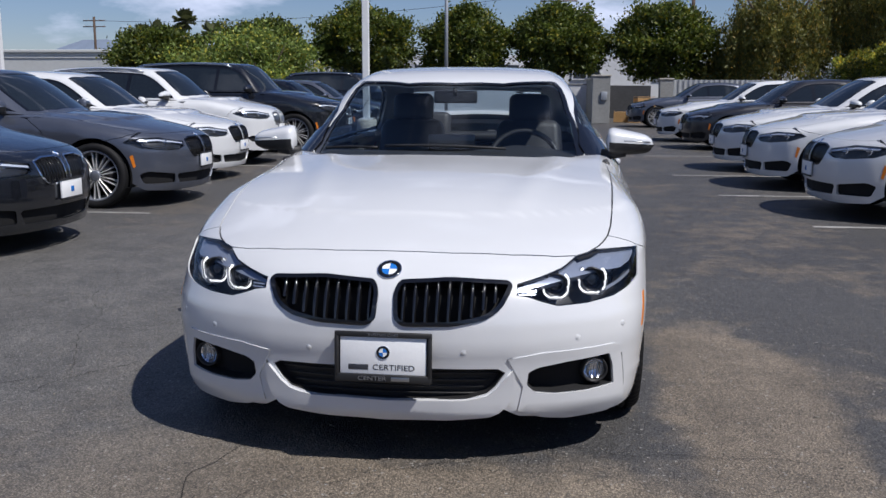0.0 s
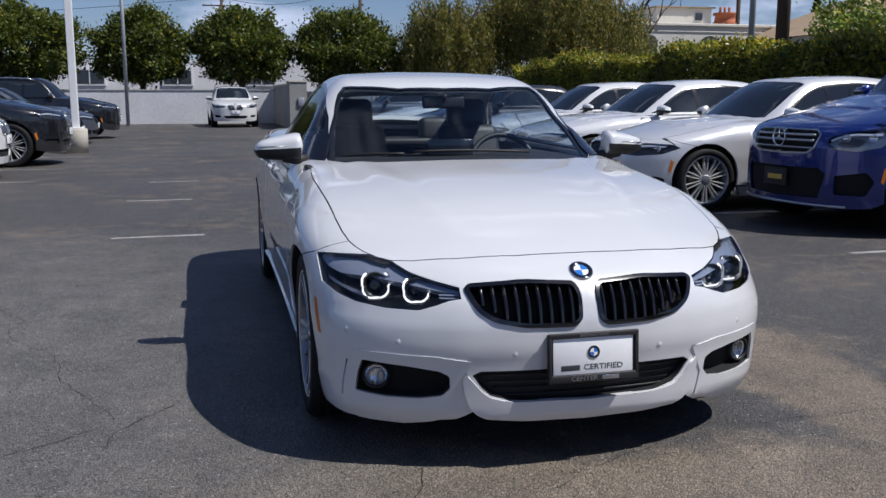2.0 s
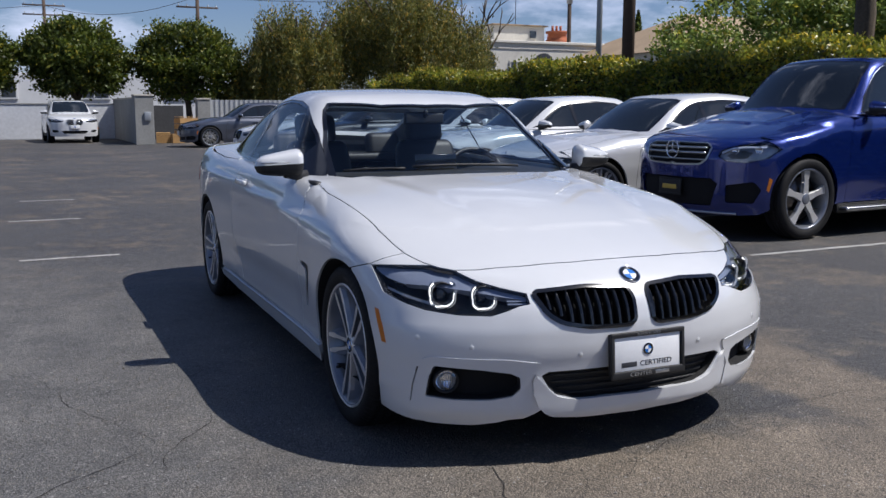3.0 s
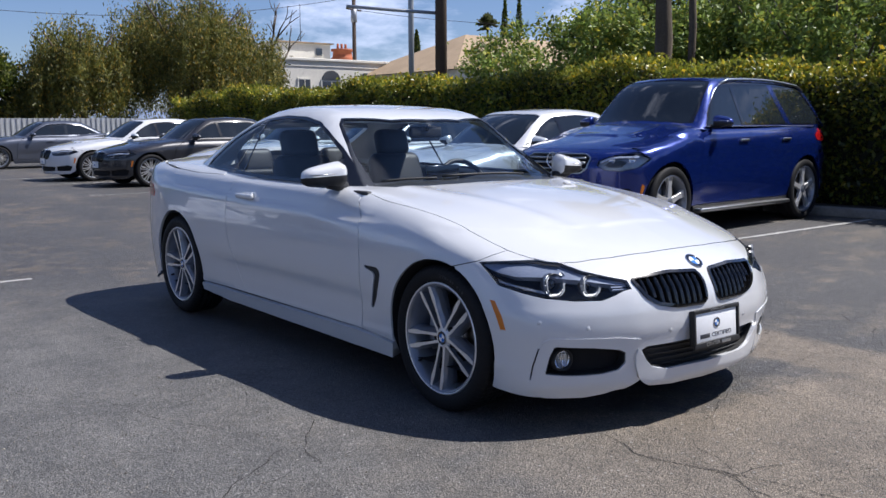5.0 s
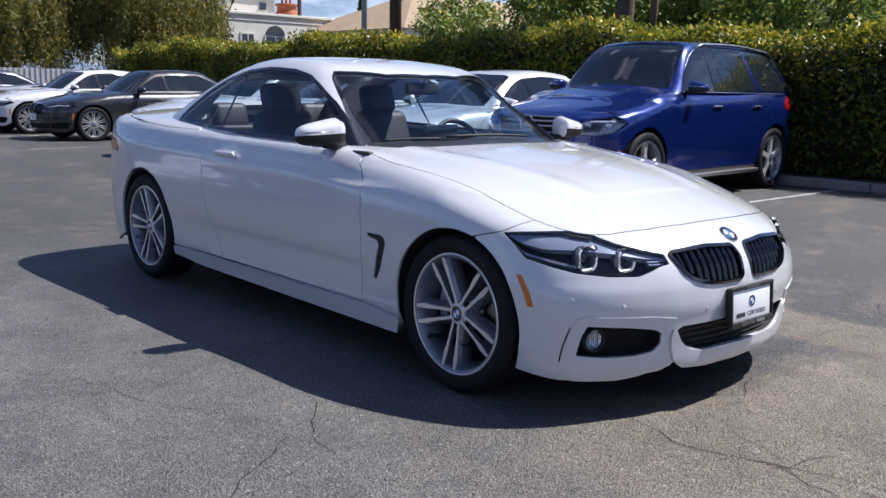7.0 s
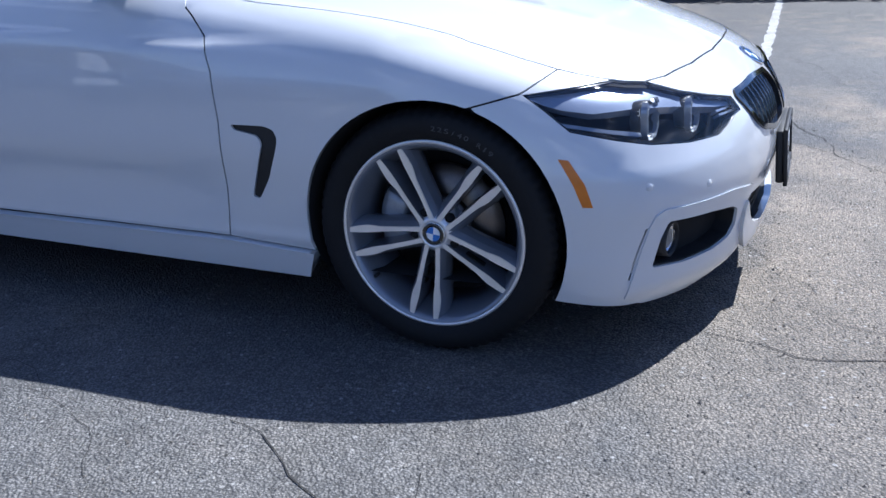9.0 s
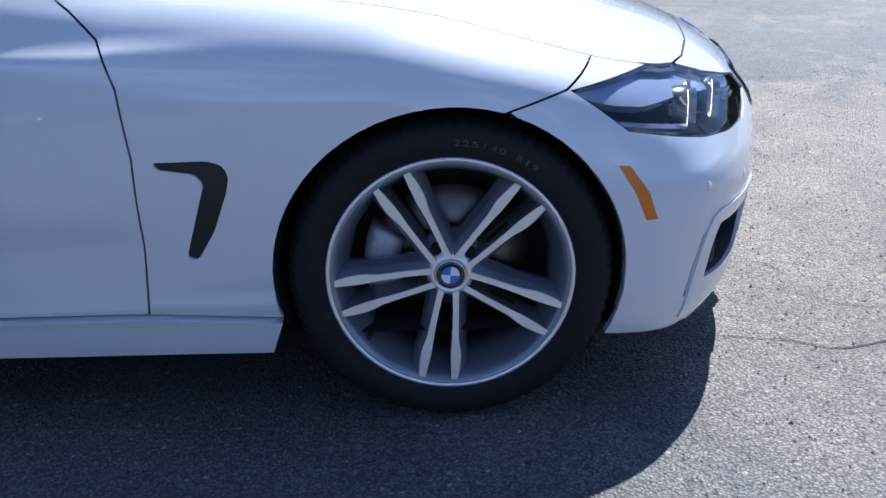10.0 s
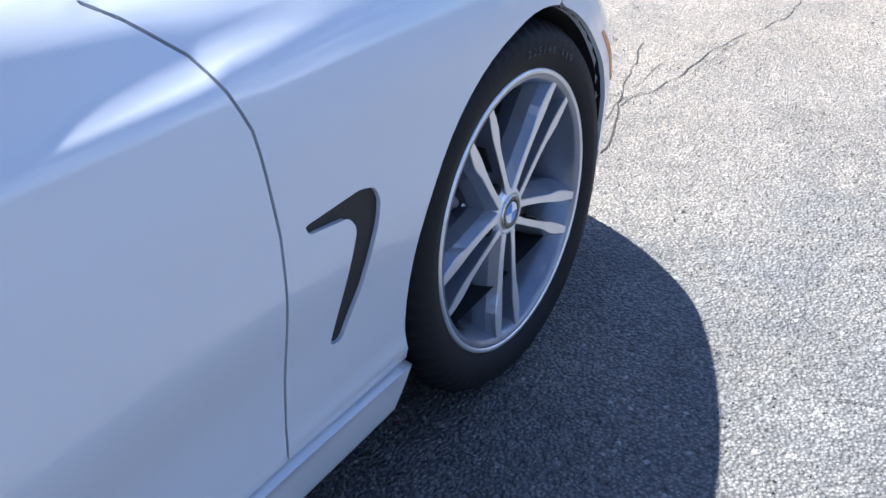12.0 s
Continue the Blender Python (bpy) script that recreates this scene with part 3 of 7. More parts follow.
def hero_wheel(root, x, y, z, turn, sg):
    """A 19-inch wheel with five pairs of machined spokes."""
    m = Matrix.Translation((x, y, z)) @ (Matrix.Rotation(math.pi, 4, "Z") if sg > 0 else Matrix.Identity(4)) @ Matrix.Rotation(radians(turn), 4, "X")
    w = new("wheel")
    w.parent, w.matrix_basis = root, m
    tagged(w, "19-inch alloy wheel with five pairs of machined spokes")
    part("tyre", tyre_mesh(0.329, 0.243, 0.220, 216), M_TYRE, w, "black low-profile tyre")
    if sg < 0 and y < 1:
        # the size moulded into the sidewall, letter by letter along the curve
        for i, ch in enumerate("225/40 R19"):
            if ch != " ":
                f = radians(-4 + 3.6 * i)
                mm = Matrix(((0, 0, -1, -0.1103), (-math.cos(f), -math.sin(f), 0, -0.281 * math.sin(f)), (-math.sin(f), math.cos(f), 0, 0.281 * math.cos(f)), (0, 0, 0, 1)))
                writing(ch, 0.017, mm, M_TYREPRINT, w, width=0.006 if ch == "/" else 0.004 if ch == "1" else 0.0115)
    part("rim", rim_mesh(0.243, 0.225), M_RIMG, w)
    part("rim_lip", lathe([(-0.098, 0.251), (-0.1025, 0.2495), (-0.1035, 0.2455), (-0.1010, 0.2410), (-0.094, 0.2400), (-0.080, 0.2370)], 96), M_RIM, w, "bright machined rim edge")
    for k in range(5):
        a = k * 72.0 - 90
        for j, side in enumerate((1, -1)):
            # each arm: a narrow machined face that swells at the bend, and a broad flank falling into the window
            rows = ((0.036, 0.008, 0.0225, 0.044), (0.060, 0.0115, 0.0245, 0.044), (0.085, 0.0145, 0.0275, 0.045), (0.115, 0.0170, 0.0305, 0.047), (0.145, 0.0190, 0.0340, 0.050), (0.165, 0.0195, 0.0395, 0.053), (0.180, 0.0205, 0.0425, 0.056), (0.205, 0.0235, 0.0430, 0.058), (0.228, 0.0270, 0.0415, 0.058), (0.2435, 0.0300, 0.0400, 0.056))
            ca, sa = math.cos(radians(a)), math.sin(radians(a))
            flank, face = bmesh.new(), bmesh.new()
            fl, fc = [], []
            for r, ti, to, tf in rows:
                xf = -0.0845 - 0.0145 * (r / 0.24) ** 2
                at = lambda t, x: (x, r * ca - side * t * sa, r * sa + side * t * ca)
                fl.append([flank.verts.new(at(t, x)) for t, x in ((ti, xf + 0.002), (to, xf + 0.002), (to + (tf - to) * 0.55, xf + 0.018), (tf, xf + 0.042), (tf - 0.004, -0.022), (ti - 0.003, -0.022))])
                fc.append([face.verts.new(at(t, x)) for t, x in ((ti, xf), (to - 0.001, xf), (to, xf + 0.0025), (ti, xf + 0.0025))])
            for bm_, rg in ((flank, fl), (face, fc)):
                n = len(rg[0])
                for p, q in zip(rg, rg[1:]):
                    for i in range(n):
                        bm_.faces.new((p[i], p[(i + 1) % n], q[(i + 1) % n], q[i]))
                bm_.faces.new(rg[0])
                bm_.faces.new(rg[-1][::-1])
                bmesh.ops.recalc_face_normals(bm_, faces=bm_.faces)
            part("spoke", flank, M_RIMG, w, smooth=False)
            part("spoke_face", face, M_RIM, w, "machined spoke face", smooth=False)
            groove = [(0.095, 0.0215), (0.150, 0.0255), (0.152, 0.0290), (0.100, 0.0245)]
            if side > 0:
                bm = prism([(p[0] * ca - side * (p[1] - 0.0115) * sa, p[0] * sa + side * (p[1] - 0.0115) * ca) for p in groove], -0.072, -0.05, 0.0005)
                part("spoke_groove", bm, M_MATT, w, smooth=False)
    hub = part("hub", lathe([(-0.080, 0.0), (-0.082, 0.032), (-0.0850, 0.0330), (-0.0850, 0.0395), (-0.080, 0.044), (-0.064, 0.060), (-0.030, 0.076)], 40), M_RIM, w)
    for k in range(5):
        a = radians(k * 72 - 54 - 36)
        bm = lathe([(-0.0780, 0.0), (-0.0780, 0.009), (-0.076, 0.0110), (-0.060, 0.0110)], 16)
        bmesh.ops.translate(bm, vec=(0, 0.058 * math.cos(a), 0.058 * math.sin(a)), verts=bm.verts)
        part("bolt_hole", bm, M_VOID, hub)
    roundel(0.0305, Matrix.Translation((-0.0865, 0, 0)) @ Matrix.Rotation(-math.pi / 2, 4, "Y") @ Matrix.Rotation(radians(-turn + 10), 4, "Z"), w, "hub_emblem")
    bm = tube([(-0.088, 0.152, -0.159), (-0.070, 0.150, -0.157)], 0.005, 8)
    part("valve", bm, M_MATT, w)
    brake = lathe([(0.000, 0.075), (0.0, 0.165), (0.012, 0.166), (0.012, 0.07)], 48)
    part("brake_disc", brake, M_DISC, w, "worn iron brake disc")
    part("brake_bell", lathe([(-0.022, 0.0), (-0.022, 0.078), (0.0, 0.082)], 32), M_DISC, w)
    inv = Matrix.Rotation(radians(-turn), 4, "X")
    bm = bmesh.new()
    rows = []
    for t in np.linspace(-30, 30, 9):
        c, s_ = math.cos(radians(t + (0 if sg < 0 else 180))), math.sin(radians(t))
        k = 1 - 0.10 * abs(t) / 30
        rows.append([bm.verts.new((xx, c * rr, s_ * rr)) for xx, rr in ((0.03, 0.10), (-0.020, 0.105), (-0.026 * k, 0.125), (-0.026 * k, 0.160), (-0.018, 0.178), (0.03, 0.180))])
    for a, b in zip(rows, rows[1:]):
        for i in range(5):
            bm.faces.new((a[i], a[i + 1], b[i + 1], b[i]))
    bm.faces.new(rows[0])
    bm.faces.new(rows[-1][::-1])
    bmesh.ops.recalc_face_normals(bm, faces=bm.faces)
    bmesh.ops.transform(bm, matrix=inv, verts=bm.verts)
    part("brake_caliper", bm, M_CALIPER, w, "grey brake caliper")
    # near-black disc added behind the spokes in place of shade
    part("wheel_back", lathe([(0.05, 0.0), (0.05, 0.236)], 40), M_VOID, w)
    return w


def plain_wheel(root, x, y, z, r, sg, spokes=10, rim_share=0.72, width=0.235, dark=False):
    """A simpler alloy wheel for the parked cars."""
    m = Matrix.Translation((x, y, z)) @ (Matrix.Rotation(math.pi, 4, "Z") if sg > 0 else Matrix.Identity(4))
    w = new("wheel")
    w.parent, w.matrix_basis = root, m
    rr = r * rim_share
    part("tyre", tyre_mesh(r, rr, width), M_TYRE, w)
    part("rim", rim_mesh(rr, width), M_RIMG, w)
    bms = []
    for k in range(spokes):
        a = 2 * math.pi * k / spokes + math.pi / 2
        for side in ((1, -1) if spokes > 5 else (1,)):
            if spokes > 5:
                pts = [(0.04, 0.004), (0.04, 0.014), (rr - 0.006, 0.034), (rr - 0.004, 0.020)]
            else:
                pts = [(0.03, -0.040), (0.03, 0.040), (rr * 0.6, 0.027), (rr - 0.005, 0.046), (rr - 0.004, -0.046), (rr * 0.6, -0.027)]
            outl = [(p[0] * math.cos(a) - side * p[1] * math.sin(a), p[0] * math.sin(a) + side * p[1] * math.cos(a)) for p in pts]
            bms.append(prism(outl, -0.085, -0.045, 0.003))
    part("spokes", merge(*bms), M_RIM, w, smooth=False)
    part("hub", lathe([(-0.092, 0.0), (-0.092, 0.045), (-0.08, 0.06), (-0.04, 0.065)], 24), M_RIMG, w)
    part("brake_disc", lathe([(-0.01, 0.0), (-0.01, rr * 0.70), (0.01, rr * 0.70)], 32), M_DISC, w)
    part("wheel_back", lathe([(0.04, 0.0), (0.04, rr * 0.98)], 32), M_VOID, w)
    return w


def soft_box(sx, sy, sz, r, m=None, seg=4, squash=None):
    bm = bmesh.new()
    box(bm, 0, 0, 0, sx, sy, sz, bevel=r, seg=seg)
    if squash:
        for v in bm.verts:
            squash(v.co)
    if m:
        bmesh.ops.transform(bm, matrix=m, verts=bm.verts)
    return bm


def door_mirror(root, sg, cx, cy, cz, paint, label="", inner=0.78, w=0.235, d=0.135, h=0.150):
    """A door mirror: painted shell above, black half and arm below."""
    n, m = 15, 24
    ring = []
    for i in range(n + 1):
        u = i / n
        k = max(1 - abs(2 * u - 1) ** (9 if u < 0.5 else 4.5), 0.0) ** 0.5
        row = []
        for j in range(m):
            a = 2 * math.pi * j / m
            ca, sa = math.cos(a), math.sin(a)
            y = math.copysign(abs(ca) ** 0.75, ca) * d / 2 * k * (1 - 0.28 * u)
            z = math.copysign(abs(sa) ** 0.7, sa) * h / 2 * k * (1 - 0.42 * u) - h * 0.16 * u
            row.append(Vector((sg * (cx + (u - 0.45) * w), cy + y + 0.03 * u, cz + z * (1 - 0.12 * (y < 0)) + 0.008 * u)))
        ring.append(row)
    shells = (bmesh.new(), bmesh.new())
    keys = ({}, {})
    for i in range(n):
        for j in range(m):
            q = [(i, j), (i, (j + 1) % m), (i + 1, (j + 1) % m), (i + 1, j)]
            low = 1 if sum(ring[a][b].z for a, b in q) / 4 < cz - 0.006 - 0.06 * h * (i + 0.5) / n else 0
            low = 0 if i == 0 else low
            vs = []
            for k_ in q:
                if k_ not in keys[low]:
                    keys[low][k_] = shells[low].verts.new(ring[k_[0]][k_[1]])
                vs.append(keys[low][k_])
            shells[low].faces.new(vs)
    for bm in shells:
        bmesh.ops.remove_doubles(bm, verts=bm.verts, dist=1e-5)
        bmesh.ops.recalc_face_normals(bm, faces=bm.faces)
    mir = part("door_mirror", shells[0], paint, root, label)
    part("mirror_base", shells[1], M_MATT, mir)
    part("mirror_arm", tube([(sg * inner, cy + 0.01, cz - 0.060), (sg * (inner + 0.05), cy, cz - 0.062), (sg * (cx - 0.01), cy, cz - 0.05)], 0.024, 10), M_MATT, mir)
    part("turn_signal", tube([(sg * (cx - 0.02), cy - d * 0.46, cz + 0.006), (sg * (cx + 0.06), cy - d * 0.36, cz + 0.003), (sg * (cx + 0.105), cy - d * 0.10, cz)], 0.0035, 6), M_SATIN, mir)
    return mir


def subdivided(pts, n=5):
    """The same line with n times as many points."""
    out = []
    for a, b in zip(pts, pts[1:]):
        out += [(a[0] + (b[0] - a[0]) * t / n, a[1] + (b[1] - a[1]) * t / n) for t in range(n)]
    return out + [tuple(pts[-1])]


# ---- the white convertible ----
HERO = dict(
    L=4.638, core=(0.95, 0.95, 0.42), edge=0.075, corner=0.085,
    square=curve((0.1, 0.84), (0.40, 0.81), (0.48, 0.83), (0.54, 0.90), (0.60, 0.95), (0.66, 1.0), (0.9, 1.0)),
    nose=curve((0.10, 0.10), (0.16, 0.055), (0.20, 0.030), (0.28, 0.022), (0.36, 0.012), (0.43, 0.0), (0.50, 0.003), (0.56, 0.018), (0.61, 0.045), (0.65, 0.075), (0.69, 0.125), (0.73, 0.205), (0.80, 0.40)),
    front_plan=curve((0, 0), (0.2, 0.012), (0.4, 0.055), (0.55, 0.12), (0.68, 0.205), (0.78, 0.305), (0.84, 0.405), (0.88, 0.52), (0.92, 0.80), (1.0, 1.5)),
    tail=curve((0.2, 0.07), (0.4, 0.015), (0.55, 0.0), (0.75, 0.02), (0.9, 0.05), (1.03, 0.10)),
    rear_plan=curve((0, 0), (0.3, 0.02), (0.5, 0.07), (0.65, 0.13), (0.75, 0.215), (0.82, 0.35), (0.88, 0.58), (0.93, 1.0)),
    half=curve((0.0, 0.88), (0.45, 0.892), (0.79, 0.906), (1.15, 0.904), (1.5, 0.899), (2.2, 0.897), (2.8, 0.899), (3.3, 0.908), (3.65, 0.914), (4.0, 0.905), (4.64, 0.86)),
    prof=curve((0.10, 0.91), (0.18, 0.945), (0.28, 0.968), (0.42, 0.988), (0.55, 1.0), (0.66, 1.0), (0.76, 0.988), (0.85, 0.962), (0.92, 0.930), (1.0, 0.885), (1.1, 0.82)),
    crease=lambda y, z: 0.010 * np.exp(-((z - (0.735 + 0.035 * y)) / np.where(z > 0.735 + 0.035 * y, 0.016, 0.055)) ** 2) * np.clip((y - 0.9) / 0.5, 0, 1) - 0.010 * np.exp(-((z - 0.40) / 0.075) ** 2) * np.clip((y - 1.1) / 0.4, 0, 1) * np.clip((3.3 - y) / 0.4, 0, 1) + 0.006 * np.exp(-((z - 0.275) / 0.02) ** 2) - 0.045 * np.clip((z - 0.70) / 0.18, 0, 1) ** 1.5 * np.clip((1.75 - y) / 0.4, 0, 1),
    top=curve((0.0, 0.63), (0.10, 0.685), (0.2, 0.725), (0.4, 0.792), (0.7, 0.872), (1.0, 0.920), (1.3, 0.948), (1.55, 0.966), (1.9, 0.970), (2.6, 0.976), (3.2, 1.002), (3.6, 1.03), (4.0, 1.05), (4.35, 1.045), (4.64, 1.02)),
    crown=curve((0.0, 0.14), (0.4, 0.15), (0.9, 0.105), (1.4, 0.07), (1.8, 0.03), (2.6, 0.02), (3.6, 0.06), (4.6, 0.10)),
    ridge=lambda x, y: 0.007 * np.exp(-((x - (0.33 + 0.22 * (y - 0.2) / 1.3)) / 0.06) ** 2) * np.clip((y - 0.25) / 0.4, 0, 1) * np.clip((1.7 - y) / 0.2, 0, 1),
    mid=2.45, sweep=(0.36, 0.25), roof_crown=0.075, belt=0.955, lean=0.60, cant=0.11,
    roof=curve((1.20, 0.80), (1.40, 0.935), (1.6, 1.052), (1.8, 1.170), (1.95, 1.262), (2.05, 1.315), (2.18, 1.352), (2.4, 1.378), (2.65, 1.386), (2.9, 1.372), (3.1, 1.336), (3.3, 1.275), (3.5, 1.195), (3.7, 1.110), (3.9, 1.025), (4.1, 0.93)),
    waist=curve((1.2, 0.74), (1.5, 0.778), (1.8, 0.788), (2.4, 0.795), (2.9, 0.79), (3.3, 0.765), (3.6, 0.725), (3.9, 0.66)),
    cabin_y=(1.36, 3.98),
)


def build_hero():
    c = Car("convertible_car", HERO, PAINT["white"], 0.028)
    tagged(c.root, "glossy white two-door convertible with its hardtop closed, parked on asphalt", "car")
    root, sh = c.root, c.sh
    WF, WR = (0.79, 0.325), (3.60, 0.335)
    # outlines, in side, top and front views of one half
    hood_side = [(0.62, 0.308), (0.662, 0.350), (0.696, 0.402), (0.718, 0.45), (0.735, 0.50), (0.748, 0.58), (0.758, 0.70), (0.772, 1.0), (0.776, 1.3), (0.764, 1.49)]
    hood_front = [(0.0, 0.192), (0.2, 0.198), (0.4, 0.228), (0.55, 0.272), (0.62, 0.308)]
    hood_side, hood_front = subdivided(hood_side), subdivided(hood_front)
    nose_top = [p for p in hood_side if p[1] < 0.501]
    light = [("t", x + 0.001, y + 0.005) for x, y in nose_top if y < 0.375] + [("s", 0.555, 0.690), ("s", 0.50, 0.652), ("s", 0.44, 0.605), ("f", 0.80, 0.580), ("f", 0.75, 0.563), ("f", 0.66, 0.552), ("f", 0.56, 0.551), ("f", 0.505, 0.568), ("f", 0.465, 0.583), ("f", 0.425, 0.590), ("f", 0.425, 0.624), ("f", 0.50, 0.641), ("f", 0.57, 0.662)]
    light_uv = c.uv(light)
    kid = rounded([(0.030, 0.515), (0.024, 0.600), (0.040, 0.636), (0.211, 0.645), (0.395, 0.634), (0.414, 0.620), (0.405, 0.598), (0.380, 0.551), (0.329, 0.517), (0.22, 0.497), (0.060, 0.494)], 0.026)
    kid_uv = c.uv([("f", x, z) for x, z in kid])
    lowR = c.uv([("f", x, z) for x, z in [(0.0, 0.352), (0.2, 0.352), (0.37, 0.350), (0.395, 0.336), (0.365, 0.29), (0.335, 0.262), (0.27, 0.244), (0.14, 0.235), (0.0, 0.232)]])
    low_uv = lowR + [(-u, v) for u, v in lowR[-2:0:-1]]
    fog = rounded([(0.464, 0.290), (0.468, 0.334), (0.500, 0.350), (0.600, 0.364), (0.738, 0.374), (0.750, 0.330), (0.757, 0.256), (0.67, 0.248), (0.56, 0.250), (0.490, 0.262)], 0.008)
    fog_uv = c.uv([("f", x, z) for x, z in fog])
    slit_uv = c.uv([("f", x, z) for x, z in ((0.781, 0.364), (0.785, 0.365), (0.795, 0.29), (0.797, 0.232), (0.794, 0.228), (0.791, 0.29))])
    marker_uv = c.uv([("s", 0.462, 0.546), ("s", 0.438, 0.543), ("s", 0.398, 0.487), ("s", 0.378, 0.43), ("s", 0.402, 0.431), ("s", 0.425, 0.487)])
    seam = ("s", 0.672, 0.662)
    # bumper, from the hood's front edge down, round to the wheel arches
    half = c.uv([("t", x, y) for x, y in hood_front[1:]]) + c.uv([("t", x, y) for x, y in nose_top[1:]] + [("s", 0.560, 0.692)]) + c.uv([seam]) + c.uv(arch(*WF, 0.350, 112, 206, 18)) + c.uv([("s", 0.425, 0.166), ("s", 0.36, 0.156), ("f", 0.77, 0.150), ("f", 0.66, 0.152), ("f", 0.56, 0.160), ("f", 0.44, 0.172), ("f", 0.385, 0.205), ("f", 0.32, 0.190), ("f", 0.2, 0.178), ("f", 0.1, 0.174)])
    cen_t, cen_b = c.uv([("t", 0.0, 0.192)])[0], c.uv([("f", 0.0, 0.173)])[0]
    bump = [cen_t] + half + [cen_b] + [(-u, v) for u, v in half[::-1]]
    holes = [low_uv]
    for h in (light_uv, kid_uv, fog_uv, slit_uv, marker_uv):
        holes += [h, mirrored(h)]
    c.panel("front_bumper", bump, holes, both=False, rim=0.018, label="white front bumper with sport inlets")
    blade = c.uv([("f", x, z) for x, z in ((0.402, 0.386), (0.515, 0.402), (0.752, 0.408), (0.772, 0.396), (0.779, 0.366), (0.788, 0.29), (0.790, 0.180), (0.74, 0.152), (0.60, 0.148), (0.52, 0.162), (0.435, 0.200), (0.452, 0.285))])
    c.panel("bumper_blade", blade, [fog_uv], None, -0.004, 0.005, gap=0.0, label="raised white frame round the fog inlet")
    lip = c.uv([("f", x, z) for x, z in ((0.0, 0.238), (0.25, 0.242), (0.300, 0.249), (0.335, 0.259), (0.365, 0.283), (0.398, 0.322), (0.418, 0.345), (0.425, 0.320), (0.418, 0.27), (0.400, 0.222), (0.375, 0.198), (0.34, 0.184), (0.2, 0.172), (0.0, 0.168))])
    c.panel("splitter_lip", lip + [(-u, v) for u, v in lip[-2:0:-1]], [], None, -0.011, 0.02, both=False, gap=0.0, label="white splitter under the grille")
    c.panel("lower_grille_recess", low_uv, [], M_MATT, 0.035, 0, both=False, gap=-0.004)
    # near-black sheets close these openings, their shade put into the colour
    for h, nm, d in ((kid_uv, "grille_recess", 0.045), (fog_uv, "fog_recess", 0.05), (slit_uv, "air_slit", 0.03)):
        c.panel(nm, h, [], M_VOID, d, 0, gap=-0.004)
    c.panel("marker_light", marker_uv, [], M_AMBER, -0.001, 0.004, gap=0.0, label="amber side marker reflector")
    # recess walls
    for h, nm, d, m in ((low_uv, "lower_grille_frame", 0.04, M_MATT), (kid_uv, "grille_frame", 0.045, M_BLACK), (fog_uv, "fog_frame", 0.05, M_MATT), (light_uv, "headlight_frame", 0.03, M_BLACK)):
        wd = 0.014 if nm == "grille_frame" else 0.004
        for hh in ([h] if nm == "lower_grille_frame" else [h, mirrored(h)]):
            o = [tuple(p) for p in inset(hh, 0.001)]
            i = [tuple(p) for p in inset(hh, wd)]
            pr = -0.006 if nm == "grille_frame" else 0.004
            P, F, N = sheet(o, [i], 0.03, lambda v: sh.from_uv(v, pr), d)
            mesh_part(nm, P, F, m, root, "gloss black kidney frame" if nm == "grille_frame" else "", N)
    # kidney slats
    for sg in (1, -1):
        for k in range(9):
            x = 0.056 + k * 0.0375
            zt, zb = 0.632 - 0.0007 * k, (0.503 if k < 6 else 0.503 + (k - 5) * 0.022)
            p = sh.key(("f", x, 0.56))
            pts = []
            for z in np.linspace(zb, zt, 6):
                q = sh.key(("f", x, z))
                pts.append((sg * x, q[1] + 0.006, z))
            bm = bmesh.new()
            rows = [[bm.verts.new((q[0] + w, q[1] + d, q[2])) for w, d in ((-0.0065, 0.034), (-0.0055, 0.004), (0, 0.0), (0.0055, 0.004), (0.0065, 0.034))] for q in pts]
            for a, b in zip(rows, rows[1:]):
                for i in range(4):
                    bm.faces.new((a[i], a[i + 1], b[i + 1], b[i]))
            part("grille_slat", bm, M_BLACK, root)
    # honeycomb rows in the lower grille
    for k in range(4):
        z = 0.258 + k * 0.024
        w = 0.30 + 0.022 * k
        pts = [(x, sh.key(("f", abs(x), z))[1] + 0.026, z) for x in np.linspace(-w, w, 15)]
        part("grille_bar", tube(pts, 0.004, 6), M_MATT, root)
    # headlights
    for sg in (1, -1):
        h = light_uv if sg > 0 else mirrored(light_uv)
        lamp = new("headlight")
        lamp.parent = root
        tagged(lamp, "headlight with two lit daylight rings")
        P, F, N = sheet([tuple(p) for p in inset(h, 0.003)], [], 0.03, lambda v: sh.from_uv(v, 0.003), 0)
        lens = mesh_part("lens", P, F, M_LENS, lamp, "clear headlight lens", N)
        lens.visible_shadow = False
        P, F, N = sheet([tuple(p) for p in inset(h, 0.001)], [], 0.03, lambda v: sh.from_uv(v, 0.105), 0)
        mesh_part("housing", P, F, M_LAMPIN, lamp, "", N)
        brow = c.uv([("t", 0.622, 0.325), ("t", 0.69, 0.402), ("t", 0.735, 0.503), ("s", 0.540, 0.686), ("s", 0.50, 0.670), ("s", 0.46, 0.658), ("f", 0.79, 0.648), ("f", 0.70, 0.650), ("f", 0.60, 0.638), ("f", 0.50, 0.619), ("f", 0.428, 0.609), ("f", 0.428, 0.619), ("f", 0.50, 0.637), ("f", 0.56, 0.660)])
        brow = brow if sg > 0 else mirrored(brow)
        P, F, N = sheet(brow, [], 0.03, lambda v: sh.from_uv(v, 0.018), 0.03)
        mesh_part("brow", P, F, M_BROW, lamp, "silver-blue lamp brow", N)
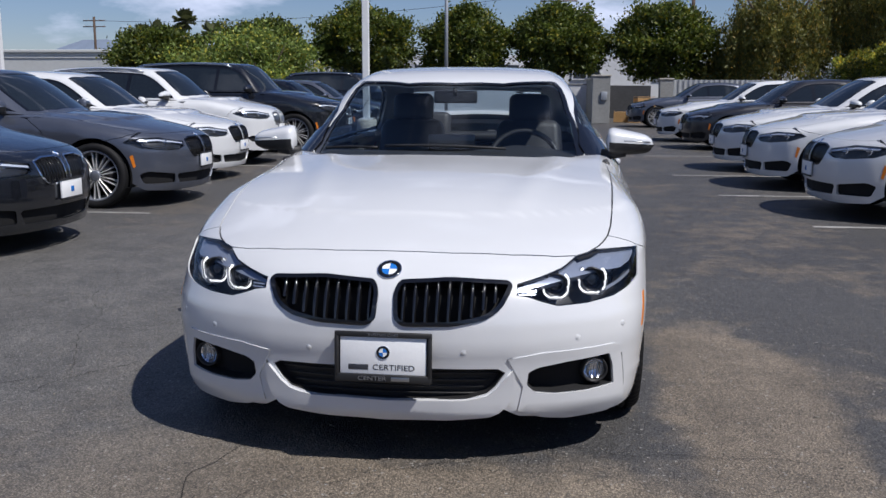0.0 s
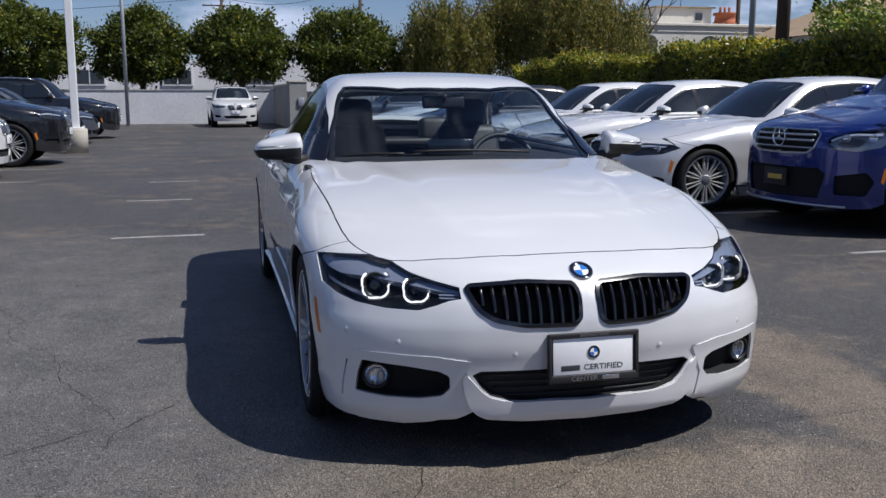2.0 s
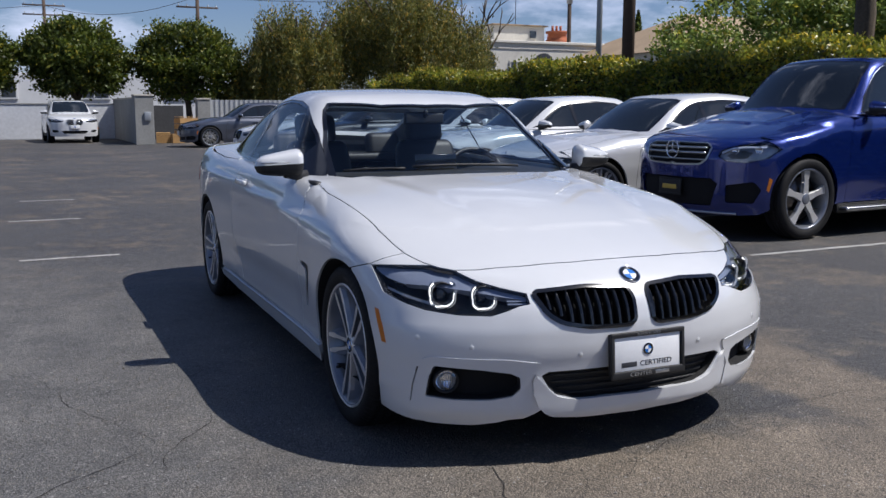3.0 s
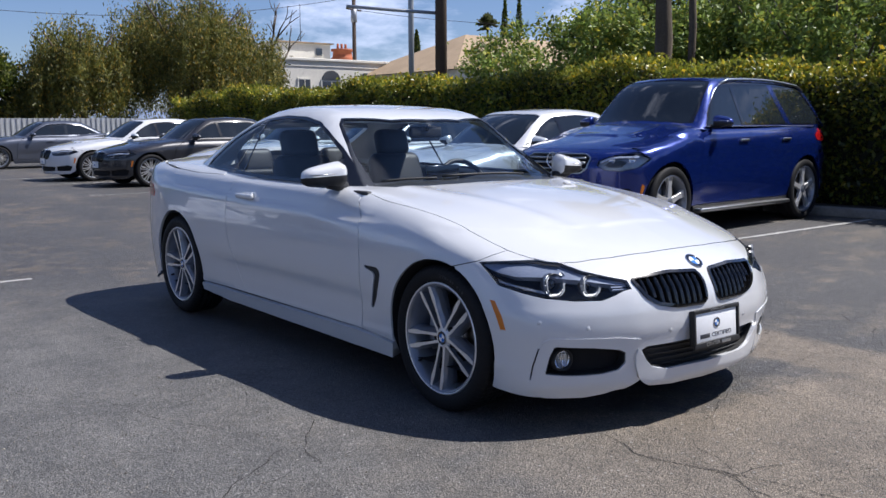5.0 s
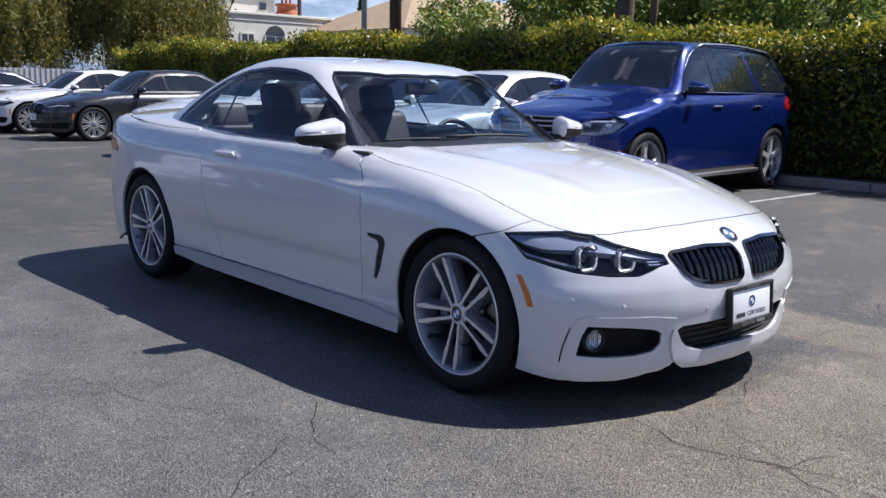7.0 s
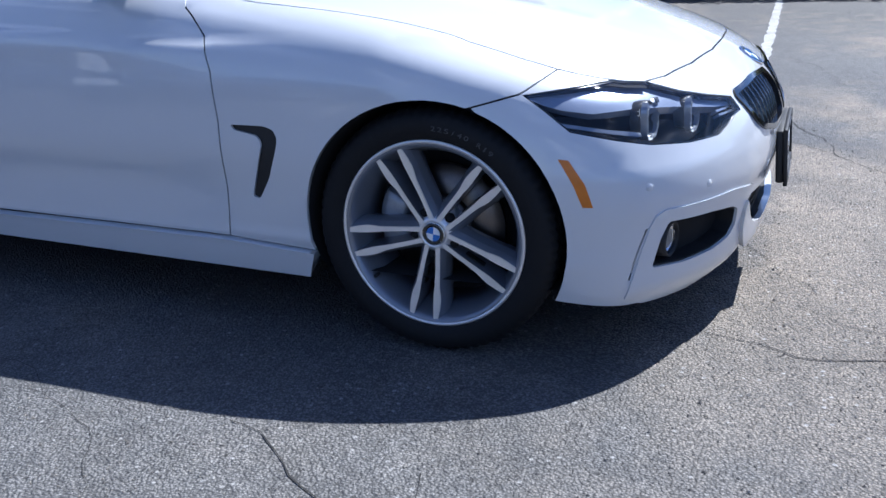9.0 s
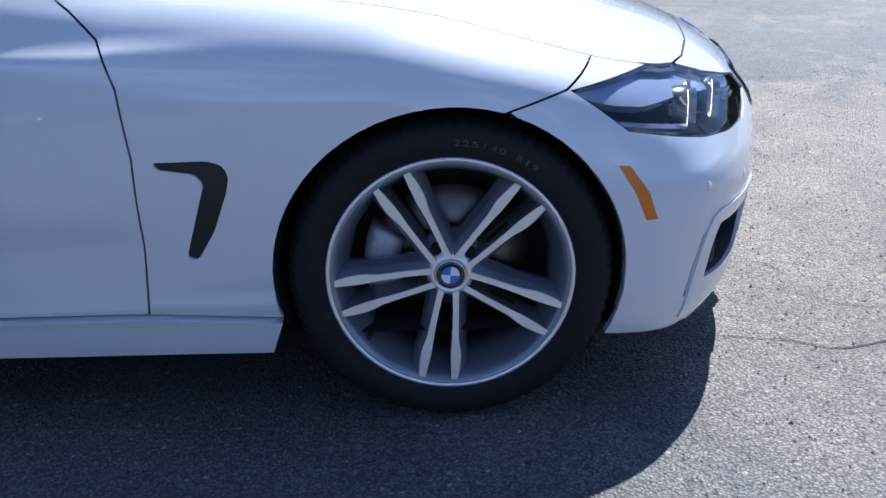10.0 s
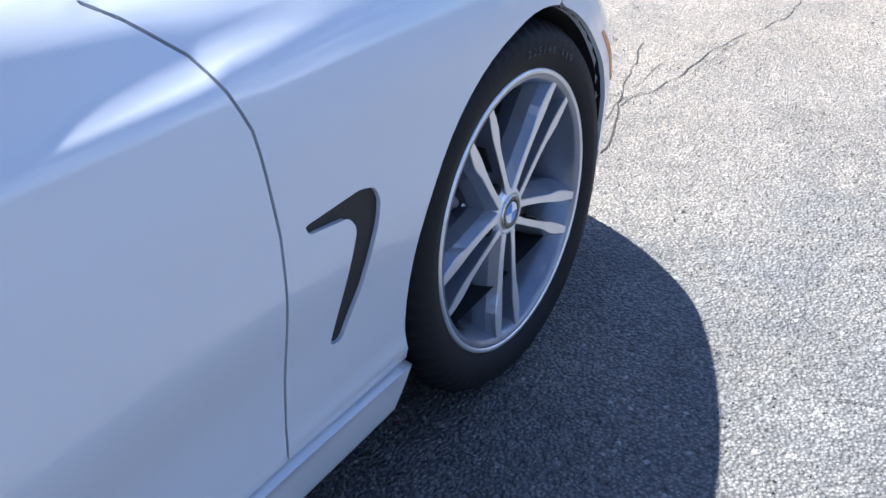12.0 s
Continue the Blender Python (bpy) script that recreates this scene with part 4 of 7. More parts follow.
        for z in (0.596, 0.606):
            fin = c.uv([("f", 0.432, z), ("f", 0.495, z - 0.001), ("f", 0.495, z + 0.004), ("f", 0.432, z + 0.004)])
            P, F, N = sheet(fin if sg > 0 else mirrored(fin), [], 0.03, lambda v: sh.from_uv(v, 0.02), 0.02)
            mesh_part("lamp_fin", P, F, M_BROW, lamp, "", N)
        wing = c.uv([("f", 0.725, 0.585), ("s", 0.45, 0.622), ("s", 0.46, 0.632), ("f", 0.725, 0.597)])
        P, F, N = sheet(wing if sg > 0 else mirrored(wing), [], 0.03, lambda v: sh.from_uv(v, 0.03), 0.02)
        mesh_part("lamp_wing", P, F, M_LAMPGREY, lamp, "", N)
        for x, r, deep, z in ((0.676, 0.046, 0.052, 0.610), (0.552, 0.043, 0.050, 0.604)):
            p = sh.key(("f", x, z))
            ctr = Vector((sg * x, p[1] + deep, z))
            d = Vector((sg * 0.12, -1, 0.03)).normalized()
            mm = Matrix.Translation(ctr) @ d.to_track_quat("Z", "Y").to_matrix().to_4x4()
            for nm, prf, m in (("bezel", [(-0.03, r * 0.92), (0.004, r * 0.98), (0.006, r * 0.92), (-0.01, r * 0.70), (-0.03, r * 0.62)], M_LAMPIN), ("projector", [(-0.03, r * 0.60), (-0.012, r * 0.52), (-0.002, r * 0.32), (0.002, 0.0)], M_CHROME)):
                bm = lathe(prf, 32, "z")
                bmesh.ops.transform(bm, matrix=mm, verts=bm.verts)
                part(nm, bm, m if nm == "bezel" else M_TINT, lamp)
            # a ring open at the top
            pts, walls = [], ([], [])
            for a in np.linspace(radians(128), radians(412), 30):
                ca, sa = math.cos(a), math.sin(a)
                k = 1 / max(abs(ca) ** 6 + abs(sa) ** 6, 1e-6) ** (1 / 6)
                k = min(k, 1.13) * (0.94 if sa < 0 else 1.0)
                pts.append(mm @ Vector((r * ca * k, r * sa * k, 0.003)))
                for i, g in enumerate((r - 0.0062, r + 0.0062)):
                    walls[i].append([mm @ Vector((g * ca * k, g * sa * k, h)) for h in (0.0, 0.016)])
            # opaque grey collars added to cut off the ring's glow from the side
            for wl in walls:
                bm = bmesh.new()
                vs = [[bm.verts.new(p) for p in pr] for pr in wl]
                for p, q in zip(vs, vs[1:]):
                    bm.faces.new((p[0], q[0], q[1], p[1]))
                part("ring_collar", bm, M_LAMPGREY, lamp, "grey collar that hides the lit ring from the side")
            part("daylight_ring", tube(pts, 0.0036, 8), M_RING, lamp, "white lit daylight ring")
    # fog lamps
    for sg in (1, -1):
        ctr = Vector((sg * 0.690, float(sh.key(("f", 0.69, 0.312))[1]) + 0.030, 0.312))
        d = Vector((sg * 0.25, -1, 0)).normalized()
        mm = Matrix.Translation(ctr) @ d.to_track_quat("Z", "Y").to_matrix().to_4x4()
        lamp = new("fog_lamp")
        lamp.parent = root
        for nm, prf, m in (("surround", [(-0.03, 0.048), (0.008, 0.046), (0.010, 0.040), (-0.004, 0.037)], M_MATT), ("reflector", [(-0.004, 0.037), (-0.012, 0.030), (-0.020, 0.015), (-0.022, 0.0)], M_CHROME), ("glass", [(0.004, 0.037), (0.010, 0.02), (0.012, 0.0)], M_LENS)):
            bm = lathe(prf, 28, "z")
            bmesh.ops.transform(bm, matrix=mm, verts=bm.verts)
            part(nm, bm, m, lamp).visible_shadow = nm != "glass"
        for k in range(5):
            bm = boxes((-0.02 + k * 0.01, 0, -0.002, 0.002, 0.05 - 0.006 * abs(k - 2), 0.006, 0.0005))
            bmesh.ops.transform(bm, matrix=mm, verts=bm.verts)
            part("lamp_rib", bm, M_SATIN, lamp)
    # parking sensors
    for x, z in ((0.26, 0.408), (0.63, 0.445), (0.785, 0.470)):
        for sg in (1, -1):
            p = sh.key(("f", x, z))
            n = sh.settle(sh.lower, p[None], 0)[1][0]
            mm = Matrix.Translation((sg * p[0], p[1], p[2])) @ Vector((sg * n[0], n[1], n[2])).to_track_quat("Z", "Y").to_matrix().to_4x4()
            bm = lathe([(-0.002, 0.0110), (0.0002, 0.0110), (0.0003, 0.0102), (-0.0003, 0.0096), (0.0003, 0.0090), (0.0004, 0.0)], 20, "z")
            bmesh.ops.transform(bm, matrix=mm, verts=bm.verts)
            part("parking_sensor", bm, PAINT["white"], root)
    # hood
    hl = hood_front + hood_side[1:]
    cowl = [(0.755, 1.515), (0.72, 1.522), (0.66, 1.500), (0.45, 1.432), (0.25, 1.395), (0.0, 1.380)]
    right = hl + cowl
    outline = right + [(-x, y) for x, y in right[-2:0:-1]]
    c.top_panel("hood", outline, rim=0.015, label="long white hood with two raised ridges")
    # fender, door, quarter panel, sill, rear
    fend_top = c.uv([("t", x, y) for x, y in hood_side[::-1] if y > 0.499] + [("s", 0.560, 0.692)])
    vent = [("s", 1.352, 0.592), ("s", 1.345, 0.578), ("s", 1.275, 0.566), ("s", 1.262, 0.545), ("s", 1.300, 0.44), ("s", 1.318, 0.392), ("s", 1.296, 0.386), ("s", 1.254, 0.450), ("s", 1.220, 0.530), ("s", 1.212, 0.562), ("s", 1.222, 0.584), ("s", 1.250, 0.593)]
    vent_uv = c.uv([("s", y, z) for y, z in rounded([(k_[1] - 0.012, k_[2]) for k_ in vent], 0.010)])
    door_f = [(1.402, 0.266), (1.386, 0.42), (1.378, 0.60), (1.388, 0.73), (1.420, 0.815), (1.468, 0.862), (1.495, 0.882)]
    F = fend_top[::-1]
    fender = c.uv([seam]) + F + c.uv([("s", 1.50, 0.885)]) + c.uv([("s", y, z) for y, z in door_f[::-1]]) + c.uv([("s", 1.13, 0.248)]) + c.uv(arch(*WF, 0.351, -11, 108, 22))
    c.panel("front_fender", fender, [vent_uv], rim=0.02)
    c.panel("fender_vent", vent_uv, [], M_MATT, 0.006, 0.002, gap=0.0005, label="black hook-shaped fender vent")
    d_r = [(2.66, 0.272), (2.74, 0.40), (2.83, 0.60), (2.86, 0.75), (2.85, 0.88), (2.84, 0.934)]
    belt = [(y, 0.926) for y in (2.7, 2.4, 2.1, 1.8, 1.62)]
    door = c.uv([("s", y, z) for y, z in door_f]) + c.uv([("s", 1.505, 0.905)]) + c.uv([("s", y, z) for y, z in belt[::-1]]) + c.uv([("s", y, z) for y, z in d_r[::-1]]) + c.uv([("s", 2.0, 0.268)])
    c.panel("door", door, rim=0.02, label="long white door")
    rear_top = [(0.80, 3.05), (0.815, 3.4), (0.81, 3.7), (0.775, 4.0), (0.68, 4.25), (0.40, 4.42), (0.03, 4.455)]
    quarter = c.uv([("s", y, z) for y, z in d_r]) + c.uv([("t", x, y) for x, y in rear_top]) + [(sh.u2 + sh.R * 1.54, 0.20), (sh.u2 + sh.R * 1.54, -0.22), (sh.u2 + sh.R * 0.6, -0.24)] + c.uv([("s", 3.98, 0.24)]) + c.uv(arch(*WR, 0.365, -14, 188, 30)) + c.uv([("s", 3.235, 0.272)])
    c.panel("rear_quarter", quarter, rim=0.02)
    sill = c.uv([("s", 1.13, 0.245)] + [("s", y, 0.262) for y in (1.4, 2.0, 2.6)] + [("s", 3.235, 0.268), ("s", 3.245, 0.215), ("s", 2.9, 0.188), ("s", 2.2, 0.176), ("s", 1.5, 0.168), ("s", 1.160, 0.166)])
    c.panel("side_skirt", sill, rim=0.05, drop=-0.012)
    # black strips deep in the seams, painting in the shade of the gaps
    for line in ([("s", y, z) for y, z in door_f], [("s", y, z) for y, z in d_r], [("s", 1.14, 0.258), ("s", 2.0, 0.264), ("s", 3.2, 0.27)], [("t", x, y) for x, y in hood_side], [("s", 0.672, 0.662), ("s", 0.560, 0.692)]):
        uv = c.uv(line)
        dense = []
        for a, b in zip(uv, uv[1:]):
            dense += [(a[0] + (b[0] - a[0]) * t, a[1] + (b[1] - a[1]) * t) for t in np.linspace(0, 1, 8)[:-1]]
        dense.append(uv[-1])
        for sg in (1, -1):
            D = np.array(dense)
            t = np.gradient(D, axis=0)
            nrm = np.stack([-t[:, 1], t[:, 0]], 1) / (np.linalg.norm(t, axis=1, keepdims=True) + 1e-9)
            A, B = D + nrm * 0.012, D - nrm * 0.012
            A[:, 0] *= sg
            B[:, 0] *= sg
            Pa, Pb = sh.from_uv(A, 0.007)[0], sh.from_uv(B, 0.007)[0]
            k = len(Pa)
            mesh_part("seam_strip", list(Pa) + list(Pb), [(i, i + 1, k + i + 1, k + i) for i in range(k - 1)], M_VOID, root)
    hf = [(x, y) for x, y in hood_front]
    full = [(-x, y) for x, y in hf[:0:-1]] + hf
    Pa = sh.from_top([(x, y - 0.012) for x, y in full], 0.007)[0]
    Pb = sh.from_top([(x, y + 0.012) for x, y in full], 0.007)[0]
    k = len(Pa)
    mesh_part("seam_strip", list(Pa) + list(Pb), [(i, i + 1, k + i + 1, k + i) for i in range(k - 1)], M_VOID, root)
    # belt shelf and rear deck
    rear_deck = rear_top + [(-x, y) for x, y in rear_top[::-1]] + [ (-0.66, 3.1), (-0.60, 3.5), (-0.3, 3.8), (0.3, 3.8), (0.60, 3.5), (0.66, 3.1)]
    c.top_panel("rear_deck", rear_deck, rim=0.03, label="white trunk lid and rear deck")
    for sg in (1, -1):
        q = [(0.70, 1.535), (0.775, 1.50), (0.79, 1.52), (0.825, 1.7), (0.85, 2.2), (0.86, 2.7), (0.855, 3.12), (0.70, 3.12), (0.73, 2.4), (0.72, 1.8)]
        c.top_panel("belt_moulding", q if sg > 0 else mirrored(q), PAINT["white"], 0.004, 0.02)
    # painted corners between hood, fender and screen pillar
    corner = [(0.60, 1.492), (0.70, 1.480), (0.745, 1.430), (0.790, 1.425), (0.812, 1.50), (0.822, 1.62), (0.818, 1.75), (0.74, 1.75), (0.66, 1.62)]
    for q in (corner, mirrored(corner)):
        c.top_panel("cowl_corner", q, PAINT["white"], 0.003, 0.03, gap=0.0)
    # shoulder under the joint of fender, door and hood
    c.panel("inner_shoulder", c.uv([("s", 1.34, 0.79), ("s", 1.62, 0.79), ("s", 1.66, 0.90), ("t", 0.72, 1.64), ("t", 0.72, 1.36)]), [], None, 0.010, 0.0)
    # tail lamps
    tl = c.uv([("s", 4.28, 0.86), ("s", 4.30, 0.78), ("s", 4.05, 0.77), ("s", 4.02, 0.80), ("s", 4.10, 0.855)])
    for h in (tl, mirrored(tl)):
        P, F_, N = sheet(h, [], 0.03, lambda v: sh.from_uv(v, -0.003), 0.01)
        mesh_part("tail_lamp", P, F_, M_RED, root, "red tail lamp", N)
    # cabin
    wind = [(0.0, 1.388), (0.25, 1.410), (0.48, 1.466), (0.60, 1.500), (0.682, 1.556), (0.628, 1.86), (0.555, 2.085), (0.515, 2.125), (0.46, 2.10), (0.25, 2.02), (0.0, 1.995)]
    wind = wind + [(-x, y) for x, y in wind[-2:0:-1]]
    side = [(1.63, 0.950), (1.80, 1.052), (1.95, 1.142), (2.10, 1.228), (2.22, 1.277), (2.40, 1.308), (2.65, 1.318), (2.88, 1.300), (3.06, 1.256), (3.22, 1.192), (3.36, 1.100), (3.445, 1.032), (3.46, 0.990), (3.3, 0.976), (2.6, 0.955), (2.0, 0.948)]
    rear = [(0.0, 3.30), (0.3, 3.28), (0.42, 3.25), (0.44, 3.5), (0.40, 3.68), (0.2, 3.70), (0.0, 3.70)]
    rear = rear + [(-x, y) for x, y in rear[-2:0:-1]]
    panes = glazing(c, wind, side, rear, 0.014, M_GLASS, [(2.83, 2.87, 1.30, 0.010)])
    for p in panes:
        p.visible_shadow = False
    # door handles
    for sg in (1, -1):
        p = sh.key(("s", 2.60, 0.845))
        bm = soft_box(0.026, 0.20, 0.030, 0.011, Matrix.Translation((sg * (p[0] + 0.018), 2.61, 0.850)))
        part("door_handle", bm, PAINT["white"], root, "white door handle")
        bm = soft_box(0.012, 0.12, 0.05, 0.005, Matrix.Translation((sg * (p[0] + 0.000), 2.60, 0.846)))
        part("handle_recess", bm, PAINT["silver"], root)
    # mirrors
    sail = c.cuv([("s", y, z) for y, z in ((1.625, 0.935), (1.70, 0.992), (1.80, 1.050), (1.875, 1.095), (1.88, 1.02), (1.885, 0.935), (1.72, 0.925))])
    for q in (sail, [(p[0], -p[1]) for p in sail][::-1]):
        c.cabin_panel("mirror_sail", q, [], M_BLACK, -0.004, 0.006)
    for sg in (1, -1):
        door_mirror(root, sg, 0.878, 1.70, 1.008, PAINT["white"], "white mirror shell over a black foot", 0.755)
    # emblem, plate
    p = sh.from_top([(0.0, 0.105)])
    mm = Matrix.Translation(Vector(p[0][0]) + Vector(p[1][0]) * 0.001) @ Vector(p[1][0]).to_track_quat("Z", "Y").to_matrix().to_4x4()
    roundel(0.041, mm, root)
    plate = new("licence_plate")
    plate.parent = root
    plate.matrix_basis = Matrix.Translation((0, -0.018, 0.398)) @ Matrix.Rotation(radians(90 - 4), 4, "X")
    tagged(plate, "dealer plate in a dark frame on the bumper")
    part("plate_back", boxes((0, 0, -0.012, 0.312, 0.155, 0.022, 0.006)), M_MATT, plate)
    part("plate_face", boxes((0, 0.004, 0.0015, 0.285, 0.125, 0.003, 0.001)), M_PLATE, plate)
    fr = [(0, 0.073, 0.004, 0.322, 0.018, 0.012, 0.004), (0, -0.072, 0.004, 0.322, 0.028, 0.012, 0.004), (-0.154, 0, 0.004, 0.014, 0.14, 0.012, 0.004), (0.154, 0, 0.004, 0.014, 0.14, 0.012, 0.004)]
    part("plate_frame", boxes(*fr), M_MATT, plate, "black plate frame")
    roundel(0.022, Matrix.Translation((0, 0.014, 0.004)), plate)
    writing("CERTIFIED", 0.026, Matrix.Translation((0.035, -0.036, 0.0036)), M_INK, plate, width=0.138)
    part("print_bar", boxes((-0.082, -0.036, 0.0034, 0.066, 0.018, 0.0012, 0.0002)), M_INK, plate)
    writing("CENTER", 0.020, Matrix.Translation((-0.035, -0.072, 0.0105)), M_SATIN, plate, width=0.095)
    part("print_bar", boxes((0.058, -0.072, 0.0102, 0.060, 0.013, 0.0014, 0.0002)), M_SATIN, plate)
    writing("SHERMAN OAKS", 0.013, Matrix.Translation((0, 0.0725, 0.0105)), M_SATIN, plate, width=0.10)
    # wheels and wells
    for x, y, z, tn in ((0.772, *WF, 8.0), (0.784, *WR, 20.0)):
        for sg in (-1, 1):
            hero_wheel(root, sg * x, y, z, tn, sg)
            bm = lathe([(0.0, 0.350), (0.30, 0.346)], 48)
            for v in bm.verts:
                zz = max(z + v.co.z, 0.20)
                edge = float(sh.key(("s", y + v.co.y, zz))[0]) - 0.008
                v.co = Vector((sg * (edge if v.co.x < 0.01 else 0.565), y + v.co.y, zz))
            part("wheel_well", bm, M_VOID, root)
    # floor pan, firewall, unseen black boxes added to block light through the body
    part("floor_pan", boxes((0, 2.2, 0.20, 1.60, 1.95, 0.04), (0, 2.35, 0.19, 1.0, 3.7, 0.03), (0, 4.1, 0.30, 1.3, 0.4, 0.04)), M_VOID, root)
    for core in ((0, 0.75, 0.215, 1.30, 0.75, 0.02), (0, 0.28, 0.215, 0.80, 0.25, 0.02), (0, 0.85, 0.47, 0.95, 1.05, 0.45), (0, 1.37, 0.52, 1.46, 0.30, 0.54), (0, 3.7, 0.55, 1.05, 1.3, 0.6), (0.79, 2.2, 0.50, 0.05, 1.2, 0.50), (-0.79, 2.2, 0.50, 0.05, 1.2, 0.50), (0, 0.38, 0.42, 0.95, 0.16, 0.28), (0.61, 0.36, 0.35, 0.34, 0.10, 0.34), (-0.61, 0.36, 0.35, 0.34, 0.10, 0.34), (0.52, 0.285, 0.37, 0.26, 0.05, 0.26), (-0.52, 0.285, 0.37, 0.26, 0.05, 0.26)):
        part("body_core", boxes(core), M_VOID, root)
    # interior
    bm = bmesh.new()
    rows = []
    for x in np.linspace(-0.64, 0.64, 13):
        hump = 0.035 * math.exp(-((x - 0.36) / 0.17) ** 2)
        rows.append([bm.verts.new((x, y + 0.12 * x * x, z + hump * h)) for y, z, h in ((1.46, 0.93, 0), (1.62, 0.945, 0.3), (1.80, 0.945, 1), (1.90, 0.92, 1), (1.93, 0.80, 0), (1.86, 0.60, 0))])
    for a, b in zip(rows, rows[1:]):
        for i in range(5):
            bm.faces.new((a[i], b[i], b[i + 1], a[i + 1]))
    bmesh.ops.recalc_face_normals(bm, faces=bm.faces)
    part("dashboard", bm, M_DASH, root, "black dashboard")
    part("dash_trim", boxes((-0.18, 1.965, 0.79, 0.75, 0.012, 0.02, 0.004)), M_SATIN, root)
    part("screen", boxes((0.0, 1.86, 0.985, 0.24, 0.018, 0.085, 0.006)), M_BLACK, root)
    mm = Matrix.Translation((0.36, 2.08, 0.87)) @ Matrix.Rotation(radians(62), 4, "X")
    pts = [mm @ Vector((0.185 * math.cos(a), 0.185 * math.sin(a), 0)) for a in np.linspace(0, 2 * math.pi, 37)]
    wheel = part("steering_wheel", tube(pts, 0.015, 10), M_LEATHER, root, "black leather steering wheel")
    bm = soft_box(0.16, 0.12, 0.04, 0.018, mm)
    part("airbag_cover", bm, M_LEATHER, wheel)
    for a in (0, math.pi, -math.pi / 2):
        part("spoke", tube([mm @ Vector((0.06 * math.cos(a), 0.06 * math.sin(a), 0)), mm @ Vector((0.18 * math.cos(a), 0.18 * math.sin(a), 0))], 0.014, 8), M_SATIN, wheel)
    for x, y, h, hz in ((0.36, 2.72, 0.62, 1.06), (-0.36, 2.72, 0.62, 1.06), (0.33, 3.42, 0.44, 0.93), (-0.33, 3.42, 0.44, 0.93)):
        seat = new("seat")
        seat.parent = root
        tagged(seat, "black leather seat")
        lean = Matrix.Rotation(radians(-16), 4, "X")
        part("cushion", soft_box(0.50, 0.50, 0.16, 0.06, Matrix.Translation((x, y - 0.25, 0.46))), M_LEATHER, seat)

        def waist(v):
            v.x *= 1 - 0.22 * max(0, v.z / 0.3)
        part("backrest", soft_box(0.48, 0.13, h, 0.06, Matrix.Translation((x, y + 0.06, 0.46 + h / 2)) @ lean, 5, waist), M_LEATHER, seat)
        part("headrest", soft_box(0.25, 0.10, 0.18, 0.045, Matrix.Translation((x, y + (0.155 if h > 0.5 else 0.12), hz + 0.08)) @ lean, 5), M_LEATHER, seat)
    part("rear_view_mirror", merge(soft_box(0.23, 0.03, 0.065, 0.014, Matrix.Translation((0, 2.02, 1.215))), tube([(0, 2.01, 1.225), (0, 1.985, 1.255)], 0.012, 8)), M_MATT, root)
    part("rear_shelf", boxes((0, 3.62, 0.93, 1.3, 0.35, 0.06, 0.02)), M_DASH, root)
    part("headliner", boxes((0, 2.66, 1.285, 0.80, 0.85, 0.012, 0.004)), M_DASH, root)
    for sg in (-1, 1):
        part("door_card", boxes((sg * 0.765, 2.15, 0.68, 0.04, 1.35, 0.50, 0.012)), M_DASH, root)
    cw = [(0.635, 1.50), (0.62, 1.56), (0.50, 1.57), (0.3, 1.52), (0.0, 1.49)]
    cw2 = [(0.0, 1.365), (0.3, 1.385), (0.6, 1.455)]
    c.top_panel("cowl_cover", cw2 + cw + [(-x, y) for x, y in cw[-2::-1]] + [(-x, y) for x, y in cw2[:0:-1]], M_MATT, 0.020, 0.01)
    # wipers
    for x0, x1 in ((0.30, -0.28), (-0.32, -0.60)):
        pts = []
        for t in np.linspace(0, 1, 8):
            x = x0 + (x1 - x0) * t
            q = sh.cabin_key(("t", x, 1.468 + 0.37 * x * x + 0.012 * math.sin(t * 2)))
            pts.append((q[0], q[1], q[2] + 0.010))
        part("wiper", tube(pts, 0.007, 6), M_MATT, root)
    return c


hero = build_hero()
hero.root.matrix_basis = Matrix.Translation((0, 0.092, 0)) @ Matrix.Rotation(radians(-1.0), 4, "Z") @ Matrix.Translation((0, -0.1, 0))


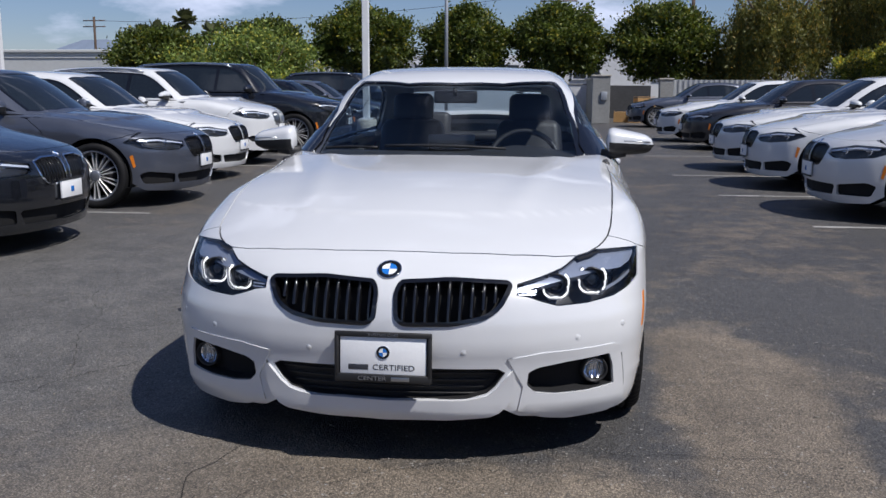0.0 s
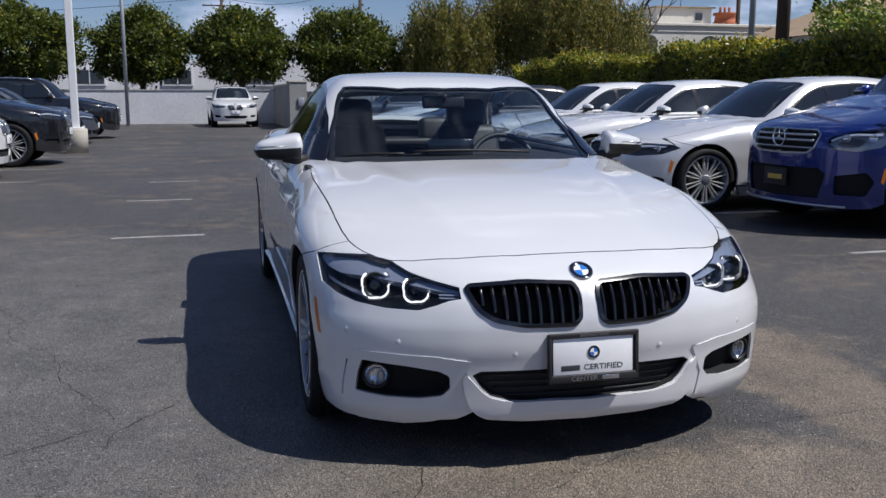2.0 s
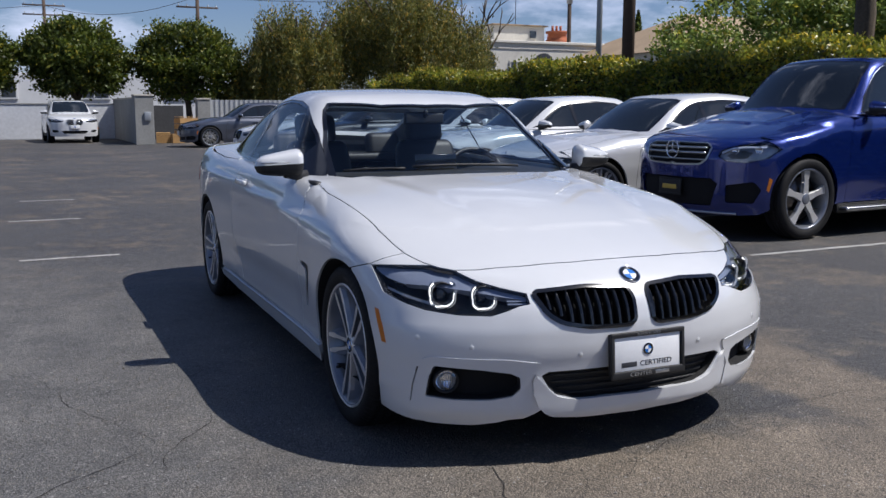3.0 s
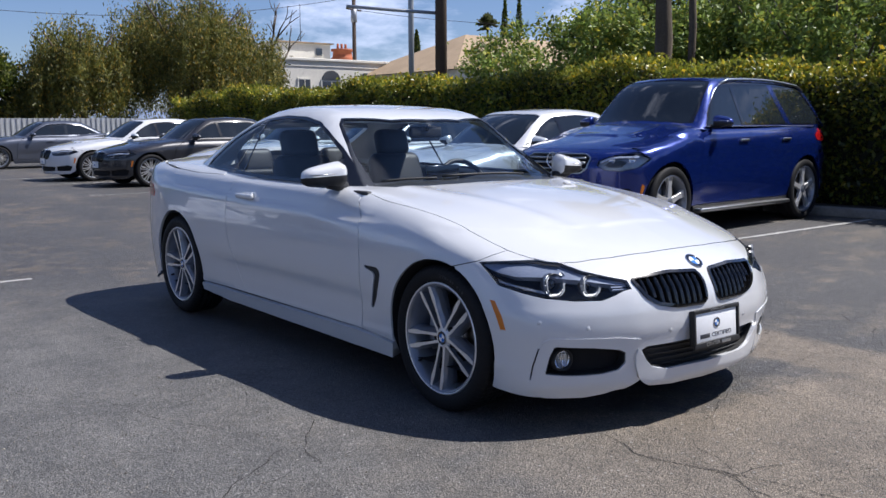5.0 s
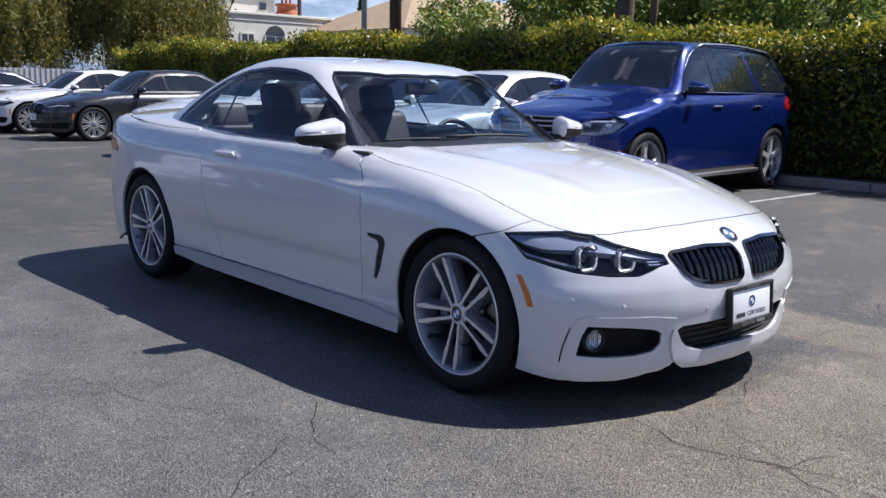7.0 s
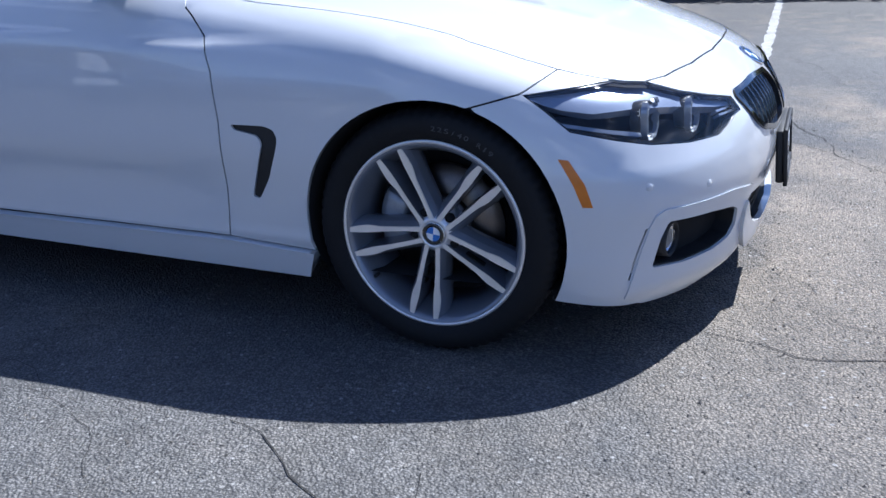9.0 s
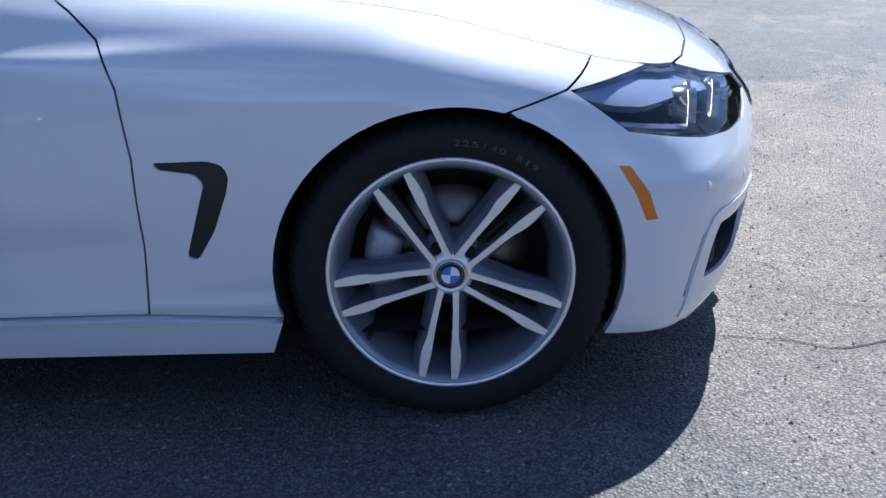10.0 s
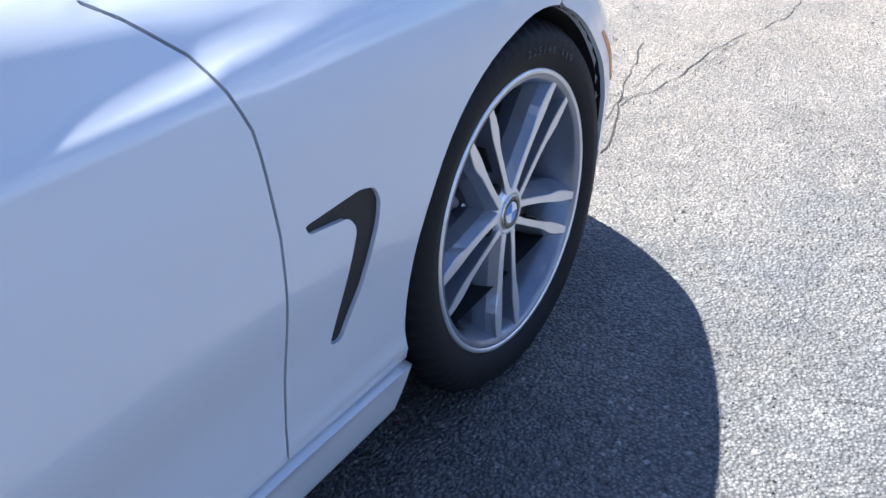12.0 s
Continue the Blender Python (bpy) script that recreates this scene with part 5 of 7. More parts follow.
# ---- parked cars ----
def car_spec(L, W, H, zn, yc, zcowl, belt, yr0, yr1, yb, deck, lean=0.55, suv=False):
    """Curves of a parked car: nose height, cowl, belt, start and end of the roof, foot of the rear glass, deck."""
    h = W / 2
    k = h / 0.9125
    return dict(
        L=L, core=(1.0, 1.0, 0.45 if not suv else 0.55), edge=0.09,
        nose=curve((0.10, 0.12), (0.18, 0.05), (0.30, 0.02), (0.42, 0.0), (zn - 0.20, 0.004), (zn - 0.10, 0.03), (zn - 0.04, 0.075), (zn, 0.14), (zn + 0.05, 0.30), (zn + 0.14, 0.7)),
        front_plan=curve((0, 0), (0.2 * k, 0.012), (0.4 * k, 0.055), (0.55 * k, 0.115), (0.68 * k, 0.21), (0.78 * k, 0.32), (0.84 * k, 0.44), (0.88 * k, 0.58), (0.92 * k, 0.9), (1.0 * k, 1.6)),
        tail=curve((0.2, 0.12), (0.4, 0.03), (0.6, 0.0), (0.8, 0.02), (1.0, 0.05), (1.2, 0.10)),
        rear_plan=curve((0, 0), (0.3, 0.02), (0.5, 0.06), (0.65, 0.13), (0.75 * k, 0.24), (0.84 * k, 0.42), (0.9 * k, 0.7), (0.95 * k, 1.1)),
        half=curve((0.0, h * 0.98), (0.85, h * 0.995), (1.5, h * 0.975), (2.5, h * 0.975), (L - 1.1, h), (L, h * 0.96)),
        prof=curve((0.10, 0.90), (0.22, 0.945), (0.35, 0.97), (0.50, 0.99), (belt - 0.36, 1.0), (belt - 0.24, 1.0), (belt - 0.12, 0.975), (belt - 0.03, 0.935), (belt + 0.08, 0.87)),
        crease=lambda y, z: 0.009 * np.exp(-((z - (belt - 0.19 + 0.02 * y)) / 0.04) ** 2) * np.clip((y - 0.9) / 0.6, 0, 1) - 0.012 * np.exp(-((z - 0.45) / 0.09) ** 2) * np.clip((y - 1.2) / 0.4, 0, 1) * np.clip((L - 1.5 - y) / 0.4, 0, 1),
        top=curve((0.0, zn - 0.02), (0.12, zn + 0.035), (0.4, zn + 0.11), (0.9, zn + 0.19), (yc, zcowl), (yc + 0.5, belt + 0.02), (2.9, belt + 0.03), (L - 1.0, max(deck, belt + 0.03)), (L, max(deck, belt) - 0.03)),
        crown=curve((0.0, 0.15), (0.5, 0.13), (1.3, 0.08), (2.2, 0.03), (L - 1, 0.03), (L, 0.09)),
        ridge=lambda x, y: 0.012 * np.exp(-((x - (0.34 + 0.2 * y / 1.4)) / 0.05) ** 2) * np.clip((y - 0.3) / 0.4, 0, 1) * np.clip((1.7 - y) / 0.2, 0, 1),
        mid=(yr0 + yr1) / 2, sweep=(0.30, 0.10 if suv else 0.2), roof_crown=0.06, belt=belt, lean=lean, cant=0.11,
        roof=curve((yc - 0.25, zcowl - 0.14), (yc, zcowl), (yr0 - 0.12, H - 0.085), (yr0 + 0.05, H - 0.032), ((yr0 + yr1) / 2, H), (yr1 - 0.05, H - 0.035), (yr1 + 0.08, H - 0.085), (yb, deck), (yb + 0.12 if suv else yb + 0.3, deck - 0.20)),
        waist=curve((yc - 0.2, h * 0.79), (yc + 0.3, h * 0.86), ((yr0 + yr1) / 2, h * 0.88), (yr1, h * (0.85 if suv else 0.82)), (yb, h * (0.82 if suv else 0.70))),
        cabin_y=(yc - 0.04, min(yb + (0.08 if suv else 0.22), L - 0.03)),
    )


def parked_car(name, label, sp, fo, wb, r, paint, face, spokes=10, suv=False, step=0.055):
    """A parked car cut from its curves; fo: front overhang, wb: wheelbase, r: tyre radius."""
    c = Car(name, sp, paint, step, 0.003)
    tagged(c.root, label, "car", "parked cars")
    root, sh = c.root, c.sh
    L, W2, belt = sp["L"], float(sp["half"](2.5)), sp["belt"]
    zn = float(sp["top"](0.0)) + 0.02
    k = W2 / 0.89
    f1, f2 = (fo, r), (fo + wb, r)
    ra = r + 0.045
    zs = 0.27 if not suv else 0.34
    hx = [(0.0, 0.17), (0.25 * k, 0.185), (0.45 * k, 0.235), (0.60 * k, 0.315), (0.68 * k, 0.40), (0.73 * k, 0.6), (0.745 * k, 0.95)]
    yc = sp["cabin_y"][0] + 0.04
    hx += [(0.73 * k, yc - 0.25), (0.70 * k, yc + 0.03)]
    h4 = hx[4]
    hx = subdivided(hx)
    nose_top = hx[1:hx.index(h4) + 1]
    back = [(0.5 * k, yc - 0.02), (0.25 * k, yc - 0.06), (0.0, yc - 0.075)]
    c.top_panel("hood", hx + back + [(-x, y) for x, y in back[-2::-1]] + [(-x, y) for x, y in hx[:0:-1]], rim=0.02)
    # front openings
    zl = zn - face["lamp_drop"]
    light = c.uv([("f", x * k, zl + z) for x, z in face["lamp"]] + [("s", 0.50, zl + face["lamp_tail"])] + [("t", x + 0.002, y + 0.008) for x, y in hx[::-1] if h4[1] - 0.01 < y < 0.45])
    kid = c.uv([("f", x, zn + z) for x, z in rounded(face["kidney"], 0.025)])
    lowh = [("f", x * k, z) for x, z in face["low"]]
    lr = c.uv(lowh)
    low = lr + [(-u, v) for u, v in lr[-2:0:-1]]
    fog = c.uv([("f", x * k, z) for x, z in rounded(face["fog"], 0.02)])
    half = c.uv([("t", x, y) for x, y in nose_top]) + c.uv([("t", x, y) for x, y in hx if h4[1] < y < 0.47]) + c.uv([ ("s", 0.56, zl + face["lamp_tail"] + 0.02), ("s", fo - 0.12, r + ra * 0.93)]) + c.uv(arch(*f1, ra, 112, 192, 12)) + c.uv([("f", 0.78 * k, zs - 0.08), ("f", 0.6 * k, zs - 0.10), ("f", 0.3 * k, zs - 0.10)])
    cen = c.uv([("t", 0.0, 0.17), ("f", 0.0, zs - 0.10)])
    bump = [cen[0]] + half + [cen[1]] + [(-u, v) for u, v in half[::-1]]
    holes = [low, light, mirrored(light), fog, mirrored(fog)]
    if face["split"]:
        holes += [kid, mirrored(kid)]
    else:
        kid = kid + [(-u, v) for u, v in kid[::-1]]
        holes += [kid]
    c.panel("front_bumper", bump, holes, both=False, rim=0.02)
    # near-black backing: shade inside the front openings is painted on
    c.panel("lower_grille", low, [], M_VOID, 0.03, 0, both=False, gap=-0.004)
    c.panel("side_inlet", fog, [], M_VOID, 0.03, 0, gap=-0.004)
    kids = [kid, mirrored(kid)] if face["split"] else [kid]
    for q in kids:
        P, F, N = sheet(q, [], 0.06, lambda v: sh.from_uv(v, 0.03), 0)
        g = mesh_part("grille", P, F, M_VOID, root, "", N)
        o, i = [tuple(p) for p in inset(q, 0.001)], [tuple(p) for p in inset(q, 0.014)]
        P, F, N = sheet(o, [i], 0.06, lambda v: sh.from_uv(v, -0.006), 0.03)
        mesh_part("grille_frame", P, F, face["frame"], root, "", N)
    if face["split"]:
        xs = [p[0] for p in face["kidney"]]
        z0, z1 = min(p[1] for p in face["kidney"]), max(p[1] for p in face["kidney"])
        for sg in (1, -1):
            for x in np.arange(min(xs) + 0.035, max(xs) - 0.02, 0.036):
                pts = [(sg * x, sh.key(("f", x, zn + z))[1] + 0.012, zn + z) for z in np.linspace(z0 + 0.012, z1 - 0.012, 4)]
                part("grille_slat", tube(pts, 0.006, 5), face["frame"], root)
        P, N = sh.from_top([(0.0, 0.10)])
        roundel(0.041, Matrix.Translation(Vector(P[0])) @ Vector(N[0]).to_track_quat("Z", "Y").to_matrix().to_4x4(), root)
    else:
        for z in (-0.135, -0.085, -0.20):
            pts = [(x, sh.key(("f", abs(x), zn + z))[1] - 0.004, zn + z) for x in np.linspace(-0.40, 0.40, 15)]
            part("grille_bar", tube(pts, 0.012 if z > -0.19 else 0.007, 8), M_SATIN, root, "silver grille bar")
        mm = Matrix.Translation((0, sh.key(("f", 0.0, zn - 0.11))[1] - 0.022, zn - 0.11)) @ Matrix.Rotation(radians(90), 4, "X")
        bm = lathe([(0, 0.084), (0.008, 0.092), (0.012, 0.088), (0.010, 0.080), (0, 0.078)], 40, "z")
        bmesh.ops.transform(bm, matrix=mm, verts=bm.verts)
        em = part("emblem", bm, M_CHROME, root, "round chrome emblem")
        for a in (90, 210, 330):
            part("emblem_arm", tube([mm @ Vector((0, 0, 0.006)), mm @ Vector((0.082 * math.cos(radians(a)), 0.082 * math.sin(radians(a)), 0.006))], 0.009, 6, 0.4), M_CHROME, em)
        pts = [(x, sh.key(("f", abs(x), zs - 0.075))[1] - 0.012, zs - 0.075) for x in np.linspace(-0.70, 0.70, 19)]
        part("skid_trim", tube(pts, 0.012, 8), M_SATIN, root, "silver skid trim")
    for q in (light, mirrored(light)):
        lamp = new("headlight")
        lamp.parent = root
        P, F, N = sheet([tuple(p) for p in inset(q, 0.003)], [], 0.06, lambda v: sh.from_uv(v, 0.003), 0)
        mesh_part("lens", P, F, M_LENS, lamp, "", N)
        P, F, N = sheet([tuple(p) for p in inset(q, 0.002)], [], 0.06, lambda v: sh.from_uv(v, 0.05), 0)
        mesh_part("housing", P, F, face.get("housing", M_LAMPIN), lamp, "", N)
        cq = np.mean(np.asarray(q), 0)
        w = np.ptp(np.asarray(q)[:, 0])
        strip = c.uv([("f", x * k, zl + z) for x, z in face["strip"]])
        strip = strip if q is light else mirrored(strip)
        P, F, N = sheet(strip, [], 0.06, lambda v: sh.from_uv(v, 0.012), 0.02)
        mesh_part("light_strip", P, F, M_STRIP, lamp, "", N)
        eye = c.uv([("f", x * k, zl + z) for x, z in face["eye"]])
        eye = eye if q is light else mirrored(eye)
        P, F, N = sheet(eye, [], 0.06, lambda v: sh.from_uv(v, 0.034), 0.01)
        mesh_part("lamp_mask", P, F, M_LAMPIN, lamp, "", N)
        for dx in (-0.2, 0.16):
            p, n = sh.from_uv([(cq[0] + w * dx, cq[1] - 0.008)], 0.03)
            bm = lathe([(-0.02, 0.034), (0.004, 0.036), (0.006, 0.03), (-0.008, 0.024), (-0.004, 0.0)], 20, "z")
            bmesh.ops.transform(bm, matrix=Matrix.Translation(Vector(p[0])) @ Vector((n[0][0] * 0.5, n[0][1], 0)).to_track_quat("Z", "Y").to_matrix().to_4x4(), verts=bm.verts)
            part("projector", bm, M_CHROME, lamp)
    # sides
    ya = float(fo + ra + 0.13)
    yB = yc + 1.10 + (0.05 if suv else 0)
    yC = min(f2[0] - 0.05, yB + 0.95)
    top_f = c.uv([*[("t", x, y) for x, y in hx[::-1] if 0.43 < y < yc + 0.01], ("s", 0.56, zl + face["lamp_tail"] + 0.02)])
    zt = belt - 0.02
    df = [(ya, zs), (ya, zs + 0.3), (ya + 0.03, belt - 0.18), (yc + 0.10, belt - 0.05)]
    fender = c.uv([("s", fo - 0.12, r + ra * 0.93)]) + top_f[::-1] + c.uv([("s", y, z) for y, z in df[::-1]]) + c.uv(arch(*f1, ra, -10, 106, 14))
    c.panel("front_fender", fender, rim=0.03)
    d1 = c.uv([("s", y, z) for y, z in df]) + c.uv([("s", y, zt) for y in (yc + 0.3, yc + 0.7, yB - 0.03)]) + c.uv([("s", yB, belt - 0.3), ("s", yB - 0.02, zs)])
    c.panel("front_door", d1, rim=0.02)
    ang = math.degrees(math.acos(max(-1, min(1, (yC - 0.004 - f2[0]) / ra))))
    aa = arch(*f2, ra, 172, ang, 8)
    d2 = c.uv([("s", yB - 0.02, zs), ("s", yB, belt - 0.3), ("s", yB - 0.03, zt), ("s", yB + 0.5, zt), ("s", yC - 0.03, zt + 0.005)]) + c.uv([("s", yC, belt - 0.3)]) + c.uv(aa[::-1]) + c.uv([("s", f2[0] - ra - 0.03, zs)])
    c.panel("rear_door", d2, rim=0.02)
    ur = c.uv([("s", L - 0.75, zt)])[0]
    quarter = c.uv([("s", yC, belt - 0.3), ("s", yC - 0.03, zt + 0.005)]) + c.uv([("s", y, zt) for y in (yC + 0.3, L - 0.9)]) + [(sh.u2 + sh.R * 0.8, ur[1]), (sh.u2 + sh.R * 1.55, ur[1] - 0.02), (sh.u2 + sh.R * 1.55, -0.25), (sh.u2 + sh.R * 0.5, -0.27)] + c.uv(arch(*f2, ra, -12, ang, 14))
    c.panel("rear_quarter", quarter, rim=0.03)
    sill = c.uv([("s", ya - 0.12, zs - 0.004), ("s", f2[0] - ra - 0.02, zs - 0.004), ("s", f2[0] - ra - 0.05, zs - 0.11), ("s", ya - 0.08, zs - 0.11)])
    c.panel("side_skirt", sill, [], paint if not suv else M_MATT, -0.006, 0.05)
    deckp = [(0.80 * k, yc - 0.05), (0.84 * k, yc + 0.6), (0.85 * k, L - 1.2), (0.80 * k, L - 0.6), (0.6 * k, L - 0.30), (0.0, L - 0.17)]
    c.top_panel("belt_shelf", deckp + [(-x, y) for x, y in deckp[-2::-1]], rim=0.02)
    # cabin
    rf = sp["roof"]
    ys = np.linspace(yc + 0.26, sp["cabin_y"][1] - 0.1, 26)
    side = []
    for y in ys:
        z = float(min(rf(y - 0.17), rf(y + 0.14))) - 0.085
        if z > belt + 0.05:
            side.append((float(y), z))
    side = [(side[0][0] - 0.10, belt + 0.02)] + side + [(side[-1][0] + 0.06, belt + 0.03)]
    top_z = float(rf(sp["mid"]))
    yt = [y for y in np.linspace(yc, sp["mid"], 60) if rf(y) > top_z - 0.075][0]
    wind = [(0.0, yc + 0.03), (0.3 * k, yc + 0.055), (0.55 * k, yc + 0.125), (0.66 * k, yc + 0.19), (0.60 * k, yc + (yt - yc) * 0.6 + 0.14), (0.545 * k, yt + 0.10), (0.3 * k, yt + 0.02), (0.0, yt)]
    wind += [(-x, y) for x, y in wind[-2:0:-1]]
    yu = [y for y in np.linspace(sp["cabin_y"][1], sp["mid"], 60) if rf(y) > top_z - 0.09][0]
    ye = sp["cabin_y"][1] - (0.06 if suv else 0.24)
    rear = [(0.0, yu), (0.4 * k, yu - 0.02), (0.52 * k, yu - 0.03), (0.58 * k, ye - 0.05), (0.4 * k, ye), (0.0, ye)]
    rear += [(-x, y) for x, y in rear[-2:0:-1]]
    div = [(yB - 0.06, yB - 0.10, top_z - 0.12, 0.03)]
    if suv:
        div.append((yC + 0.14, yC - 0.10, top_z - 0.115, 0.06, paint))
    glazing(c, wind, side, rear, 0.018, M_TINT, div)
    if not face["split"]:
        for sg in (1, -1):
            low_line = [sh.cabin_key(("s", y, belt + 0.012)) for y in np.linspace(side[0][0], side[-1][0] - 0.25, 14)]
            part("window_chrome", tube([(sg * (q[0] + 0.004), q[1], q[2]) for q in low_line], 0.006, 6), M_SATIN, root, "bright window moulding")
            up_line = [sh.cabin_key(("s", y, z + 0.004)) for y, z in side[1:-5]]
            part("window_chrome", tube([(sg * (q[0] + 0.002), q[1], q[2]) for q in up_line], 0.003, 6), M_SATIN, root, "bright window moulding")
    # mirrors, handles, rails, lamps behind
    for sg in (1, -1):
        door_mirror(root, sg, W2 + 0.03, yc + 0.36, belt + 0.075, paint, "", W2 - 0.12, 0.23, 0.13, 0.16 if suv else 0.145)
        for y in (yB - 0.22, yC - 0.16):
            p = sh.key(("s", y, belt - 0.15))
            part("door_handle", soft_box(0.026, 0.20, 0.03, 0.011, Matrix.Translation((sg * (p[0] + 0.014), y, belt - 0.15))), M_SATIN if not face["split"] else paint, root)
        if suv:
            pts = []
            for y in np.linspace(yt + 0.25, yu - 0.05, 14):
                q = sh.cabin_key(("t", 0.60 * k, y))
                pts.append((sg * 0.60 * k, y, q[2] + 0.035 * min(1, 6 * min(y - yt - 0.25, yu - 0.05 - y) + 0.05)))
            part("roof_rail", tube(pts, 0.017, 8), M_SATIN, root, "silver roof rail")
            p = sh.key(("s", 2.4, zs))
            if not face["split"]:
                part("running_board", soft_box(0.14, wb - 2 * ra - 0.12, 0.045, 0.018, Matrix.Translation((sg * (p[0] + 0.03), fo + wb / 2, zs - 0.06))), M_SATIN, root, "silver running board")
        tl = c.uv([("s", L - 0.62, belt - 0.02), ("s", L - 0.50, belt - 0.20), ("s", L - 0.80, belt - 0.17), ("s", L - 0.84, belt - 0.10)])
        tl = tl if sg > 0 else mirrored(tl)
        P, F, N = sheet(tl, [], 0.06, lambda v: sh.from_uv(v, -0.004), 0.01)
        mesh_part("tail_lamp", P, F, M_RED, root, "", N)
        mk = c.uv([("s", fo - ra - 0.02, r + 0.22), ("s", fo - ra + 0.012, r + 0.20), ("s", fo - ra - 0.02, r + 0.08), ("s", fo - ra - 0.042, r + 0.10)])
        mk = mk if sg > 0 else mirrored(mk)
        P, F, N = sheet(mk, [], 0.06, lambda v: sh.from_uv(v, -0.003), 0.006)
        mesh_part("marker_light", P, F, M_AMBER, root, "", N)
        for (y0, z0) in (f1, f2):
            plain_wheel(root, sg * (W2 - 0.105), y0, r, r, sg, spokes, 0.755 if not suv else 0.74)
            bm = lathe([(0.0, ra - 0.008), (0.28, ra - 0.008)], 36)
            for v in bm.verts:
                v.co = Vector((sg * (W2 - 0.04 - v.co.x), y0 + v.co.y, max(z0 + v.co.z, zs - 0.05)))
            part("wheel_well", bm, M_VOID, root)
    p0 = sh.key(("f", 0.0, 0.47))
    plate = part("licence_plate", boxes((0, p0[1] - 0.014, face["plate"], 0.31, 0.02, 0.155, 0.005)), M_MATT if not face["split"] else M_PLATE, root)
    fcol = M_YELLOW if not face["split"] else M_BLUE
    part("print_bar", boxes((0, p0[1] - 0.0255, face["plate"] - 0.005, 0.20 if not face["split"] else 0.045, 0.003, 0.045, 0.001)), fcol, plate)
    part("plate_frame", boxes((0, p0[1] - 0.018, face["plate"] + 0.075, 0.32, 0.02, 0.014, 0.003), (0, p0[1] - 0.018, face["plate"] - 0.075, 0.32, 0.02, 0.018, 0.003)), M_MATT, plate)
    part("underbody", boxes((0, L / 2, zs - 0.03, W2 * 1.2, L - 0.7, 0.05), (0, fo + wb / 2, zs + 0.15, W2 * 1.8, wb - 2 * ra - 0.05, 0.35), (0, fo, zs + 0.2, W2 * 1.15, 1.2, 0.4), (0, fo + wb, zs + 0.2, W2 * 1.15, 1.2, 0.5)), M_VOID, root)
    return c


FACE_SEDAN = dict(strip=[(0.40, 0.012), (0.56, 0.040), (0.66, 0.058), (0.80, 0.050), (0.80, 0.034), (0.66, 0.040), (0.56, 0.022), (0.40, -0.004)], eye=[(0.42, -0.02), (0.56, 0.012), (0.66, 0.026), (0.78, 0.020), (0.76, -0.030), (0.62, -0.056), (0.48, -0.048)],
                  lamp_drop=0.10, lamp_tail=0.055, lamp=[(0.86, 0.02), (0.80, -0.045), (0.62, -0.070), (0.47, -0.062), (0.385, -0.03), (0.39, 0.022), (0.56, 0.050), (0.62, 0.070)],
                  kidney=[(0.026, -0.255), (0.026, -0.065), (0.055, -0.036), (0.25, -0.036), (0.37, -0.065), (0.345, -0.18), (0.27, -0.255)],
                  low=[(0.0, 0.350), (0.50, 0.350), (0.515, 0.33), (0.47, 0.245), (0.0, 0.230)],
                  fog=[(0.530, 0.250), (0.55, 0.352), (0.78, 0.390), (0.82, 0.36), (0.79, 0.255)], frame=M_BLACK, split=True, plate=0.47)
FACE_XSUV = dict(FACE_SEDAN, low=[(0.0, 0.46), (0.40, 0.46), (0.46, 0.43), (0.38, 0.35), (0.0, 0.34)], fog=[(0.55, 0.40), (0.58, 0.48), (0.76, 0.49), (0.79, 0.45), (0.74, 0.39)], frame=M_SATIN, plate=0.60,
                 kidney=[(0.028, -0.27), (0.03, -0.085), (0.06, -0.055), (0.22, -0.053), (0.30, -0.085), (0.285, -0.20), (0.23, -0.27)])
FACE_BLUE = dict(strip=[(0.51, 0.000), (0.58, 0.045), (0.66, 0.064), (0.80, 0.060), (0.80, 0.046), (0.66, 0.048), (0.59, 0.028), (0.52, -0.012)], eye=[(0.56, -0.03), (0.60, 0.010), (0.68, 0.022), (0.74, 0.0), (0.70, -0.06), (0.60, -0.062)],
                 lamp_drop=0.12, lamp_tail=0.12, lamp=[(0.86, 0.03), (0.82, -0.06), (0.70, -0.105), (0.56, -0.090), (0.49, -0.04), (0.50, 0.01), (0.58, 0.055), (0.63, 0.075)],
                 kidney=[(0.0, -0.03), (0.38, -0.035), (0.46, -0.08), (0.43, -0.20), (0.35, -0.255), (0.0, -0.265)],
                 low=[(0.0, 0.60), (0.44, 0.60), (0.50, 0.55), (0.44, 0.33), (0.0, 0.32)], fog=[(0.57, 0.37), (0.57, 0.54), (0.76, 0.58), (0.80, 0.50), (0.76, 0.37)], housing=M_LAMPGREY, frame=M_SATIN, split=False, plate=0.50)

SP_SEDAN = car_spec(4.936, 1.868, 1.479, 0.77, 1.50, 1.00, 0.98, 2.25, 3.55, 4.25, 1.08)
SP_BIG = car_spec(4.886, 1.938, 1.762, 0.98, 1.42, 1.21, 1.17, 2.05, 4.15, 4.70, 1.20, 0.40, True)
SP_SMALL = car_spec(4.439, 1.821, 1.60, 0.92, 1.28, 1.11, 1.06, 1.95, 3.75, 4.30, 1.10, 0.42, True)
SP_BLUE = car_spec(5.04, 1.97, 1.86, 0.98, 1.46, 1.27, 1.215, 2.14, 4.36, 4.88, 1.26, 0.38, True)


def nose_left(x, y, yaw=0.0):
    return Matrix.Translation((x, y, 0)) @ Matrix.Rotation(radians(-90 + yaw), 4, "Z")


def nose_right(x, y, yaw=0.0):
    return Matrix.Translation((x, y, 0)) @ Matrix.Rotation(radians(90 + yaw), 4, "Z")


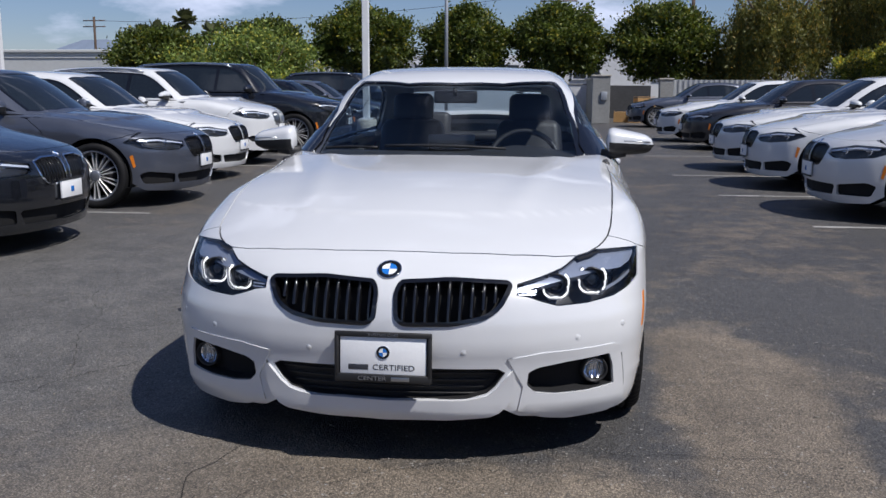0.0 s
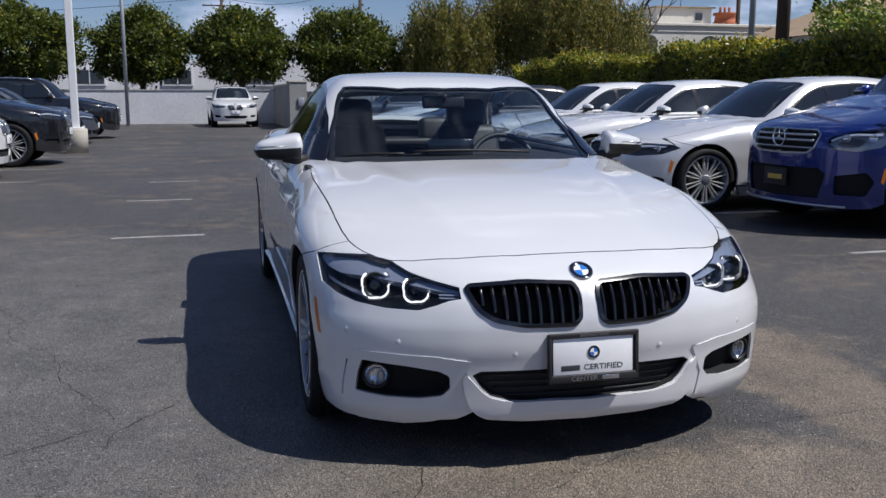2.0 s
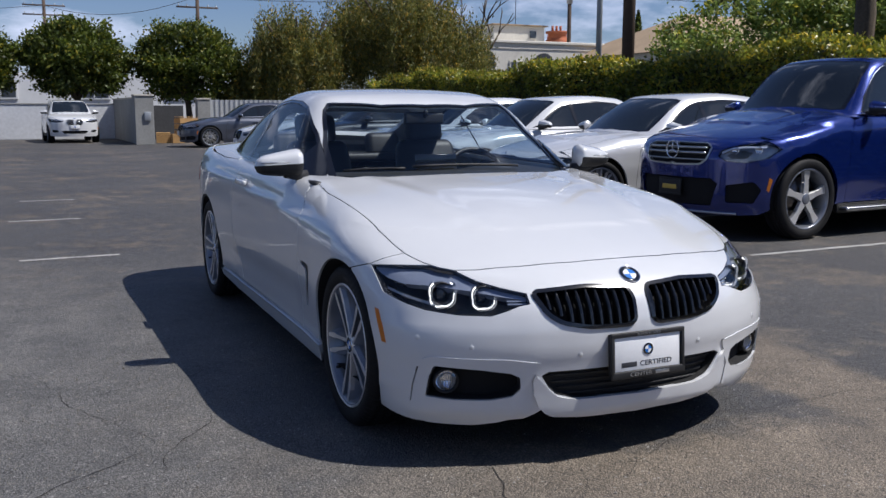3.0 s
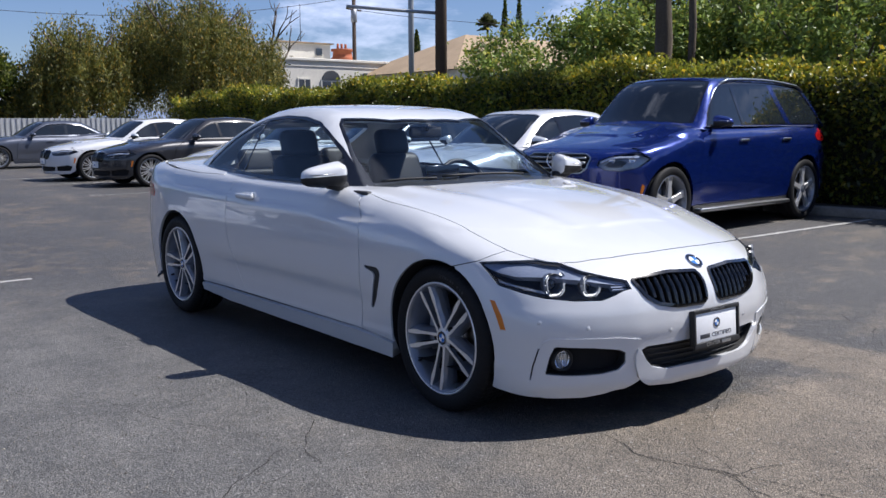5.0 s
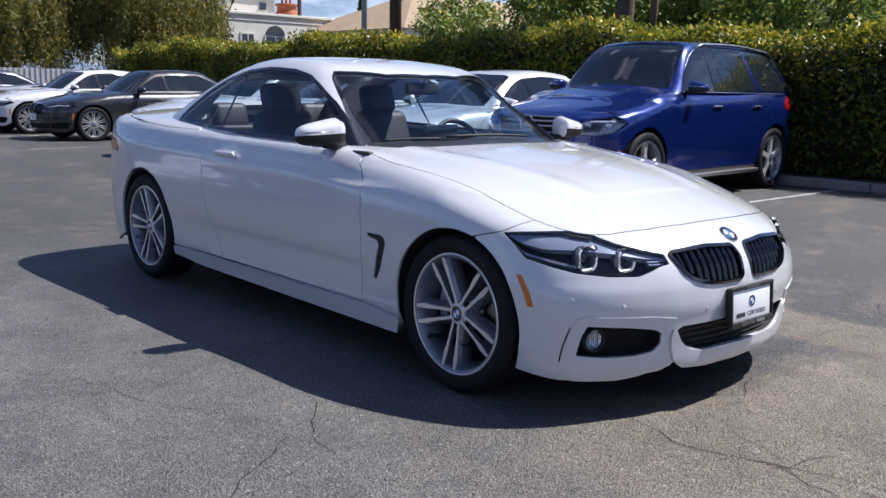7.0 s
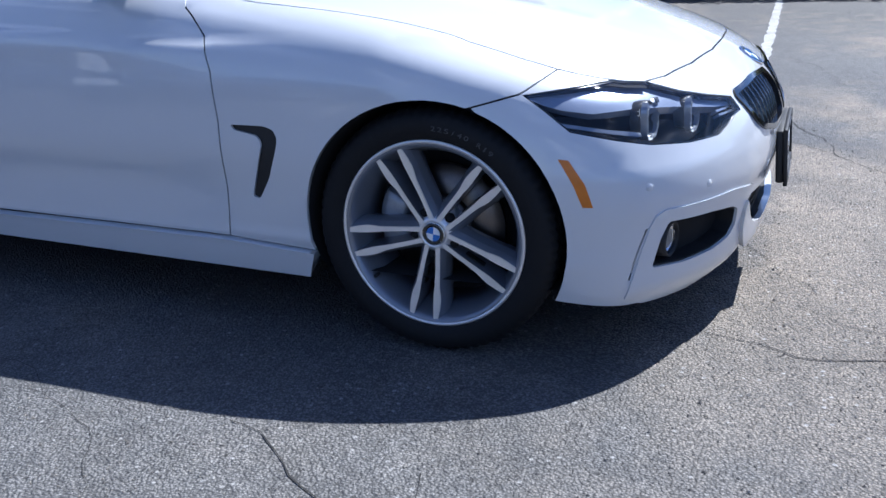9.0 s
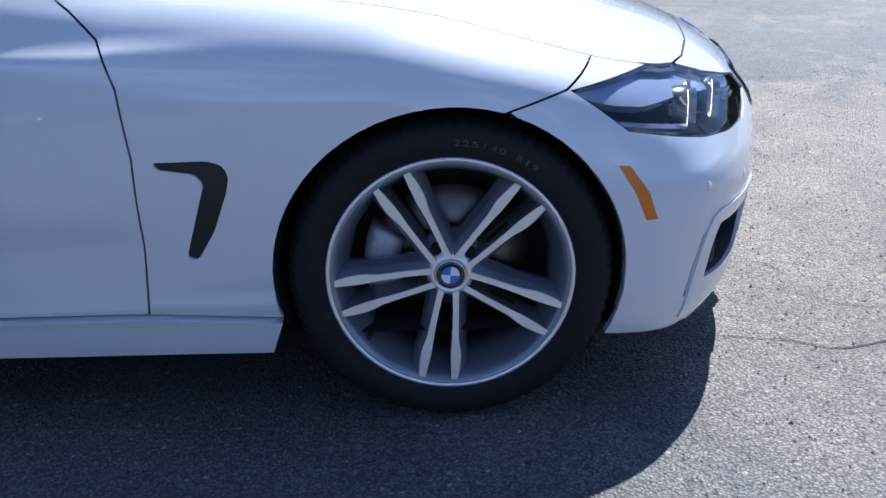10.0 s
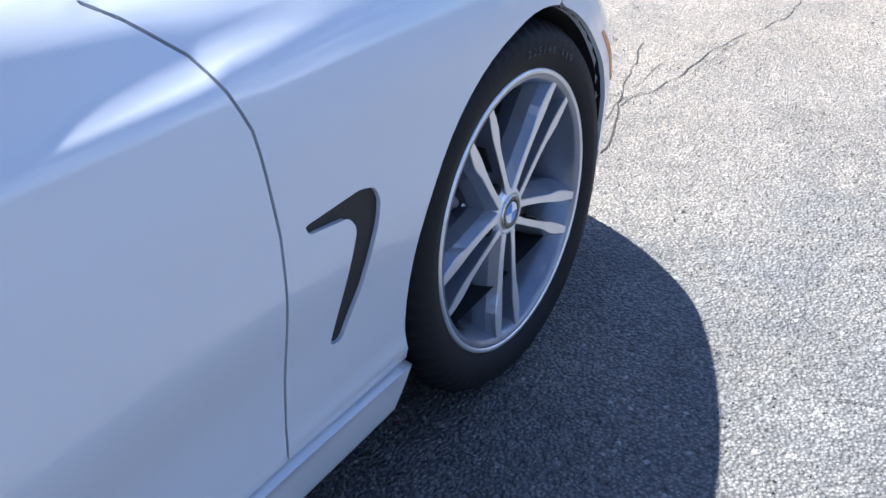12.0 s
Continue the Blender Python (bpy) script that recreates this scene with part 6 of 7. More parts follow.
def respray(root, paint, label):
    """Gives a copy its own paint."""
    tagged(root, label)
    bright = "chrome-edged" in label
    for o in root.children_recursive:
        if o.type == "MESH" and o.data.materials and o.data.materials[0].name.startswith("paint_"):
            o.material_slots[0].link = "OBJECT"
            o.material_slots[0].material = PAINT[paint]
        elif bright and o.name.startswith("grille_frame"):
            o.material_slots[0].link = "OBJECT"
            o.material_slots[0].material = M_CHROME
    return root


blue = parked_car("suv_car", "metallic blue SUV with silver roof rails beside the hedge", SP_BLUE, 0.88, 3.09, 0.40, PAINT["blue"], FACE_BLUE, 5, True).root
blue.matrix_basis = nose_left(4.08, 4.84, 3.0)
sedan = parked_car("sedan_car", "silver-white four-door sedan parked beside a blue SUV", SP_SEDAN, 0.86, 2.975, 0.345, PAINT["silver"], FACE_SEDAN).root
sedan.matrix_basis = nose_left(3.22, 6.98)
for m, p, lb in (
    (nose_left(3.15, 9.75), "white", "white four-door sedan in the row along the hedge"),
    (nose_left(3.18, 12.35), "white", "white four-door sedan in the row along the hedge"),
    (nose_left(3.42, 17.55), "dark", "dark grey four-door sedan in the row along the hedge"),
    (nose_left(3.22, 20.55), "white", "white four-door sedan in the row along the hedge"),
    (nose_left(3.25, 28.95), "grey", "dark grey sedan parked across, before the fence"),
    (nose_right(-3.25, 4.05), "black", "black four-door sedan with a chrome-edged grille"),
    (nose_right(-3.30, 7.15), "grey", "blue-grey metallic four-door sedan beside a white one"),
    (nose_right(-3.75, 9.85), "white", "white four-door sedan between a grey sedan and a white SUV"),
    (nose_right(-3.75, 20.6), "black", "black sedan beyond the lamp post"),
    (nose_right(-3.65, 23.2), "grey", "grey sedan beyond the lamp post"),
    (nose_right(-9.2, 18.3), "black", "black sedan in the second row"),
):
    respray(copy_thing(sedan, m), p, lb)
small = parked_car("small_suv_car", "white compact SUV with silver roof rails, facing the aisle", SP_SMALL, 0.84, 2.67, 0.355, PAINT["white"], FACE_XSUV, 10, True).root
small.matrix_basis = nose_right(-3.95, 12.45)
respray(copy_thing(small, Matrix.Translation((0.38, 33.9, 0)) @ Matrix.Rotation(radians(1.5), 4, "Z")), "white", "white compact SUV standing against the white back wall")
big = parked_car("large_suv_car", "black large SUV with satin trim in the parked row", SP_BIG, 0.90, 2.933, 0.385, PAINT["black"], FACE_XSUV, 10, True).root
big.matrix_basis = nose_right(-3.45, 15.65)
respray(copy_thing(big, nose_right(-3.3, 26.3)), "black", "black SUV near the back wall")
respray(copy_thing(small, nose_right(-6.8, 31.0)), "black", "small black SUV before the back wall")


# ---- ground, kerb, lines ----
def asphalt():
    m = bpy.data.materials.new("asphalt")
    m.use_nodes = True
    n, l = m.node_tree.nodes, m.node_tree.links
    b = n["Principled BSDF"]
    co = n.new("ShaderNodeTexCoord")

    def noise_node(scale, detail=4.0, rough=0.55):
        a = n.new("ShaderNodeTexNoise")
        a.inputs["Scale"].default_value, a.inputs["Detail"].default_value, a.inputs["Roughness"].default_value = scale, detail, rough
        l.new(co.outputs["Object"], a.inputs["Vector"])
        return a.outputs["Fac"]

    def ramp(src, p0, p1, c0=(0, 0, 0, 1), c1=(1, 1, 1, 1)):
        r = n.new("ShaderNodeValToRGB")
        r.color_ramp.elements[0].position, r.color_ramp.elements[1].position = p0, p1
        r.color_ramp.elements[0].color, r.color_ramp.elements[1].color = c0, c1
        l.new(src, r.inputs["Fac"])
        return r.outputs["Color"]

    def mix(fac, a, c, blend="MIX"):
        x = n.new("ShaderNodeMix")
        x.data_type, x.blend_type = "RGBA", blend
        if isinstance(fac, float):
            x.inputs["Factor"].default_value = fac
        else:
            l.new(fac, x.inputs["Factor"])
        for s, k in ((a, "A"), (c, "B")):
            if isinstance(s, tuple):
                x.inputs[k].default_value = s
            else:
                l.new(s, x.inputs[k])
        return x.outputs["Result"]

    def math_node(op, a, c):
        x = n.new("ShaderNodeMath")
        x.operation, x.use_clamp = op, op == "MULTIPLY"
        for i, s in enumerate((a, c)):
            if isinstance(s, (int, float)):
                x.inputs[i].default_value = s
            else:
                l.new(s, x.inputs[i])
        return x.outputs[0]

    seal = ramp(noise_node(0.35, 6), 0.30, 0.72, (0.064, 0.063, 0.065, 1), (0.100, 0.098, 0.097, 1))
    worn = ramp(noise_node(2.3, 6), 0.3, 0.7, (0.140, 0.117, 0.091, 1), (0.255, 0.212, 0.162, 1))
    # worn ground in front of the white car and along its driver's side
    sx = n.new("ShaderNodeSeparateXYZ")
    l.new(co.outputs["Object"], sx.inputs["Vector"])

    def blob(cx, cy, rx, ry):
        a = math_node("DIVIDE", math_node("SUBTRACT", sx.outputs["X"], cx), rx)
        c = math_node("DIVIDE", math_node("SUBTRACT", sx.outputs["Y"], cy), ry)
        d = n.new("ShaderNodeMath")
        d.operation = "ADD"
        l.new(math_node("POWER", a, 2.0), d.inputs[0])
        l.new(math_node("POWER", c, 2.0), d.inputs[1])
        return math_node("SUBTRACT", 1.0, d.outputs[0])
    wear = math_node("MAXIMUM", blob(-0.3, -1.0, 2.6, 1.5), blob(1.35, 0.8, 0.42, 1.5))
    w2 = math_node("ADD", math_node("MULTIPLY", wear, 0.8), math_node("SUBTRACT", math_node("ADD", math_node("ADD", noise_node(1.3, 7, 0.65), noise_node(0.6, 4)), noise_node(4.5, 5, 0.65)), 1.62))
    mask = n.new("ShaderNodeMapRange")
    mask.inputs["From Min"].default_value, mask.inputs["From Max"].default_value = -0.12, 0.24
    mask.clamp = True
    l.new(w2, mask.inputs["Value"])
    base = mix(mask.outputs["Result"], seal, worn)
    def cells(scale):
        v = n.new("ShaderNodeTexVoronoi")
        v.inputs["Scale"].default_value = scale
        l.new(co.outputs["Object"], v.inputs["Vector"])
        return v
    left = math_node("MULTIPLY", math_node("ADD", blob(-2.6, 2.2, 2.6, 4.2), math_node("SUBTRACT", noise_node(1.1, 6, 0.6), 0.35)), 0.9)
    base = mix(left, base, ramp(noise_node(3.1, 6), 0.3, 0.7, (0.108, 0.107, 0.105, 1), (0.184, 0.179, 0.171, 1)))
    grit, chips, pits = cells(150), cells(55), cells(33)
    # each stone of the aggregate has its own tone; a few are pale, and the binder between them is dark
    tone = ramp(grit.outputs["Color"], 0.1, 0.9, (0.58, 0.58, 0.59, 1), (1.5, 1.48, 1.44, 1))
    base = mix(0.9, base, tone, "MULTIPLY")
    joint = ramp(grit.outputs["Distance"], 0.30, 0.62, (1.12, 1.12, 1.12, 1), (0.42, 0.42, 0.42, 1))
    base = mix(0.85, base, joint, "MULTIPLY")
    pale = ramp(chips.outputs["Color"], 0.80, 0.84)
    core = ramp(chips.outputs["Distance"], 0.22, 0.34, (1, 1, 1, 1), (0, 0, 0, 1))
    base = mix(math_node("MULTIPLY", math_node("MULTIPLY", pale, core), 0.75), base, (0.33, 0.32, 0.30, 1))
    dark = ramp(pits.outputs["Color"], 0.70, 0.74)
    hole = ramp(pits.outputs["Distance"], 0.13, 0.25, (1, 1, 1, 1), (0, 0, 0, 1))
    base = mix(math_node("MULTIPLY", math_node("MULTIPLY", dark, hole), 0.9), base, (0.022, 0.020, 0.018, 1))
    lumps = ramp(noise_node(14, 5, 0.7), 0.32, 0.68, (0.70, 0.70, 0.70, 1), (1.25, 1.25, 1.25, 1))
    base = mix(0.55, base, lumps, "MULTIPLY")
    stain = ramp(noise_node(0.9, 5), 0.60, 0.74)
    base = mix(math_node("MULTIPLY", stain, 0.35), base, (0.028, 0.028, 0.03, 1))
    l.new(base, b.inputs["Base Color"])
    b.inputs["Roughness"].default_value = 0.62
    b.inputs["Specular IOR Level"].default_value = 0.55
    bp = n.new("ShaderNodeBump")
    bp.inputs["Strength"].default_value, bp.inputs["Distance"].default_value = 1.0, 0.0045
    hg = math_node("ADD", math_node("SUBTRACT", 1.0, grit.outputs["Distance"]), math_node("ADD", noise_node(60, 5, 0.7), math_node("MULTIPLY", noise_node(9, 4), 2.0)))
    l.new(hg, bp.inputs["Height"])
    l.new(bp.outputs["Normal"], b.inputs["Normal"])
    return m


bm = bmesh.new()
bmesh.ops.create_grid(bm, x_segments=8, y_segments=8, size=600)
tagged(bm_object("ground", bm, asphalt(), smooth=False), "worn grey asphalt of a parking lot", kind="structure")
M_LINE = mat("faded_white_paint", (0.34, 0.335, 0.32), 0.8, 0, 0, 0.45, 5, 0.3, 120)
M_KERB = mat("kerb_concrete", (0.22, 0.21, 0.19), 0.9, 0, 0, 0.25, 2, 0.4, 40)
M_CRACK = mat("crack_dirt", (0.026, 0.024, 0.022), 0.95, 0, 0, 0.2, 9)
M_CONC = mat("concrete_pale", (0.46, 0.43, 0.37), 0.85, 0, 0, 0.12, 2.5, 0.3, 60)
M_POST = mat("post_white_paint", (0.70, 0.71, 0.72), 0.5, 0, 0, 0.06, 3)
M_GREY = mat("galvanised_grey", (0.33, 0.35, 0.38), 0.5, 0.4, 0, 0.12, 4)
M_WALLW = mat("wall_white_paint", (0.55, 0.56, 0.58), 0.85, 0, 0, 0.14, 0.8, 0.2, 25)
M_BLOCK = mat("block_grey", (0.26, 0.26, 0.25), 0.9, 0, 0, 0.2, 1.6, 0.4, 30)
M_STUCCO = mat("stucco_cream", (0.62, 0.59, 0.52), 0.9, 0, 0, 0.10, 0.5, 0.2, 20)
M_TAN = mat("roof_tan", (0.34, 0.25, 0.16), 0.9, 0, 0, 0.2, 0.8, 0.3, 12)
M_TERRA = mat("terracotta", (0.36, 0.11, 0.05), 0.85, 0, 0, 0.2, 2, 0.3, 20)
M_PANE = mat("far_window", (0.05, 0.06, 0.075), 0.1, 0, 0, 0.2, 2)
M_BROWN = mat("pole_wood", (0.075, 0.05, 0.035), 0.85, 0, 0, 0.3, 2, 0.5, 18)
M_WIRE = mat("wire_black", (0.02, 0.02, 0.02), 0.6, 0, 0, 0.1, 3)
M_STEEL = mat("fence_steel", (0.40, 0.41, 0.42), 0.55, 0.3, 0, 0.15, 1.5, 0.1, 20)
M_CARD = mat("crate_brown", (0.42, 0.25, 0.10), 0.85, 0, 0, 0.25, 3, 0.2, 40)
M_HILL = mat("far_hill", (0.16, 0.20, 0.27), 1.0, 0, 0, 0.2, 0.01)


def flat_line(name, pts, width, material, z=0.003, label="", jitter=0.0, kind="structure"):
    rng = random.Random(len(pts) * 7 + int(abs(pts[0][0] * 100)))
    P = [Vector((p[0], p[1])) for p in pts]
    va, fa = [], []
    for i, p in enumerate(P):
        d = (P[min(i + 1, len(P) - 1)] - P[max(i - 1, 0)]).normalized()
        q = Vector((-d.y, d.x))
        w = width * (1 + jitter * rng.uniform(-1, 1))
        va += [(p.x + q.x * w / 2, p.y + q.y * w / 2, z), (p.x - q.x * w / 2, p.y - q.y * w / 2, z)]
        if i:
            k = 2 * i
            fa.append((k - 2, k - 1, k + 1, k))
    ob = mesh_part(name, va, fa, material, None, "", None, False)
    return tagged(ob, label, kind=kind)


def ragged(x0, y0, x1, y1, n=16, amp=0.01, seed=1):
    rng = random.Random(seed)
    return [(x0 + (x1 - x0) * i / n + rng.uniform(-amp, amp), y0 + (y1 - y0) * i / n + rng.uniform(-amp, amp)) for i in range(n + 1)]


for i, (y, xa, xb) in enumerate(((3.40, 3.8, 8.6), (0.2, 3.8, 9.0), (5.9, 3.0, 8.8), (8.4, 2.6, 8.8), (11.0, 2.4, 8.8), (15.0, 2.4, 8.8), (19.0, 2.6, 8.8), (22.0, 2.6, 8.8),
                                 (2.6, -9, -3.3), (5.95, -9, -3.45), (8.9, -9, -3.9), (11.7, -9, -3.5), (14.1, -9, -3.4), (17.4, -9, -3.4), (22.0, -9, -3.4), (5.75, -2.0, -1.2), (8.75, -2.05, -1.3), (11.2, -1.9, -1.2))):
    flat_line("stall_line", ragged(xa, y, xb, y + 0.02, 40, 0.008, i), 0.075, M_LINE, 0.004, "faded white stall line", 0.25)
# cracks: wandering, forking, in the asphalt
def crack(x, y, ang, length, seed, width=0.005):
    rng = random.Random(seed)
    pts = [(x, y)]
    a = ang
    for i in range(int(length / 0.05)):
        a += rng.uniform(-0.55, 0.55)
        a += (ang - a) * 0.25
        pts.append((pts[-1][0] + 0.05 * math.cos(a), pts[-1][1] + 0.05 * math.sin(a)))
        if rng.random() < 0.05 and length > 0.8:
            crack(pts[-1][0], pts[-1][1], a + rng.choice((-1, 1)) * rng.uniform(0.6, 1.3), length * 0.25, seed * 31 + i, width * 0.6)
    flat_line("asphalt_crack", pts, width, M_CRACK, 0.0025 + 0.0001 * (seed % 9), "dark crack in the asphalt", 0.6)


for i, (x, y, a, ln) in enumerate(((-0.55, 0.13, -1.6, 1.2), (-0.30, -0.10, -1.95, 0.8), (-2.02, 0.50, 0.0, 0.7), (-1.34, 1.13, -2.0, 0.7), (-0.56, -0.28, -1.4, 0.9), (-1.36, 4.08, -2.1, 0.9), (-0.56, -0.42, -1.55, 1.6), (-1.6, 0.9, 1.75, 3.6), (-2.3, 2.2, 2.9, 1.6), (-1.9, 5.0, 1.2, 2.4), (-1.5, 6.3, 0.3, 1.4), (2.2, 3.6, 1.9, 2.2), (1.9, 6.2, 1.6, 2.0), (-1.3, -0.5, 2.7, 1.3), (-0.2, -0.15, 0.25, 1.8), (0.9, -0.5, 0.5, 1.6), (-2.0, 3.6, 0.3, 1.2), (-3.0, 4.6, 0.4, 2.5), (1.5, -0.2, 0.9, 1.4), (2.6, -0.9, 0.4, 2.0), (-1.55, 1.7, 3.1, 0.9), (-2.4, 0.4, 0.6, 0.9))):
    crack(x, y, a, ln, i + 3, 0.0022 if i % 3 else 0.0036)


def pebbles():
    """Loose grit on the worn asphalt."""
    rng = np.random.default_rng(4)
    n = 20000
    P = np.column_stack([rng.uniform(-3.2, 2.6, n), rng.uniform(-2.9, 2.4, n)])
    r = rng.uniform(0.0016, 0.0042, n) * np.where(rng.random(n) < 0.05, 1.7, 1.0)
    base = np.array([(1, 0, 0), (-1, 0, 0), (0, 1, 0), (0, -1, 0), (0, 0, 0.8), (0, 0, -0.3)])
    tri = [(0, 2, 4), (2, 1, 4), (1, 3, 4), (3, 0, 4), (2, 0, 5), (1, 2, 5), (3, 1, 5), (0, 3, 5)]
    V = (base[None] * r[:, None, None] * rng.uniform(0.6, 1.3, (n, 6, 1)))
    V[..., 0] += P[:, None, 0]
    V[..., 1] += P[:, None, 1]
    V[..., 2] += r[:, None] * 0.3
    F = [tuple(a + 6 * i for a in t) for i in range(n) for t in tri]
    ob = mesh_part("grit", V.reshape(-1, 3).tolist(), F, mat("grit_stone", (0.17, 0.155, 0.135), 0.9, 0, 0, 0.3, 30, random_hue=0.02), None, "", None, False)
    tagged(ob, "loose grit and small stones on asphalt", kind="stuff")


pebbles()
bm = boxes(*[(8.68, -16 + 2.0 * i, 0.065, 0.15, 1.99, 0.13, 0.02) for i in range(24)])
tagged(bm_object("kerb", bm, M_KERB, smooth=False), "concrete kerb along the hedge", kind="structure")
tagged(bm_object("planting_bed", boxes((9.86, 6.0, 0.05, 2.22, 48.0, 0.10, 0.01)), mat("soil", (0.05, 0.038, 0.028), 0.95, 0, 0, 0.3, 3, 0.5, 30), smooth=False), kind="structure")


# ---- leaves ----
def leaf_mesh(name, pts, size, material, seed, parent=None, label="", droop=0.0, thin=0.55, out=None):
    """Many small bent leaves, each two triangles over a midrib."""
    rng = np.random.default_rng(seed)
    n = len(pts)
    d = rng.normal(size=(n, 3))
    if out is not None:
        d = d * 0.75 + out
    d[:, 2] -= droop
    d /= np.linalg.norm(d, axis=1, keepdims=True) + 1e-9
    s = np.cross(d, rng.normal(size=(n, 3)))
    s /= np.linalg.norm(s, axis=1, keepdims=True) + 1e-9
    up = np.cross(s, d)
    L = size * rng.uniform(0.6, 1.35, (n, 1))
    w = L * thin * 0.5
    V = np.stack([pts - d * L * 0.5, pts + s * w + up * w * 0.35, pts + d * L * 0.5, pts - s * w + up * w * 0.35], 1)
    me = bpy.data.meshes.new(name)
    me.vertices.add(n * 4)
    me.vertices.foreach_set("co", V.reshape(-1).astype(np.float32))
    k = np.arange(n)[:, None] * 4
    me.loops.add(n * 6)
    me.polygons.add(n * 2)
    me.loops.foreach_set("vertex_index", (k + np.array([[0, 1, 2, 0, 2, 3]])).reshape(-1).astype(np.int32))
    me.polygons.foreach_set("loop_start", np.arange(0, n * 6, 3, dtype=np.int32))
    me.update(calc_edges=True)
    me.validate()
    me.materials.append(material)
    ob = new(name, me)
    if parent:
        ob.parent = parent
    if label:
        tagged(ob, label)
    return ob


def crown_points(n, c, rad, seed, clumps=130, lump=0.22, bottom=-0.7, hollow=0.55):
    """Clumped places over an uneven ellipsoid."""
    rng = np.random.default_rng(seed)
    d = rng.normal(size=(clumps * 2, 3))
    d /= np.linalg.norm(d, axis=1, keepdims=True)
    d = d[d[:, 2] > bottom][:clumps]
    bump = 1 + 0.13 * np.sin(d[:, 0] * 5 + seed) * np.cos(d[:, 1] * 6 + seed * 2) + 0.10 * np.sin(d[:, 2] * 8 + seed)
    k = rng.uniform(hollow, 1.0, len(d)) ** 0.5 * bump
    C = d * k[:, None]
    i = rng.integers(0, len(C), n)
    p = C[i] + rng.normal(size=(n, 3)) * lump * rng.uniform(0.5, 1.0, (n, 1))
    o = d[i]
    return np.asarray(c) + p * np.asarray(rad), o


def ficus(x, y, r, top, seed, n=30000):
    t = new("tree")
    t.matrix_basis = Matrix.Translation((x, y, 0))
    tagged(t, "dense round-clipped ficus tree behind the back wall", "tree", "row of clipped trees")
    bot = 1.55
    rng = random.Random(seed)
    part("trunk", tube([(0, 0, 0), (0.05, 0, 0.9), (0, 0.04, 1.9), (0.05, 0, 2.8)], 0.17, 8, 0.6), M_BARK, t)
    for k in range(5):
        a = k * 1.26 + rng.uniform(0, 0.5)
        part("limb", tube([(0, 0, 1.6), (0.5 * math.cos(a), 0.5 * math.sin(a), 2.3), (1.2 * math.cos(a), 1.2 * math.sin(a), 3.2)], 0.08, 6, 0.4), M_BARK, t)
    zc, rz = (top + bot) / 2, (top - bot) / 2
    p, o = crown_points(n, (0, 0, zc), (r * 0.90, r * 0.90, rz * 0.92), seed, 260, 0.13, -0.95, 0.35)
    leaf_mesh("crown", p, 0.17, M_FICUS, seed, t, "dense dark green leaves", out=o * 0.6 + np.array([0, 0, 0.3]))
    return t


for i, (x, r, top) in enumerate(((-8.35, 2.65, 5.25), (-3.35, 2.15, 5.1), (1.05, 2.4, 5.2), (5.85, 2.6, 5.2), (-13.3, 2.4, 4.6), (-18.5, 2.6, 4.3))):
    ficus(x, 41.6, r, top, 11 + i)


def open_bush(x, y, r, top, seed, n=14000, m=None, size=0.17, label="loose grey-green bush with an open crown", low=0.3, droop=0.0, thin=0.5):
    t = new("tree" if top > 3.2 else "shrub")
    t.matrix_basis = Matrix.Translation((x, y, 0))
    tagged(t, label, "tree" if top > 3.2 else "shrub")
    rng = random.Random(seed)
    part("trunk", tube([(0, 0, 0), (0.1, 0, top * 0.25), (0, 0.1, top * 0.5)], 0.04 * top * 0.6, 8, 0.6), M_BARK, t)
    for k in range(6):
        a = k * 1.05 + rng.uniform(0, 0.5)
        e = rng.uniform(0.5, 0.8)
        part("limb", tube([(0, 0, top * 0.25), (e * r * 0.4 * math.cos(a), e * r * 0.4 * math.sin(a), top * 0.5), (e * r * math.cos(a), e * r * math.sin(a), top * 0.78)], 0.05 * r * 0.5, 6, 0.35), M_BARK, t)
    zc, rz = (top + low) / 2, (top - low) / 2
    p, o = crown_points(n * 2, (0, 0, zc), (r, r, rz), seed, 150, 0.15, -0.95, 0.25)
    leaf_mesh("crown", p, size, m or M_BUSH, seed, t, droop=droop, thin=thin, out=o * 0.5)
    return t


open_bush(-12.4, 38.9, 2.5, 4.1, 41, 6500)
open_bush(-16.5, 40.5, 2.2, 3.4, 42, 4500)
open_bush(8.1, 40.8, 0.8, 3.0, 43, 1500, M_PEPPER)
open_bush(9.4, 43.0, 1.3, 3.8, 46, 2200, M_PEPPER)


